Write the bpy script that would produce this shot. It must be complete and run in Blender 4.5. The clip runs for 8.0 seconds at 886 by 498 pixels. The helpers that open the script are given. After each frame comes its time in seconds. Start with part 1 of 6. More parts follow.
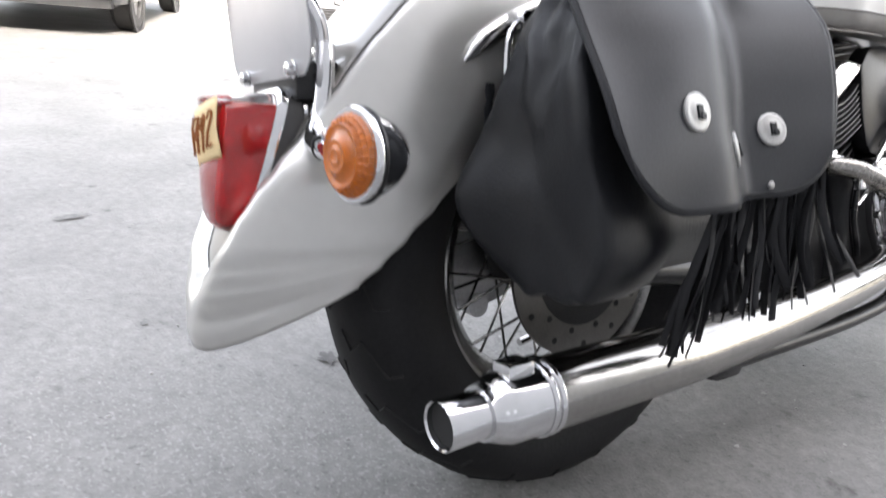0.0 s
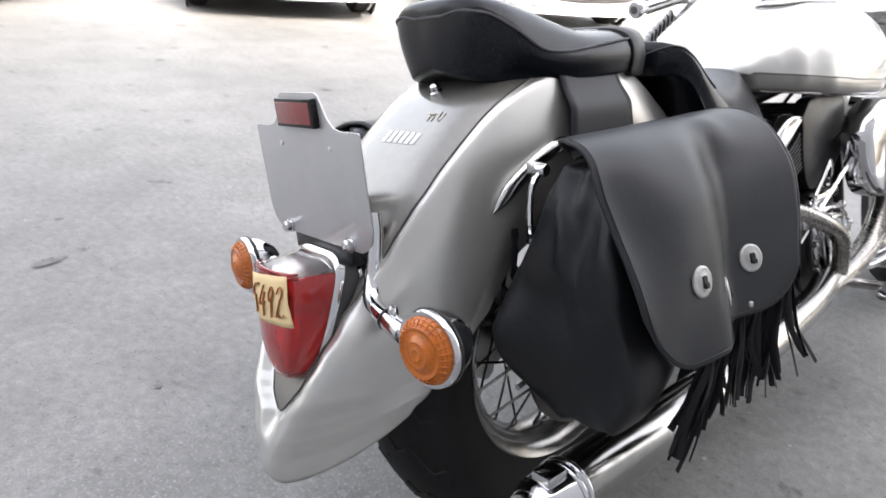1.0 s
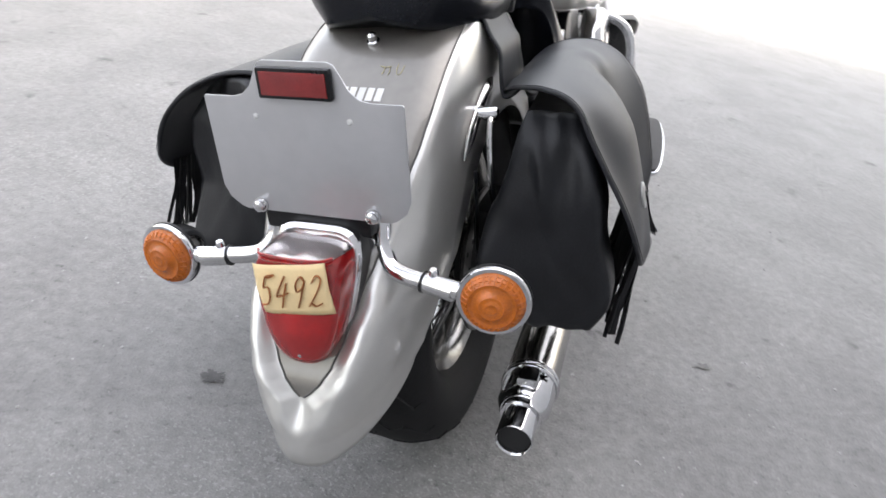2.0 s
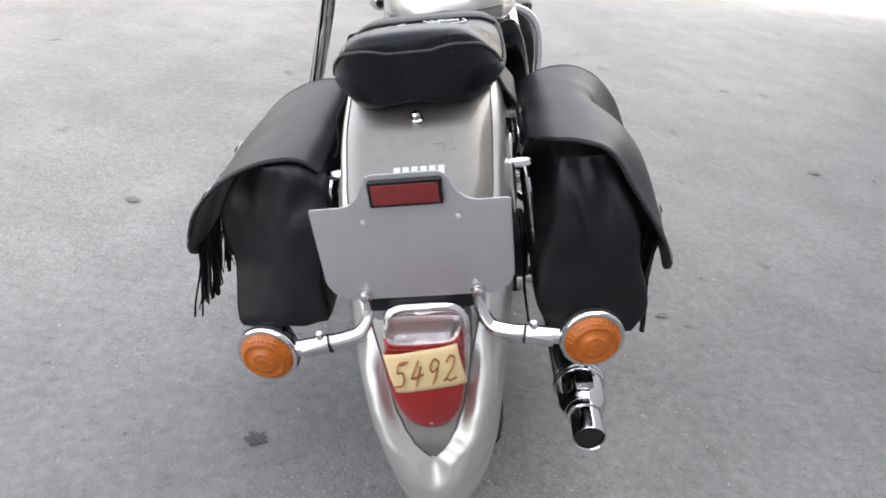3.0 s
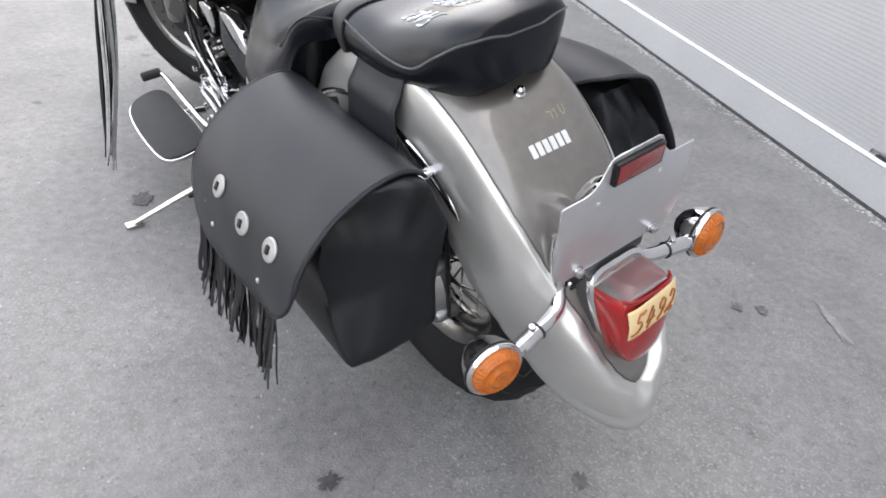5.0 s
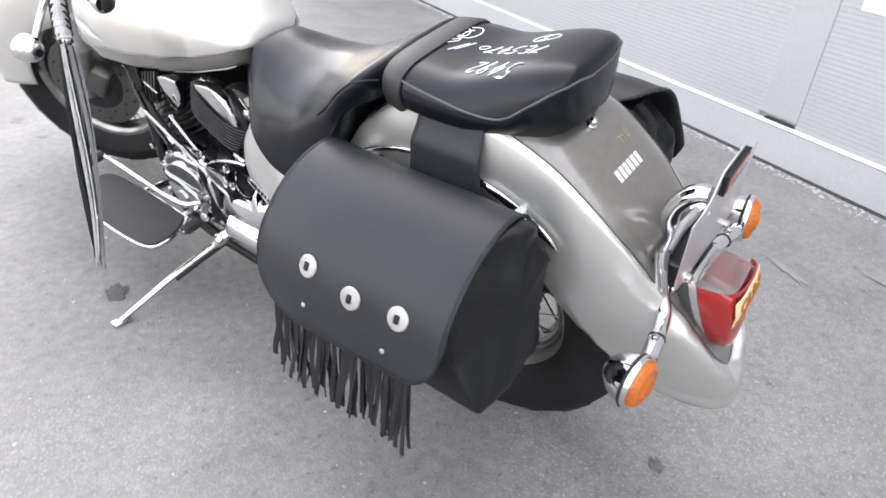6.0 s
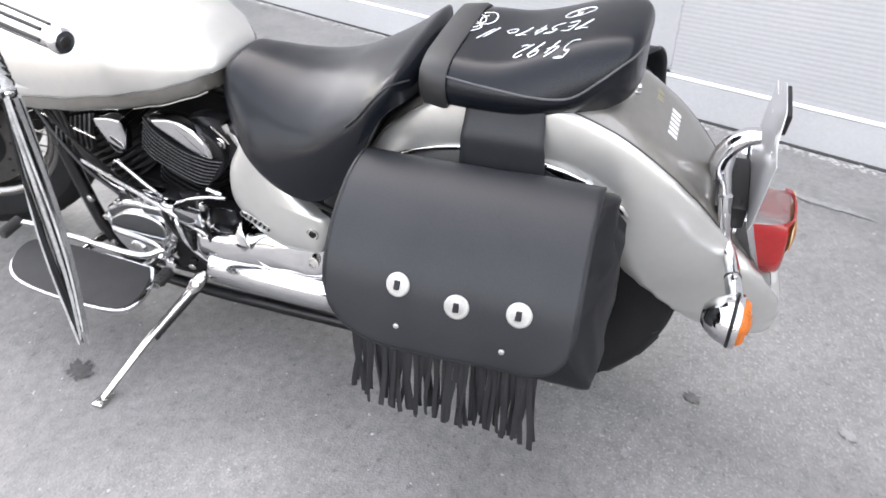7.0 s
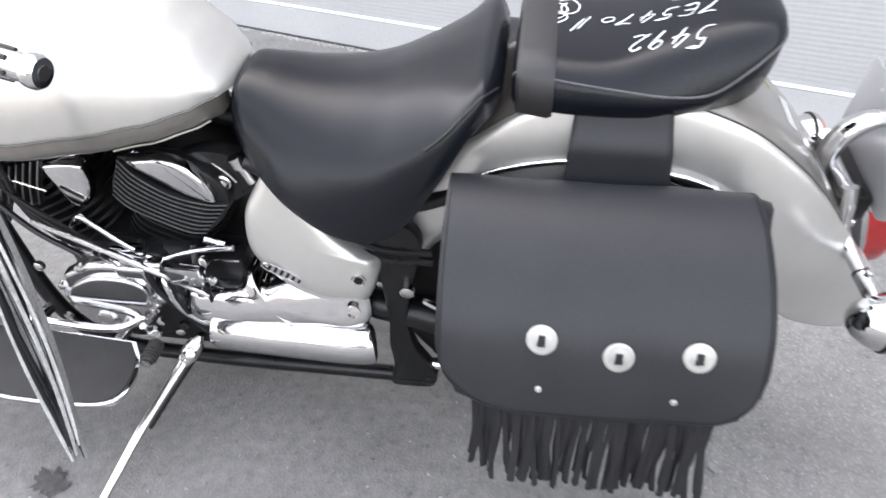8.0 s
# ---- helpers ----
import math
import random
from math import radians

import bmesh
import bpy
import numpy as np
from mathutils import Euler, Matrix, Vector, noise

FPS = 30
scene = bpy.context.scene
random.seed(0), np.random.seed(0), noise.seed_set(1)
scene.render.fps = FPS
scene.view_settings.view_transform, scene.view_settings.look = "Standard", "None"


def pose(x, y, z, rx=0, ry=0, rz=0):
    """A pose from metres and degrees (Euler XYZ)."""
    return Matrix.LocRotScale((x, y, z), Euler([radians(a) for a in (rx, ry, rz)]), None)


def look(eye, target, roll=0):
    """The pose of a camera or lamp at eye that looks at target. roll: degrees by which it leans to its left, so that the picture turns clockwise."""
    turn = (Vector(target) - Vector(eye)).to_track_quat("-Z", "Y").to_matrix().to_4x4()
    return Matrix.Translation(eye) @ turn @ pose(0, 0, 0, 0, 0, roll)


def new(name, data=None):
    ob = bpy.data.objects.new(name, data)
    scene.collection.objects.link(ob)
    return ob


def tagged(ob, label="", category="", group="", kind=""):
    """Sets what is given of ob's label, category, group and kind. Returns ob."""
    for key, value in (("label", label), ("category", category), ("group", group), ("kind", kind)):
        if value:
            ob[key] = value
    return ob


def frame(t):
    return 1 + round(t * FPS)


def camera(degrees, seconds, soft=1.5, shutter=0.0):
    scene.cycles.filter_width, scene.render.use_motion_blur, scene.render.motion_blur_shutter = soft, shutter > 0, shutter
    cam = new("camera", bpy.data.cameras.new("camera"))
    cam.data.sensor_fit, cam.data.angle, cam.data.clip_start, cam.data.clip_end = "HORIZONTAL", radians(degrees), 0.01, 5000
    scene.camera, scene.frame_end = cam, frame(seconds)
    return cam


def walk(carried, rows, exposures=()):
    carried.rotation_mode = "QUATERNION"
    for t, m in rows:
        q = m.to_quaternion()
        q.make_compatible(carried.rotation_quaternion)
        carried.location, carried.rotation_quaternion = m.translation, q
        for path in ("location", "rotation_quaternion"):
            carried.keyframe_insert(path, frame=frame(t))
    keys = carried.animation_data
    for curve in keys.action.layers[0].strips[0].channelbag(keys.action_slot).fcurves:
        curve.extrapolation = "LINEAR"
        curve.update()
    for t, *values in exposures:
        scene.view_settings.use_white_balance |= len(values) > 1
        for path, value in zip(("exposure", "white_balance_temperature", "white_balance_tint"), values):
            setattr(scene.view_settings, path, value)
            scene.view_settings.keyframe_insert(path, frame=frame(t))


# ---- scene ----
from mathutils.bvhtree import BVHTree

cam = camera(67.5, 8.0, soft=1.6, shutter=0.3)
PATH = [
    (0, (0.573, -0.645, 0.666), (-0.931, 0.452, -0.066), 6.3),
    (0.5, (0.565, -0.704, 0.832), (-0.916, 0.406, 0.074), 5.6),
    (1, (0.486, -0.758, 0.908), (-0.822, 0.462, 0.014), 5.7),
    (1.5, (0.376, -0.849, 0.93), (-0.546, 0.574, -0.131), 10.8),
    (1.7, (0.267, -0.91, 0.916), (-0.371, 0.692, -0.097), 13.5),
    (2.8, (-0.047, -1.042, 1.016), (-0.08, 0.646, -0.056), 8.5),
    (3, (-0.13, -1.039, 1.038), (-0.074, 0.651, -0.03), 8.5),
    (3.5, (-0.302, -1.04, 1.046), (0.105, 0.574, -0.062), 8.2),
    (4, (-0.478, -1.017, 1.028), (0.143, 0.502, -0.115), 9.3),
    (4.5, (-0.633, -0.888, 1.012), (0.2, 0.522, -0.136), 4.5),
    (4.7, (-0.695, -0.844, 1.011), (0.265, 0.471, -0.15), 7.2),
    (5.8, (-0.997, -0.626, 1.047), (0.328, 0.431, -0.015), 6.2),
    (6, (-1.026, -0.561, 1.039), (0.362, 0.423, -0.012), 4.8),
    (6.5, (-1.097, -0.403, 1.053), (0.396, 0.431, 0.016), 1.5),
    (7, (-1.166, -0.257, 1.025), (0.424, 0.326, -0.038), 0.7),
    (7.5, (-1.181, -0.084, 1.022), (0.471, 0.246, -0.057), -1.9),
    (8, (-1.066, 0.088, 0.985), (0.6, 0.321, -0.097), 0.2),
]
walk(cam, [(t, look(*p)) for t, *p in PATH], exposures=[(0.0, 3.36, 6900, 12.5), (0.5, 3.20, 6900, 12.5), (1.0, 2.98, 6900, 12.5), (1.7, 2.98, 6920, 12.5), (3.0, 2.88, 6960, 12.5), (4.7, 2.96, 6960, 12.5), (6.0, 3.34, 6980, 13), (7.0, 3.45, 6950, 13), (8.0, 3.38, 6930, 13)])

# ---- world and sun: the yard beside the building lies in its shade, the parked cars in the sun ----
SUN_EL, SUN_ROT = radians(41), radians(90)
w = bpy.data.worlds.new("sky")
scene.world = w
w.use_nodes = True
wn, wl = w.node_tree.nodes, w.node_tree.links
bg = wn["Background"]
sky = wn.new("ShaderNodeTexSky")
sky.sky_type = 'NISHITA'
sky.sun_disc = False
sky.sun_elevation, sky.sun_rotation = SUN_EL, SUN_ROT
sky.dust_density, sky.air_density = 6.0, 1.2
hs = wn.new("ShaderNodeHueSaturation")
hs.inputs["Saturation"].default_value = 0.42
wl.new(sky.outputs[0], hs.inputs["Color"])
wl.new(hs.outputs[0], bg.inputs["Color"])
bg.inputs["Strength"].default_value = 0.15
sun_data = bpy.data.lights.new("sun", 'SUN')
sun_data.energy, sun_data.angle, sun_data.color = 0.72, radians(0.6), (1.0, 0.96, 0.90)
sun = new("sun", sun_data)
sun.matrix_world = look((20 * math.cos(SUN_EL), 0, 20 * math.sin(SUN_EL)), (0, 0, 0))

# ---- materials ----
def mat(name, color, rough=0.5, metal=0.0, vary=0.12, scale=8.0, bump=0.0, bump_scale=60.0, coat=0.0,
        rough_vary=0.1, alt=None, spec=0.5):
    """A surface with coarse stains, fine grain and relief."""
    m = bpy.data.materials.new(name)
    m.use_nodes = True
    n, l = m.node_tree.nodes, m.node_tree.links
    b = n["Principled BSDF"]
    b.inputs["Metallic"].default_value = metal
    b.inputs["Coat Weight"].default_value = coat
    b.inputs["Coat Roughness"].default_value = 0.06
    b.inputs["Specular IOR Level"].default_value = spec
    tc = n.new("ShaderNodeTexCoord")
    big = n.new("ShaderNodeTexNoise")
    big.inputs["Scale"].default_value = scale
    big.inputs["Detail"].default_value = 6
    fine = n.new("ShaderNodeTexNoise")
    fine.inputs["Scale"].default_value = bump_scale
    fine.inputs["Detail"].default_value = 5
    l.new(tc.outputs["Object"], big.inputs["Vector"])
    l.new(tc.outputs["Object"], fine.inputs["Vector"])
    mixf = n.new("ShaderNodeMath")
    mixf.operation = 'ADD'
    l.new(big.outputs["Fac"], mixf.inputs[0])
    l.new(fine.outputs["Fac"], mixf.inputs[1])
    half = n.new("ShaderNodeMath")
    half.operation = 'MULTIPLY'
    half.inputs[1].default_value = 0.5
    l.new(mixf.outputs[0], half.inputs[0])
    ramp = n.new("ShaderNodeValToRGB")
    c0 = [max(0, c * (1 - vary)) for c in color]
    c1 = [min(1, c * (1 + vary)) for c in (alt or color)]
    ramp.color_ramp.elements[0].position, ramp.color_ramp.elements[1].position = 0.35, 0.65
    ramp.color_ramp.elements[0].color = (*c0, 1)
    ramp.color_ramp.elements[1].color = (*c1, 1)
    l.new(half.outputs[0], ramp.inputs[0])
    l.new(ramp.outputs[0], b.inputs["Base Color"])
    rr = n.new("ShaderNodeMapRange")
    rr.inputs["To Min"].default_value = max(0.02, rough - rough_vary)
    rr.inputs["To Max"].default_value = min(1, rough + rough_vary)
    l.new(half.outputs[0], rr.inputs["Value"])
    l.new(rr.outputs[0], b.inputs["Roughness"])
    if bump:
        bp = n.new("ShaderNodeBump")
        bp.inputs["Strength"].default_value = 0.6
        bp.inputs["Distance"].default_value = bump
        l.new(fine.outputs["Fac"], bp.inputs["Height"])
        l.new(bp.outputs[0], b.inputs["Normal"])
    return m


def see_through(m, amount, ior=1.45):
    b = m.node_tree.nodes["Principled BSDF"]
    b.inputs["Transmission Weight"].default_value = amount
    b.inputs["IOR"].default_value = ior
    return m


def flakes(m, amount=0.12, scale=2500):
    """Metal flake sparkle of a car paint."""
    n, l = m.node_tree.nodes, m.node_tree.links
    b = n["Principled BSDF"]
    v = n.new("ShaderNodeTexVoronoi")
    v.inputs["Scale"].default_value = scale
    bp = n.new("ShaderNodeBump")
    bp.inputs["Strength"].default_value = amount
    bp.inputs["Distance"].default_value = 0.0004
    l.new(v.outputs["Distance"], bp.inputs["Height"])
    l.new(bp.outputs[0], b.inputs["Normal"])
    return m


SILVER = mat("silver_paint", (0.52, 0.514, 0.494), 0.36, 0.72, 0.03, 3, coat=0.7, rough_vary=0.03)
BRONZE = mat("bronze_paint", (0.172, 0.162, 0.146), 0.36, 0.6, 0.10, 3, coat=1.0, rough_vary=0.06)
CHROME = mat("chrome", (0.62, 0.62, 0.63), 0.07, 1.0, 0.05, 20, rough_vary=0.04)
HEADER = mat("heat_dulled_steel", (0.28, 0.268, 0.25), 0.26, 1.0, 0.3, 14, 0.0003, 200, rough_vary=0.12)
SILENCER = mat("silencer_chrome", (0.30, 0.292, 0.278), 0.16, 1.0, 0.14, 9, 0.0002, 120, rough_vary=0.1)
CHROME_WORN = mat("worn_chrome", (0.62, 0.61, 0.60), 0.16, 1.0, 0.18, 30, 0.0003, 300, rough_vary=0.08)
# rim and spoke chrome, its colour lowered for the shade inside the wheel
RIM = mat("shade_dark_chrome", (0.21, 0.206, 0.20), 0.2, 1.0, 0.35, 12, 0.0003, 200, rough_vary=0.12)
ALU = mat("cast_aluminium", (0.36, 0.36, 0.36), 0.36, 1.0, 0.2, 25, 0.0006, 350)
# disc steel, darker than bare metal: the shade under the bag is in its colour
STEEL = mat("shade_dark_steel", (0.12, 0.115, 0.11), 0.42, 1.0, 0.15, 40, 0.0002, 300)
BLACK = mat("black_paint", (0.008, 0.008, 0.009), 0.30, 0.0, 0.3, 18, 0.0004, 200, coat=0.05, spec=0.26)
ENGINE_BLACK = mat("engine_black", (0.010, 0.010, 0.011), 0.46, 0.0, 0.4, 22, 0.0006, 250, spec=0.26)
RUBBER = mat("tyre_rubber", (0.0095, 0.0095, 0.010), 0.66, 0.0, 0.4, 14, 0.0006, 180, spec=0.18)
GROOVE = mat("tyre_groove", (0.008, 0.008, 0.008), 0.85, 0.0, 0.2, 20)
SOFT_RUBBER = mat("ribbed_rubber", (0.020, 0.0195, 0.019), 0.72, 0.0, 0.3, 25, 0.0005, 250)
SEAT_VINYL = mat("seat_vinyl", (0.0050, 0.0060, 0.0088), 0.26, 0.0, 0.15, 9, 0.00008, 420, rough_vary=0.04, spec=0.25)
SEAT_BAND = mat("seat_band_vinyl", (0.013, 0.013, 0.014), 0.5, 0.0, 0.15, 9, 0.0006, 420)
LEATHER = mat("bag_leather", (0.0170, 0.0180, 0.0208), 0.45, 0.0, 0.22, 9, 0.00022, 380, rough_vary=0.10, spec=0.29)
LEATHER_BODY = mat("bag_body_leather", (0.0078, 0.0083, 0.0100), 0.44, 0.0, 0.25, 10, 0.0006, 300, spec=0.28)
THREAD = mat("grey_thread", (0.075, 0.075, 0.08), 0.8, 0.0, 0.2, 50)
FRINGE = mat("fringe_leather", (0.010, 0.010, 0.0115), 0.6, 0.0, 0.3, 30, 0.0004, 300, spec=0.3)
FRINGE_GREY = mat("grey_fringe_leather", (0.15, 0.15, 0.15), 0.42, 0.0, 0.4, 30, 0.0004, 300)
FRINGE_SILVER = mat("shiny_grey_fringe", (0.34, 0.34, 0.335), 0.3, 0.0, 0.4, 30, 0.0004, 300)
FIN_EDGE = mat("worn_fin_edge", (0.11, 0.11, 0.11), 0.45, 0.8, 0.4, 40)
CONCHO = mat("concho_metal", (0.36, 0.356, 0.345), 0.38, 0.6, 0.15, 60, 0.0005, 500)
PLATE = mat("white_plate_paint", (0.44, 0.44, 0.45), 0.31, 0.5, 0.04, 10, coat=0.3)
RED_LENS = see_through(mat("red_lens", (0.42, 0.012, 0.014), 0.14, 0.0, 0.08, 20, 0.0006, 120, coat=0.6), 0.4)
CLEAR_LENS = see_through(mat("clear_lens", (0.86, 0.80, 0.79), 0.09, 0.0, 0.04, 20, 0.0003, 150, rough_vary=0.03), 0.93)
AMBER = see_through(mat("amber_lens", (0.52, 0.125, 0.006), 0.13, 0.0, 0.25, 60, 0.0012, 500, coat=0.25), 0.2)
REFLECTOR = mat("red_reflector", (0.20, 0.012, 0.012), 0.2, 0.0, 0.15, 60, 0.0004, 600, coat=0.8)
GASKET = mat("dark_gasket", (0.035, 0.034, 0.034), 0.5, 0.0, 0.15, 25)
PAPER = mat("yellow_paper", (0.72, 0.55, 0.30), 0.75, 0.0, 0.05, 20, 0.0003, 200)
INK = mat("brown_marker_ink", (0.28, 0.09, 0.02), 0.6, 0.0, 0.1, 40)
CHALK = mat("white_marker", (0.72, 0.74, 0.76), 0.8, 0.0, 0.2, 150)
YELLOW_CHALK = mat("yellow_marker", (0.34, 0.31, 0.18), 0.8, 0.0, 0.3, 150)
DECAL = mat("white_decal", (0.6, 0.6, 0.59), 0.4, 0.0, 0.05, 40)
PINSTRIPE = mat("dark_pinstripe", (0.05, 0.047, 0.042), 0.35, 0.2, 0.1, 40, coat=0.5)
MIRROR = mat("mirror_glass", (0.85, 0.88, 0.92), 0.03, 1.0, 0.01, 10, rough_vary=0.0)

# ---- tools ----
LEAN = pose(0, 0, 0, 0, -13.0, 0)


def spline(pts, n):
    """Smooth curve through the points (Catmull-Rom), n samples."""
    P = [Vector(p) for p in pts]
    P = [P[0] * 2 - P[1]] + P + [P[-1] * 2 - P[-2]]
    out, m = [], len(P) - 3
    for i in range(n):
        u = i / (n - 1) * m
        k = min(int(u), m - 1)
        t = u - k
        a, b, c, d = P[k:k + 4]
        out.append(0.5 * ((2 * b) + (c - a) * t + (2 * a - 5 * b + 4 * c - d) * t * t + (3 * b - a - 3 * c + d) * t ** 3))
    return out


def lerp_table(table, x):
    if x <= table[0][0]:
        return table[0][1]
    for (x0, y0), (x1, y1) in zip(table, table[1:]):
        if x <= x1:
            t = (x - x0) / (x1 - x0)
            t = t * t * (3 - 2 * t) * 0.5 + t * 0.5
            return y0 + (y1 - y0) * t
    return table[-1][1]


def skin(rings, closed=True, cap=True, loop=False):
    """A mesh over rings of equally many points. closed: each ring is a loop. loop: the last ring joins the first."""
    bm = bmesh.new()
    V = [[bm.verts.new(p) for p in r] for r in rings]
    n = len(rings[0])
    pairs = list(zip(V, V[1:])) + ([(V[-1], V[0])] if loop else [])
    for a, b in pairs:
        for i in range(n if closed else n - 1):
            j = (i + 1) % n
            bm.faces.new((a[i], a[j], b[j], b[i]))
    if closed and cap and not loop:
        bm.faces.new(list(reversed(V[0])))
        bm.faces.new(V[-1])
    bmesh.ops.recalc_face_normals(bm, faces=bm.faces)
    return bm


def sweep(path, radius, n=12, flat=1.0, up=None):
    """A tube along a path; radius a number or a function of 0..1. flat squeezes it across the second axis."""
    P = [Vector(p) for p in path]
    rings = []
    t0 = (P[1] - P[0]).normalized()
    side = (up or (Vector((0, 0, 1)) if abs(t0.z) < 0.9 else Vector((1, 0, 0)))).cross(t0).normalized()
    for i, q in enumerate(P):
        t = (P[min(i + 1, len(P) - 1)] - P[max(i - 1, 0)]).normalized()
        side = (side - t * side.dot(t)).normalized()
        oth = t.cross(side)
        r = radius(i / (len(P) - 1)) if callable(radius) else radius
        rings.append([q + side * (math.cos(k * 2 * math.pi / n) * r) + oth * (math.sin(k * 2 * math.pi / n) * r * flat) for k in range(n)])
    return skin(rings)


def lathe(profile, n=32, at=(0, 0, 0), axis=(1, 0, 0), ring=False):
    """Profile of (along, radius) turned about an axis through the point at."""
    ax = Vector(axis).normalized()
    e1 = ax.cross(Vector((0, 0, 1)) if abs(ax.z) < 0.9 else Vector((1, 0, 0))).normalized()
    e2 = ax.cross(e1)
    o = Vector(at)
    rings = [[o + ax * s + (e1 * math.cos(k * 2 * math.pi / n) + e2 * math.sin(k * 2 * math.pi / n)) * r for k in range(n)] for s, r in profile]
    return skin(rings, loop=ring)


def block(a, b, bevel=0.003, seg=2, m=None):
    bm = bmesh.new()
    bmesh.ops.create_cube(bm, size=1)
    for v in bm.verts:
        v.co = Vector([(a[k] + b[k]) / 2 + v.co[k] * (b[k] - a[k]) for k in range(3)])
    if bevel:
        bmesh.ops.bevel(bm, geom=list(bm.edges), offset=bevel, segments=seg, affect='EDGES', profile=0.6)
    if m is not None:
        bmesh.ops.transform(bm, matrix=m, verts=bm.verts)
    return bm


def slab(outline, thick, m=None, bevel=0.0, seg=2):
    """An outline of (u, v) made thick along w, set by the matrix m."""
    bm = bmesh.new()
    f = bm.faces.new([bm.verts.new((u, v, 0)) for u, v in outline])
    r = bmesh.ops.extrude_face_region(bm, geom=[f])
    bmesh.ops.translate(bm, vec=(0, 0, thick), verts=[g for g in r["geom"] if isinstance(g, bmesh.types.BMVert)])
    bmesh.ops.recalc_face_normals(bm, faces=bm.faces)
    if bevel:
        top = [e for e in bm.edges if all(abs(v.co.z - thick) < 1e-6 for v in e.verts) or all(abs(v.co.z) < 1e-6 for v in e.verts)]
        bmesh.ops.bevel(bm, geom=top, offset=bevel, segments=seg, affect='EDGES', profile=0.6)
    if m is not None:
        bmesh.ops.transform(bm, matrix=m, verts=bm.verts)
    return bm


def merged(*bms):
    out = bmesh.new()
    for b in bms:
        me = bpy.data.meshes.new("tmp")
        b.to_mesh(me)
        out.from_mesh(me)
        bpy.data.meshes.remove(me)
        b.free()
    return out


BASE = {}


def thing(name, base, label, category, group="", leaning=True):
    ob = new(name)
    ob.empty_display_size = 0.1
    ob.matrix_world = (LEAN if leaning else Matrix()) @ Matrix.Translation(base)
    BASE[ob.name] = Vector(base)
    return tagged(ob, label, category, group)


def part(name, bm, material, parent, label="", flat=False, angle=40):
    top = parent
    while top.parent:
        top = top.parent
    bmesh.ops.translate(bm, vec=-BASE[top.name], verts=bm.verts)
    me = bpy.data.meshes.new(name)
    bm.to_mesh(me)
    bm.free()
    me.materials.append(material)
    if not flat:
        me.polygons.foreach_set("use_smooth", [True] * len(me.polygons))
        me.set_sharp_from_angle(angle=radians(angle))
    ob = new(name, me)
    ob.parent = parent
    return tagged(ob, label)


def thicken(ob, t, offset=-1.0):
    s = ob.modifiers.new("thickness", 'SOLIDIFY')
    s.thickness, s.offset = t, offset
    return ob


def basis(o, x, y):
    """A pose with its origin at o, its x and y along these, and z off them."""
    x = Vector(x).normalized()
    z = x.cross(Vector(y)).normalized()
    y = z.cross(x)
    m = Matrix((x, y, z)).transposed().to_4x4()
    m.translation = o
    return m

# handwritten characters as strokes in a box one wide and 1.5 high
GLYPHS = {"5": [[(0.85, 1.5), (0.35, 1.42), (0.25, 0.95), (0.6, 0.95), (0.78, 0.6), (0.6, 0.15), (0.1, 0.05)], [(0.35, 1.42), (0.62, 1.38), (1.0, 1.5)]],
          "4": [[(0.55, 1.45), (0.12, 0.62), (0.45, 0.58), (0.95, 0.72)], [(0.75, 1.15), (0.62, 0.55), (0.5, 0.0)]],
          "9": [[(0.8, 1.25), (0.5, 1.42), (0.22, 1.1), (0.4, 0.78), (0.75, 0.95), (0.85, 1.25), (0.72, 0.6), (0.5, 0.0)]],
          "2": [[(0.15, 1.15), (0.4, 1.45), (0.75, 1.25), (0.6, 0.75), (0.1, 0.1), (0.25, 0.22), (0.6, 0.08), (1.0, 0.2)]],
          "7": [[(0.1, 1.35), (0.5, 1.3), (0.95, 1.45), (0.6, 0.75), (0.4, 0.0)]],
          "E": [[(0.85, 1.4), (0.2, 1.35), (0.2, 0.1), (0.9, 0.15)], [(0.2, 0.75), (0.7, 0.8)]],
          "0": [[(0.5, 1.2), (0.15, 0.8), (0.3, 0.3), (0.65, 0.35), (0.85, 0.85), (0.5, 1.2)]]}


def handwriting(text, width, height, m, material, parent, lift, label, thick=0.0011, slant=0.25):
    """Marker writing laid on a surface: x of the pose m runs along the line, lift sets a point on the surface."""
    step = width / len(text)
    for k, ch in enumerate(text):
        bits = []
        for stroke in GLYPHS[ch]:
            pts = spline([(a, b, 0) for a, b in stroke], 7 * len(stroke))
            path = []
            for v in pts:
                y = (v.y / 1.5 - 0.5) * height
                path.append(lift(m @ Vector(((k + 0.5) * step - width / 2 + (v.x - 0.5) * step * 0.82 + slant * y, y, 0))))
            bits.append(sweep(path, thick, 5, 0.6))
        part("numeral", merged(*bits), material, parent, label if k == 0 else "")


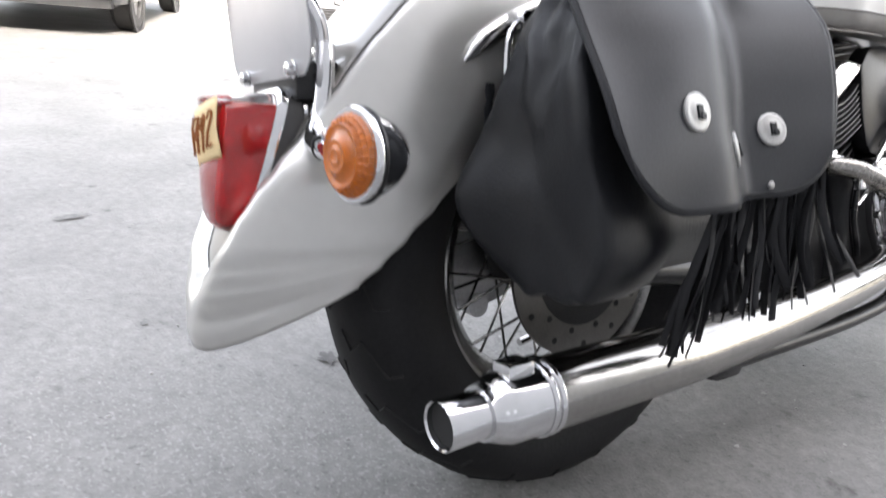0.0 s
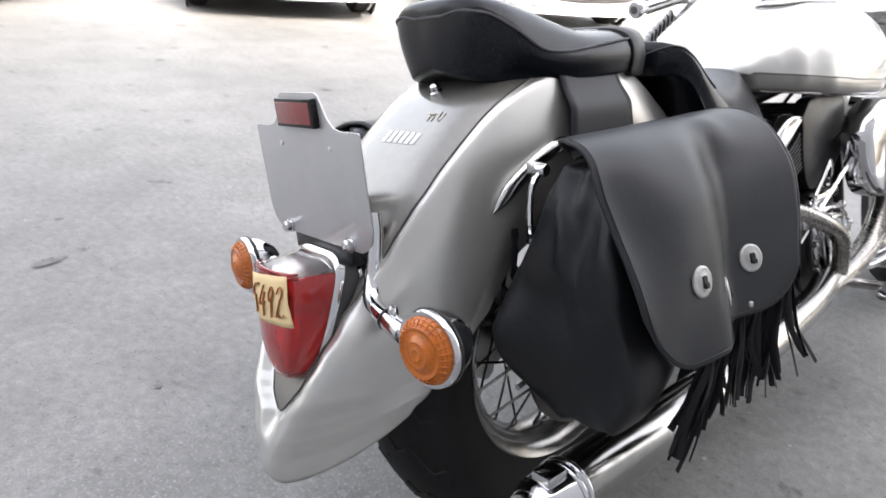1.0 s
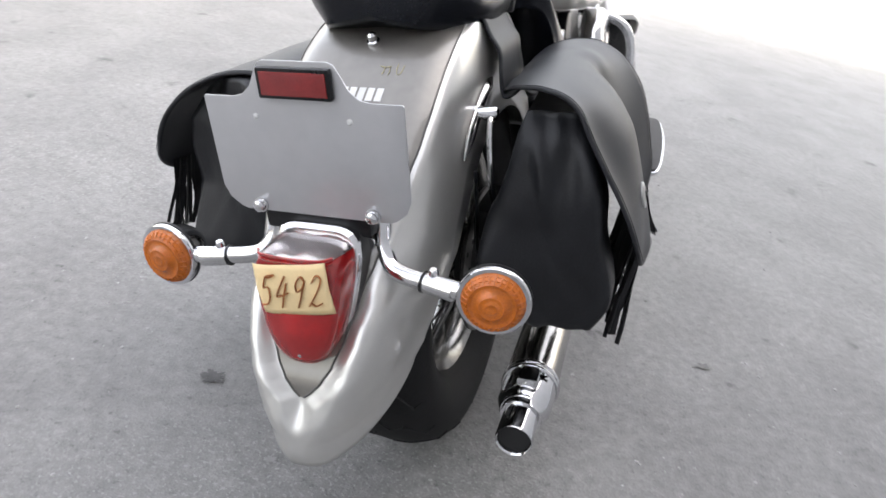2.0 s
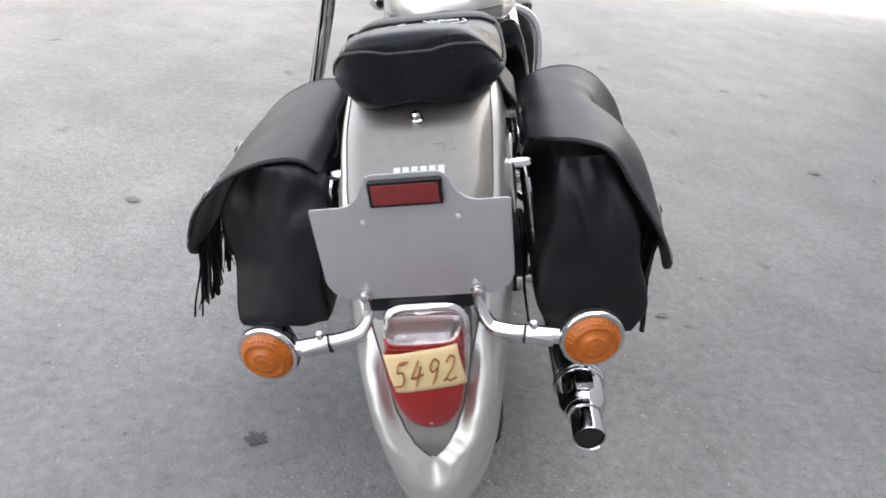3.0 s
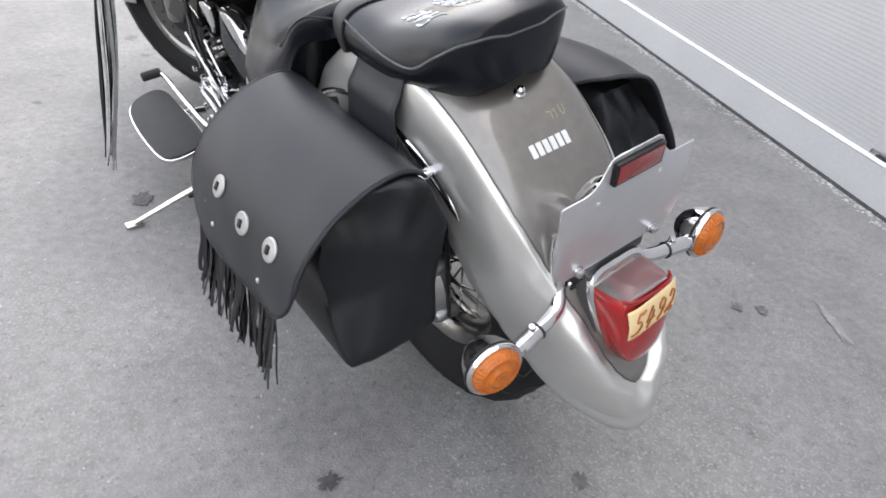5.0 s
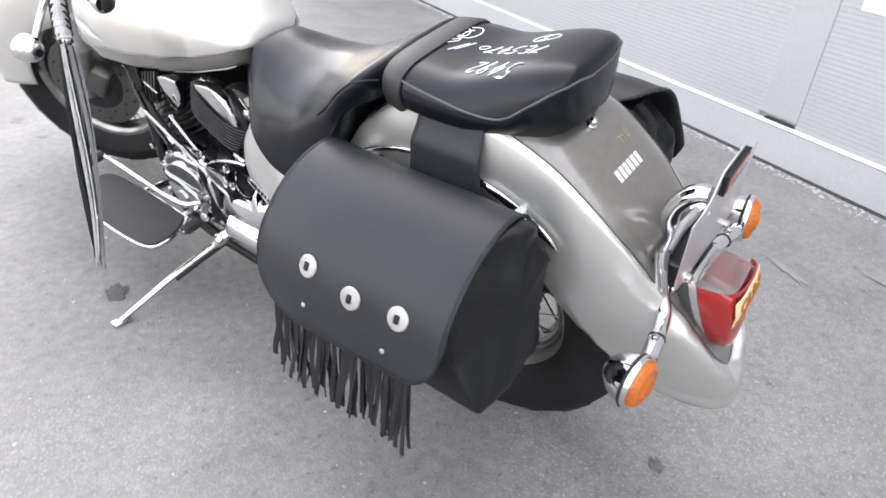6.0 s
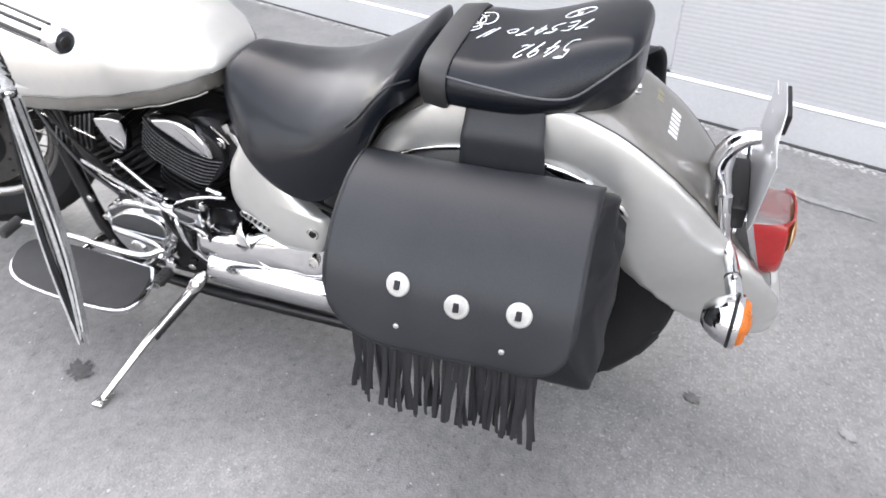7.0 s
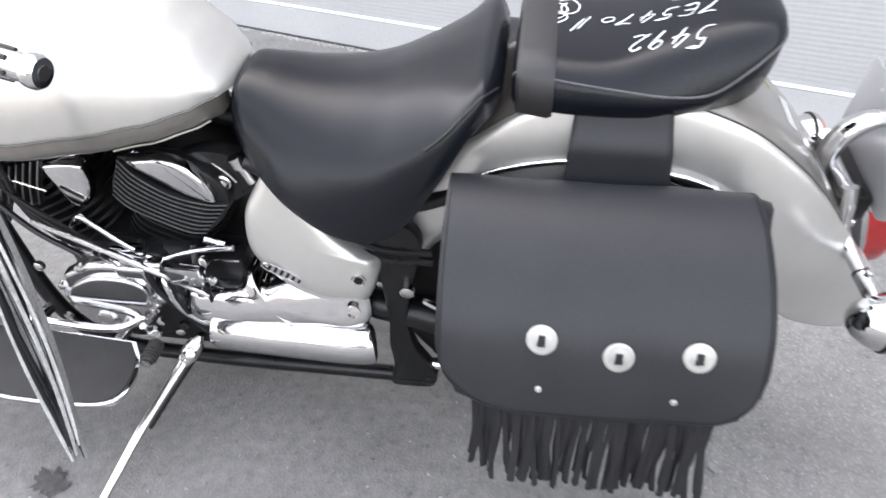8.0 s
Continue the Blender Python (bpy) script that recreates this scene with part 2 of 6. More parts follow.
# ---- ground ----
def asphalt():
    m = mat("asphalt", (0.165, 0.162, 0.157), 0.6, 0.0, 0.17, 0.9, 0.0, 38, alt=(0.188, 0.184, 0.178), spec=0.35)
    n, l = m.node_tree.nodes, m.node_tree.links
    b = n["Principled BSDF"]
    base = b.inputs["Base Color"].links[0].from_socket
    tc = n.new("ShaderNodeTexCoord")
    vor = n.new("ShaderNodeTexVoronoi")
    vor.inputs["Scale"].default_value = 230
    l.new(tc.outputs["Object"], vor.inputs["Vector"])
    speck = n.new("ShaderNodeValToRGB")
    speck.color_ramp.elements[0].color = (0.87, 0.87, 0.87, 1)
    speck.color_ramp.elements[1].color = (1.13, 1.13, 1.13, 1)
    l.new(vor.outputs["Color"], speck.inputs[0])
    mul = n.new("ShaderNodeMix")
    mul.data_type, mul.blend_type = 'RGBA', 'MULTIPLY'
    mul.inputs["Factor"].default_value = 1.0
    l.new(base, mul.inputs["A"])
    l.new(speck.outputs[0], mul.inputs["B"])
    # dark grit and oil flecks
    fl = n.new("ShaderNodeTexNoise")
    fl.inputs["Scale"].default_value, fl.inputs["Detail"].default_value = 9.0, 8
    l.new(tc.outputs["Object"], fl.inputs["Vector"])
    fr = n.new("ShaderNodeValToRGB")
    fr.color_ramp.elements[0].position, fr.color_ramp.elements[1].position = 0.275, 0.335
    fr.color_ramp.elements[0].color = (0.55, 0.55, 0.55, 1)
    l.new(fl.outputs["Fac"], fr.inputs[0])
    mul2 = n.new("ShaderNodeMix")
    mul2.data_type, mul2.blend_type = 'RGBA', 'MULTIPLY'
    mul2.inputs["Factor"].default_value = 1.0
    l.new(mul.outputs["Result"], mul2.inputs["A"])
    l.new(fr.outputs[0], mul2.inputs["B"])
    # worn patches where the binder is gone and pale chips show
    wear = n.new("ShaderNodeTexNoise")
    wear.inputs["Scale"].default_value, wear.inputs["Detail"].default_value = 0.8, 6
    l.new(tc.outputs["Object"], wear.inputs["Vector"])
    wr = n.new("ShaderNodeMapRange")
    wr.inputs["From Min"].default_value, wr.inputs["From Max"].default_value = 0.47, 0.62
    l.new(wear.outputs["Fac"], wr.inputs["Value"])
    chip = n.new("ShaderNodeTexNoise")
    chip.inputs["Scale"].default_value, chip.inputs["Detail"].default_value = 135, 3
    l.new(tc.outputs["Object"], chip.inputs["Vector"])
    cr = n.new("ShaderNodeMapRange")
    cr.inputs["From Min"].default_value, cr.inputs["From Max"].default_value = 0.57, 0.64
    l.new(chip.outputs["Fac"], cr.inputs["Value"])
    both_ = n.new("ShaderNodeMath")
    both_.operation = 'MULTIPLY'
    l.new(wr.outputs[0], both_.inputs[0])
    l.new(cr.outputs[0], both_.inputs[1])
    mul3 = n.new("ShaderNodeMix")
    mul3.data_type, mul3.blend_type = 'RGBA', 'MIX'
    l.new(both_.outputs[0], mul3.inputs["Factor"])
    l.new(mul2.outputs["Result"], mul3.inputs["A"])
    mul3.inputs["B"].default_value = (0.275, 0.270, 0.262, 1)
    # small dark pits between the chips
    pit = n.new("ShaderNodeTexNoise")
    pit.inputs["Scale"].default_value, pit.inputs["Detail"].default_value = 75, 4
    l.new(tc.outputs["Object"], pit.inputs["Vector"])
    pr = n.new("ShaderNodeMapRange")
    pr.inputs["From Min"].default_value, pr.inputs["From Max"].default_value = 0.30, 0.39
    pr.inputs["To Min"].default_value, pr.inputs["To Max"].default_value = 0.70, 1.0
    l.new(pit.outputs["Fac"], pr.inputs["Value"])
    mul4 = n.new("ShaderNodeMix")
    mul4.data_type, mul4.blend_type = 'RGBA', 'MULTIPLY'
    mul4.inputs["Factor"].default_value = 1.0
    l.new(mul3.outputs["Result"], mul4.inputs["A"])
    l.new(pr.outputs[0], mul4.inputs["B"])
    # soft patches a hand or two across
    patch = n.new("ShaderNodeTexNoise")
    patch.inputs["Scale"].default_value, patch.inputs["Detail"].default_value = 4.5, 5
    l.new(tc.outputs["Object"], patch.inputs["Vector"])
    pm = n.new("ShaderNodeMapRange")
    pm.inputs["From Min"].default_value, pm.inputs["From Max"].default_value = 0.34, 0.66
    pm.inputs["To Min"].default_value, pm.inputs["To Max"].default_value = 0.90, 1.09
    l.new(patch.outputs["Fac"], pm.inputs["Value"])
    mul5 = n.new("ShaderNodeMix")
    mul5.data_type, mul5.blend_type = 'RGBA', 'MULTIPLY'
    mul5.inputs["Factor"].default_value = 1.0
    l.new(mul4.outputs["Result"], mul5.inputs["A"])
    l.new(pm.outputs[0], mul5.inputs["B"])
    l.new(mul5.outputs["Result"], b.inputs["Base Color"])
    fine = n.new("ShaderNodeTexNoise")
    fine.inputs["Scale"].default_value, fine.inputs["Detail"].default_value = 140, 8
    l.new(tc.outputs["Object"], fine.inputs["Vector"])
    add = n.new("ShaderNodeMath")
    l.new(fine.outputs["Fac"], add.inputs[0])
    l.new(vor.outputs["Distance"], add.inputs[1])
    bp = n.new("ShaderNodeBump")
    bp.inputs["Strength"].default_value, bp.inputs["Distance"].default_value = 0.34, 0.0022
    add2 = n.new("ShaderNodeMath")
    add2.operation = 'MULTIPLY_ADD'
    add2.inputs[1].default_value = 1.6
    l.new(both_.outputs[0], add2.inputs[0])
    l.new(add.outputs[0], add2.inputs[2])
    l.new(add2.outputs[0], bp.inputs["Height"])
    l.new(bp.outputs[0], b.inputs["Normal"])
    return m


def setting(name, bm, material, label, parent=None, flat=True):
    me = bpy.data.meshes.new(name)
    bm.to_mesh(me)
    bm.free()
    me.materials.append(material)
    if not flat:
        me.polygons.foreach_set("use_smooth", [True] * len(me.polygons))
        me.set_sharp_from_angle(angle=radians(40))
    ob = new(name, me)
    if parent:
        ob.parent = parent
        return ob
    return tagged(ob, label, name.split("_")[0], kind="structure")


ASPHALT = asphalt()
bm = bmesh.new()
N = 60
edge = [-(abs(k) ** 2.6) * 300 if k < 0 else (abs(k) ** 2.6) * 300 for k in [i / 30 - 1 for i in range(61)]]
V = [[bm.verts.new((x, y, 0.0)) for x in edge] for y in edge]
for i in range(60):
    for j in range(60):
        bm.faces.new((V[i][j], V[i][j + 1], V[i + 1][j + 1], V[i + 1][j]))
setting("ground", bm, ASPHALT, "worn light grey asphalt of a parking yard")

# ---- building with ribbed white cladding beside the yard ----
WALL_A, WALL_B = 1.885, 0.42
along = Vector((WALL_B, 1, 0)).normalized()
WHITE_WALL = mat("white_cladding", (0.345, 0.343, 0.346), 0.5, 0.0, 0.05, 1.5, 0.0004, 60)
SKIRT = mat("grey_skirt_paint", (0.385, 0.383, 0.386), 0.6, 0.0, 0.07, 2.0, 0.0006, 80)
JOINT = mat("dark_joint", (0.035, 0.035, 0.035), 0.9, 0.0, 0.4, 12, 0.002, 60)

# ---- motorcycle ----
AXLE = Vector((0, 0, 0.3265))
bike = thing("motorcycle", (0, 0, 0), "silver and bronze cruiser motorcycle leaning on its side stand", "motorcycle")

# rear mudguard: angle a from straight up towards the rear, radius of crest and of the side edge
CREST = [(-62, 0.33), (-40, 0.36), (-25, 0.392), (-12, 0.42), (0, 0.434), (12, 0.438), (26, 0.437), (36, 0.429), (46, 0.423), (57, 0.421), (65, 0.429), (70, 0.441), (74, 0.456), (77, 0.469), (80, 0.4825), (83, 0.4925), (85, 0.496), (86, 0.492)]
EDGE = [(-62, 0.27), (-20, 0.262), (25, 0.262), (60, 0.259), (68, 0.270), (76, 0.290), (82, 0.314), (86, 0.338)]
WIDTH = [(-62, 0.115), (-20, 0.121), (45, 0.120), (57, 0.116), (66, 0.110), (76, 0.101), (82, 0.095), (86, 0.088)]
POWER = [(-62, 5.0), (40, 4.8), (56, 3.9), (64, 2.9), (70, 2.2), (76, 1.9), (86, 1.8)]
CREASE = [(-62, 0.02), (56, 0.02), (64, 0.045), (70, 0.072), (75, 0.066), (78, 0.056), (80.5, 0.041), (82, 0.030), (83, 0.021), (84, 0.010), (86, 0.004)]     # half width of the flat top
PANEL = [(-62, 0.098), (26, 0.100), (38, 0.097), (44, 0.093), (50, 0.086), (55, 0.080), (62, 0.069), (71, 0.053), (75, 0.045), (77.7, 0.034), (79.2, 0.023), (80.1, 0.013), (80.5, 0.007), (80.9, 0.0)]
POCKET = [(-62, 0.0), (58, 0.0), (66, 0.003), (72, 0.009), (77, 0.012), (79.5, 0.013), (80.5, 0.013)]     # how far the panel lies below the rim


def guard(a, x_to=None, off=0.0, n=40):
    """Half section of the mudguard at angle a, from the crest to the side edge, or to the half width x_to."""
    R, E, W, p, C = (lerp_table(t, a) for t in (CREST, EDGE, WIDTH, POWER, CREASE))
    if x_to is not None:
        xs = [x_to * i / n for i in range(n + 1)]
        pts = [(x, R if x <= C else E + (R - E) * max(0, 1 - ((x - C) / (W - C)) ** p) ** (1 / p)) for x in xs]
    else:
        pts = [(C * i / 24, R) for i in range(24)]
        for i in range(n + 1):
            ph = math.pi / 2 * i / n
            pts.append((C + (W - C) * math.sin(ph) ** (2 / p), E + (R - E) * max(0, math.cos(ph)) ** (2 / p)))
    out = []
    for x, r in pts:
        # low rounded rib along each shoulder
        r += 0.005 * math.exp(-((x - lerp_table(PANEL, min(a, 80)) - 0.009) / 0.006) ** 2) * lerp_table([(-62, 1), (55, 1), (70, 0.1), (86, 0)], a) * (r > E + 0.6 * (R - E))
        # shallow pocket for the panel, its bank rising smoothly round the sides and the tip
        bank = lerp_table([(55, 0.007), (70, 0.012), (80, 0.022)], a)
        out_by = math.hypot(max(0, x - lerp_table(PANEL, a)), max(0, (a - 80.9) * 0.0084))
        q = min(1, max(0, 1 - (out_by - 0.001) / bank))
        r -= lerp_table(POCKET, a) * q * q * (3 - 2 * q)
        r += off
        ar = radians(a)
        dip = 0.068 * min(1, max(0, (r - 0.335) / 0.15)) * max(0, (a - 70) / 16) ** 2
        out.append(Vector((x, -r * math.sin(ar), AXLE.z + r * math.cos(ar) - dip)))
    return out


def both(half):
    return [Vector((-v.x, v.y, v.z)) for v in reversed(half[1:])] + list(half)


angles = [-62 + i * 2.0 for i in range(60)] + [58 + i for i in range(20)] + [78 + 0.25 * i for i in range(27)] + [84.8, 85.2, 85.6, 86]
angles = sorted(a for a in set(angles) if a <= 86)
bm = skin([both(guard(a)) for a in angles], closed=False)
mudguard = thicken(part("rear_mudguard", bm, SILVER, bike, "silver metallic rear mudguard", angle=60), 0.002)
pa = [a for a in angles if a <= 80.8]
bm = skin([both(guard(a, lerp_table(PANEL, a), 0.0009, 10)) for a in pa], closed=False)
part("centre_panel", bm, BRONZE, mudguard, "darker bronze centre panel of the mudguard", angle=60)
for sgn in (-1, 1):
    path = []
    for a in pa:
        v = guard(a, lerp_table(PANEL, a), 0.001, 4)[-1]
        path.append((sgn * v.x, v.y, v.z))
    part("pinstripe", sweep(path, 0.0013, 6), PINSTRIPE, mudguard)
# chrome stay along each side, with a bolt and a thin bag rail
for sgn in (-1, 1):
    arc = []
    for i in range(24):
        a = radians(-30 + 70.5 * i / 23)
        arc.append((sgn * 0.124, -0.337 * math.sin(a), AXLE.z + 0.337 * math.cos(a)))
    stay = part("side_stay", sweep(arc[:21] if sgn < 0 else arc[14:], (lambda u: 0.0048 * min(1, 12 * (1 - u) + 0.25)) if sgn < 0 else (lambda u: 0.0105 * min(1, 5 * (1 - u) + 0.12, 6 * u + 0.3)), 10, 0.55, Vector((1, 0, 0))), CHROME_WORN, bike, "polished chrome strip along the mudguard side")
    blade = [(sgn * 0.1275, y, z) for x, y, z in arc[14:]]
    if sgn < 0:
        part("blade", sweep(blade, lambda u: 0.0095 * min(1, 6 * (1 - u) + 0.15, 5 * u + 0.2), 8, 0.45, Vector((1, 0, 0))), CHROME, stay, "pointed chrome blade")
    part("tie_strap", sweep(spline([(sgn * 0.131, -0.19, 0.56), (sgn * 0.134, -0.196, 0.50), (sgn * 0.133, -0.19, 0.44), (sgn * 0.137, -0.196, 0.372)], 20), lambda u: 0.006 + 0.0016 * math.sin(u * 45), 6, 0.4), LEATHER_BODY, stay, "black leather tie strap")
    part("bolt", lathe([(0, 0.009), (0.016, 0.009), (0.018, 0.0085), (0.03, 0.0085), (0.032, 0.007)], 16, (sgn * 0.12, -0.154, 0.628), (sgn, 0, 0)), CHROME, stay)
    part("rail", sweep(spline([(sgn * 0.143, -0.154, 0.628), (sgn * 0.146, -0.176, 0.605), (sgn * 0.150, -0.182, 0.55), (sgn * 0.152, -0.17, 0.50)], 12), 0.0042, 8), CHROME, stay)

# white decal bars on the crest, in place of a maker's name
def crest_lift(v):
    a = math.degrees(math.atan2(-v.y, v.z - AXLE.z))
    R, E, W, p = (lerp_table(t, a) for t in (CREST, EDGE, WIDTH, POWER))
    r = E + (R - E) * max(0, 1 - (abs(v.x) / W) ** p) ** (1 / p) + 0.0016
    return Vector((v.x, -r * math.sin(radians(a)), AXLE.z + r * math.cos(radians(a))))


decals = []
for k in range(6):
    x0 = -0.033 + k * 0.0117
    b = bmesh.new()
    pts = []
    for dx, da in ((0.001, 35.3), (0.0098, 35.3), (0.0088, 37.8), (0, 37.8)):
        a = radians(da)
        pts.append(b.verts.new(crest_lift(Vector((x0 + dx, -0.43 * math.sin(a), AXLE.z + 0.43 * math.cos(a))))))
    b.faces.new(pts)
    decals.append(b)
for b in decals:
    part("decal_bar", b, DECAL, mudguard, "white decal bar")
for stroke in ([(0.021, 31.0), (0.028, 31.2), (0.036, 31.0)], [(0.027, 31.1), (0.0275, 31.9), (0.026, 32.6)], [(0.034, 31.2), (0.035, 32.0), (0.034, 32.7)], [(0.044, 30.5), (0.0435, 31.8), (0.046, 32.5), (0.050, 32.2), (0.0515, 30.7)]):
    pts = [crest_lift(Vector((x, -0.43 * math.sin(radians(a)), AXLE.z + 0.43 * math.cos(radians(a))))) for x, a in stroke]
    part("chalk_mark", sweep(spline(pts, 10), 0.0005, 5), YELLOW_CHALK, mudguard, "faded yellow chalk mark")

# seat stud on the crest
part("seat_bolt", lathe([(0, 0.011), (0.003, 0.011), (0.004, 0.0085), (0.016, 0.0085), (0.017, 0.006), (0.024, 0.006), (0.027, 0.003)], 14, (0, -0.186, 0.709), (0, -0.42, 0.9)), CHROME, bike, "chrome seat bolt")


def wheel(name, at, r, half, rim_r, m, front=False):
    wh = part(name, lathe([(-half * 0.55, rim_r * 0.96), (-half * 0.62, rim_r + 0.002), (-half * 0.6, rim_r + 0.008), (-half * 0.5, rim_r + 0.004), (-half * 0.42, rim_r - 0.012),
                           (0, rim_r - 0.024), (half * 0.42, rim_r - 0.012), (half * 0.5, rim_r + 0.004), (half * 0.6, rim_r + 0.008), (half * 0.62, rim_r + 0.002),
                           (half * 0.55, rim_r * 0.96), (half * 0.38, rim_r - 0.022), (0, rim_r - 0.033), (-half * 0.38, rim_r - 0.022)], 64, (0, 0, 0), (1, 0, 0), True), RIM, bike, "chrome wire-spoked rim")
    prof = [(-half * 0.6, rim_r + 0.004), (-half * 0.82, rim_r + 0.022), (-half * 0.98, rim_r + 0.055), (-half, r - 0.055), (-half * 0.93, r - 0.032), (-half * 0.75, r - 0.015),
            (-half * 0.45, r - 0.004), (0, r), (half * 0.45, r - 0.004), (half * 0.75, r - 0.015), (half * 0.93, r - 0.032), (half, r - 0.055), (half * 0.98, rim_r + 0.055),
            (half * 0.82, rim_r + 0.022), (half * 0.6, rim_r + 0.004)]
    tyre = part("tyre", lathe(prof, 96, (0, 0, 0), (1, 0, 0), True), RUBBER, wh, "black road tyre")
    # zigzag tread grooves, cut as thin dark channels just proud of the crown
    bms = []
    for side in (-1, 1):
        for k in range(22):
            a0 = 2 * math.pi * (k + 0.25 * (side + 1)) / 22
            pth = []
            for u in range(7):
                s = u / 6
                x = side * half * (0.10 + 0.82 * s)
                rr = lerp_table([(0, r), (0.45, r - 0.004), (0.75, r - 0.015), (0.93, r - 0.032)], abs(x) / half) + 0.0002
                a = a0 + 0.16 * s + 0.05 * math.sin(s * 9)
                pth.append((x, rr * math.cos(a), rr * math.sin(a)))
            bms.append(sweep(pth, 0.0024, 4))
    part("tread_pattern", merged(*bms), GROOVE, tyre, "zigzag tread grooves")
    hub_w = half * 0.75
    part("hub", lathe([(-hub_w, 0.02), (-hub_w, 0.052), (-hub_w * 0.85, 0.054), (-hub_w * 0.7, 0.036), (hub_w * 0.7, 0.036), (hub_w * 0.85, 0.054), (hub_w, 0.052), (hub_w, 0.02)], 28), ALU if front else ENGINE_BLACK, wh)
    for k in range(36):
        a = 2 * math.pi * k / 36
        side = -1 if k % 2 else 1
        twist = 0.55 if (k // 2) % 2 else -0.55
        p0 = Vector((side * hub_w * 0.9, 0.048 * math.cos(a + twist), 0.048 * math.sin(a + twist)))
        p1 = Vector((side * 0.004, (rim_r - 0.028) * math.cos(a), (rim_r - 0.028) * math.sin(a)))
        part("spoke", sweep([p0, p0.lerp(p1, 0.5), p1], 0.0022, 6), RIM, wh)
    mm = Matrix.Translation(at) @ m
    wh.matrix_local = mm
    return wh


rear_wheel = wheel("rear_wheel", AXLE, 0.3265, 0.084, 0.197, Matrix())


def disc(side_x, parent, rad=0.14):
    part("brake_disc", lathe([(-0.0025, rad * 0.62), (-0.0025, rad), (0.0025, rad), (0.0025, rad * 0.62)], 48, (side_x, 0, 0), (1, 0, 0), True), STEEL, parent, "drilled steel brake disc")
    carrier = lathe([(-0.004, 0.03), (-0.006, 0.06), (-0.002, rad * 0.66), (0.003, rad * 0.66), (0.004, 0.03)], 30, (side_x, 0, 0), (1, 0, 0))
    part("disc_carrier", carrier, ENGINE_BLACK, parent)
    for k in range(24):
        a = 2 * math.pi * k / 24
        rr = rad * (0.72 if k % 2 else 0.88)
        part("disc_hole", lathe([(-0.0032, 0.0045), (0.0032, 0.0045)], 8, (side_x, rr * math.cos(a), rr * math.sin(a)), (1, 0, 0)), GROOVE, parent)


disc(0.088, rear_wheel, 0.125)
# final drive housing on the left, swing arm, shock mounts
drive = part("final_drive", lathe([(0, 0.06), (0.01, 0.098), (0.025, 0.105), (0.04, 0.10), (0.052, 0.085), (0.06, 0.055), (0.064, 0.02)], 40, (-0.078, -0.035, AXLE.z + 0.012), (-1, 0, 0)), ALU, bike, "cast aluminium shaft drive housing")
for k in range(8):
    a = 2 * math.pi * k / 8
    part("housing_bolt", lathe([(0, 0.009), (0.012, 0.009), (0.014, 0.006)], 6, (-0.108, 0.088 * math.cos(a) - 0.035, AXLE.z + 0.012 + 0.088 * math.sin(a)), (-1, 0, 0)), ALU, drive)
part("swing_arm", merged(sweep([(-0.115, 0.02, AXLE.z), (-0.12, 0.2, 0.30), (-0.10, 0.36, 0.32)], 0.028, 12), sweep([(0.12, -0.02, AXLE.z), (0.125, 0.18, 0.30), (0.10, 0.36, 0.32)], 0.022, 12)), BLACK, bike)
part("caliper", merged(block((0.10, -0.10, AXLE.z + 0.06), (0.145, 0.02, AXLE.z + 0.135), 0.01), lathe([(0, 0.02), (0.02, 0.02), (0.023, 0.016)], 16, (0.145, -0.05, AXLE.z + 0.1), (1, 0, 0))), ENGINE_BLACK, bike)
for k in range(6):
    a = 2 * math.pi * (k + 0.35) / 6
    boss = (-0.081, 0.098 * math.cos(a) - 0.035, AXLE.z + 0.012 + 0.098 * math.sin(a))
    part("boss", lathe([(0, 0.019), (0.034, 0.017), (0.042, 0.014), (0.0425, 0.009), (0.050, 0.008), (0.052, 0.004)], 14, boss, (-1, 0, 0)), ALU, drive)
part("filler_plug", lathe([(0, 0.016), (0.01, 0.016), (0.012, 0.011), (0.02, 0.011)], 6, (-0.118, -0.05, AXLE.z + 0.06), (-0.7, -0.4, 0.5)), BLACK, drive)
part("axle_nut", lathe([(0, 0.03), (0.012, 0.03), (0.012, 0.018), (0.03, 0.018), (0.032, 0.012)], 12, (0.125, 0, AXLE.z), (1, 0, 0)), CHROME_WORN, bike)

# ---- tail lamp ----
SHIELD = [(0, 1.0), (0.30, 1.0), (0.58, 0.995), (0.82, 0.965), (0.955, 0.895), (1.0, 0.79), (0.99, 0.66), (0.95, 0.50), (0.87, 0.34), (0.74, 0.19), (0.54, 0.075), (0.28, 0.014), (0, 0)]


def shield(w_top, top, bottom, n=40):
    """Outline of a shield: arched top, full sides, round below. (x, z) pairs."""
    half = spline([(u, 0, v) for u, v in SHIELD], n // 2 + 1)
    pts = [(v.x, v.z) for v in half] + [(-v.x, v.z) for v in reversed(half[1:-1])]
    return [(x * w_top, bottom + (top - bottom) * z) for x, z in pts]


def shield_rings(levels):
    """levels of (w_top, top, bottom, y at top, y at bottom)."""
    rings = []
    for wt, tp, bt, y_t, y_b in levels:
        rings.append([Vector((x + 0.004, y_b + (y_t - y_b) * (z - bt) / (tp - bt), z)) for x, z in shield(wt, tp, bt)])
    return rings


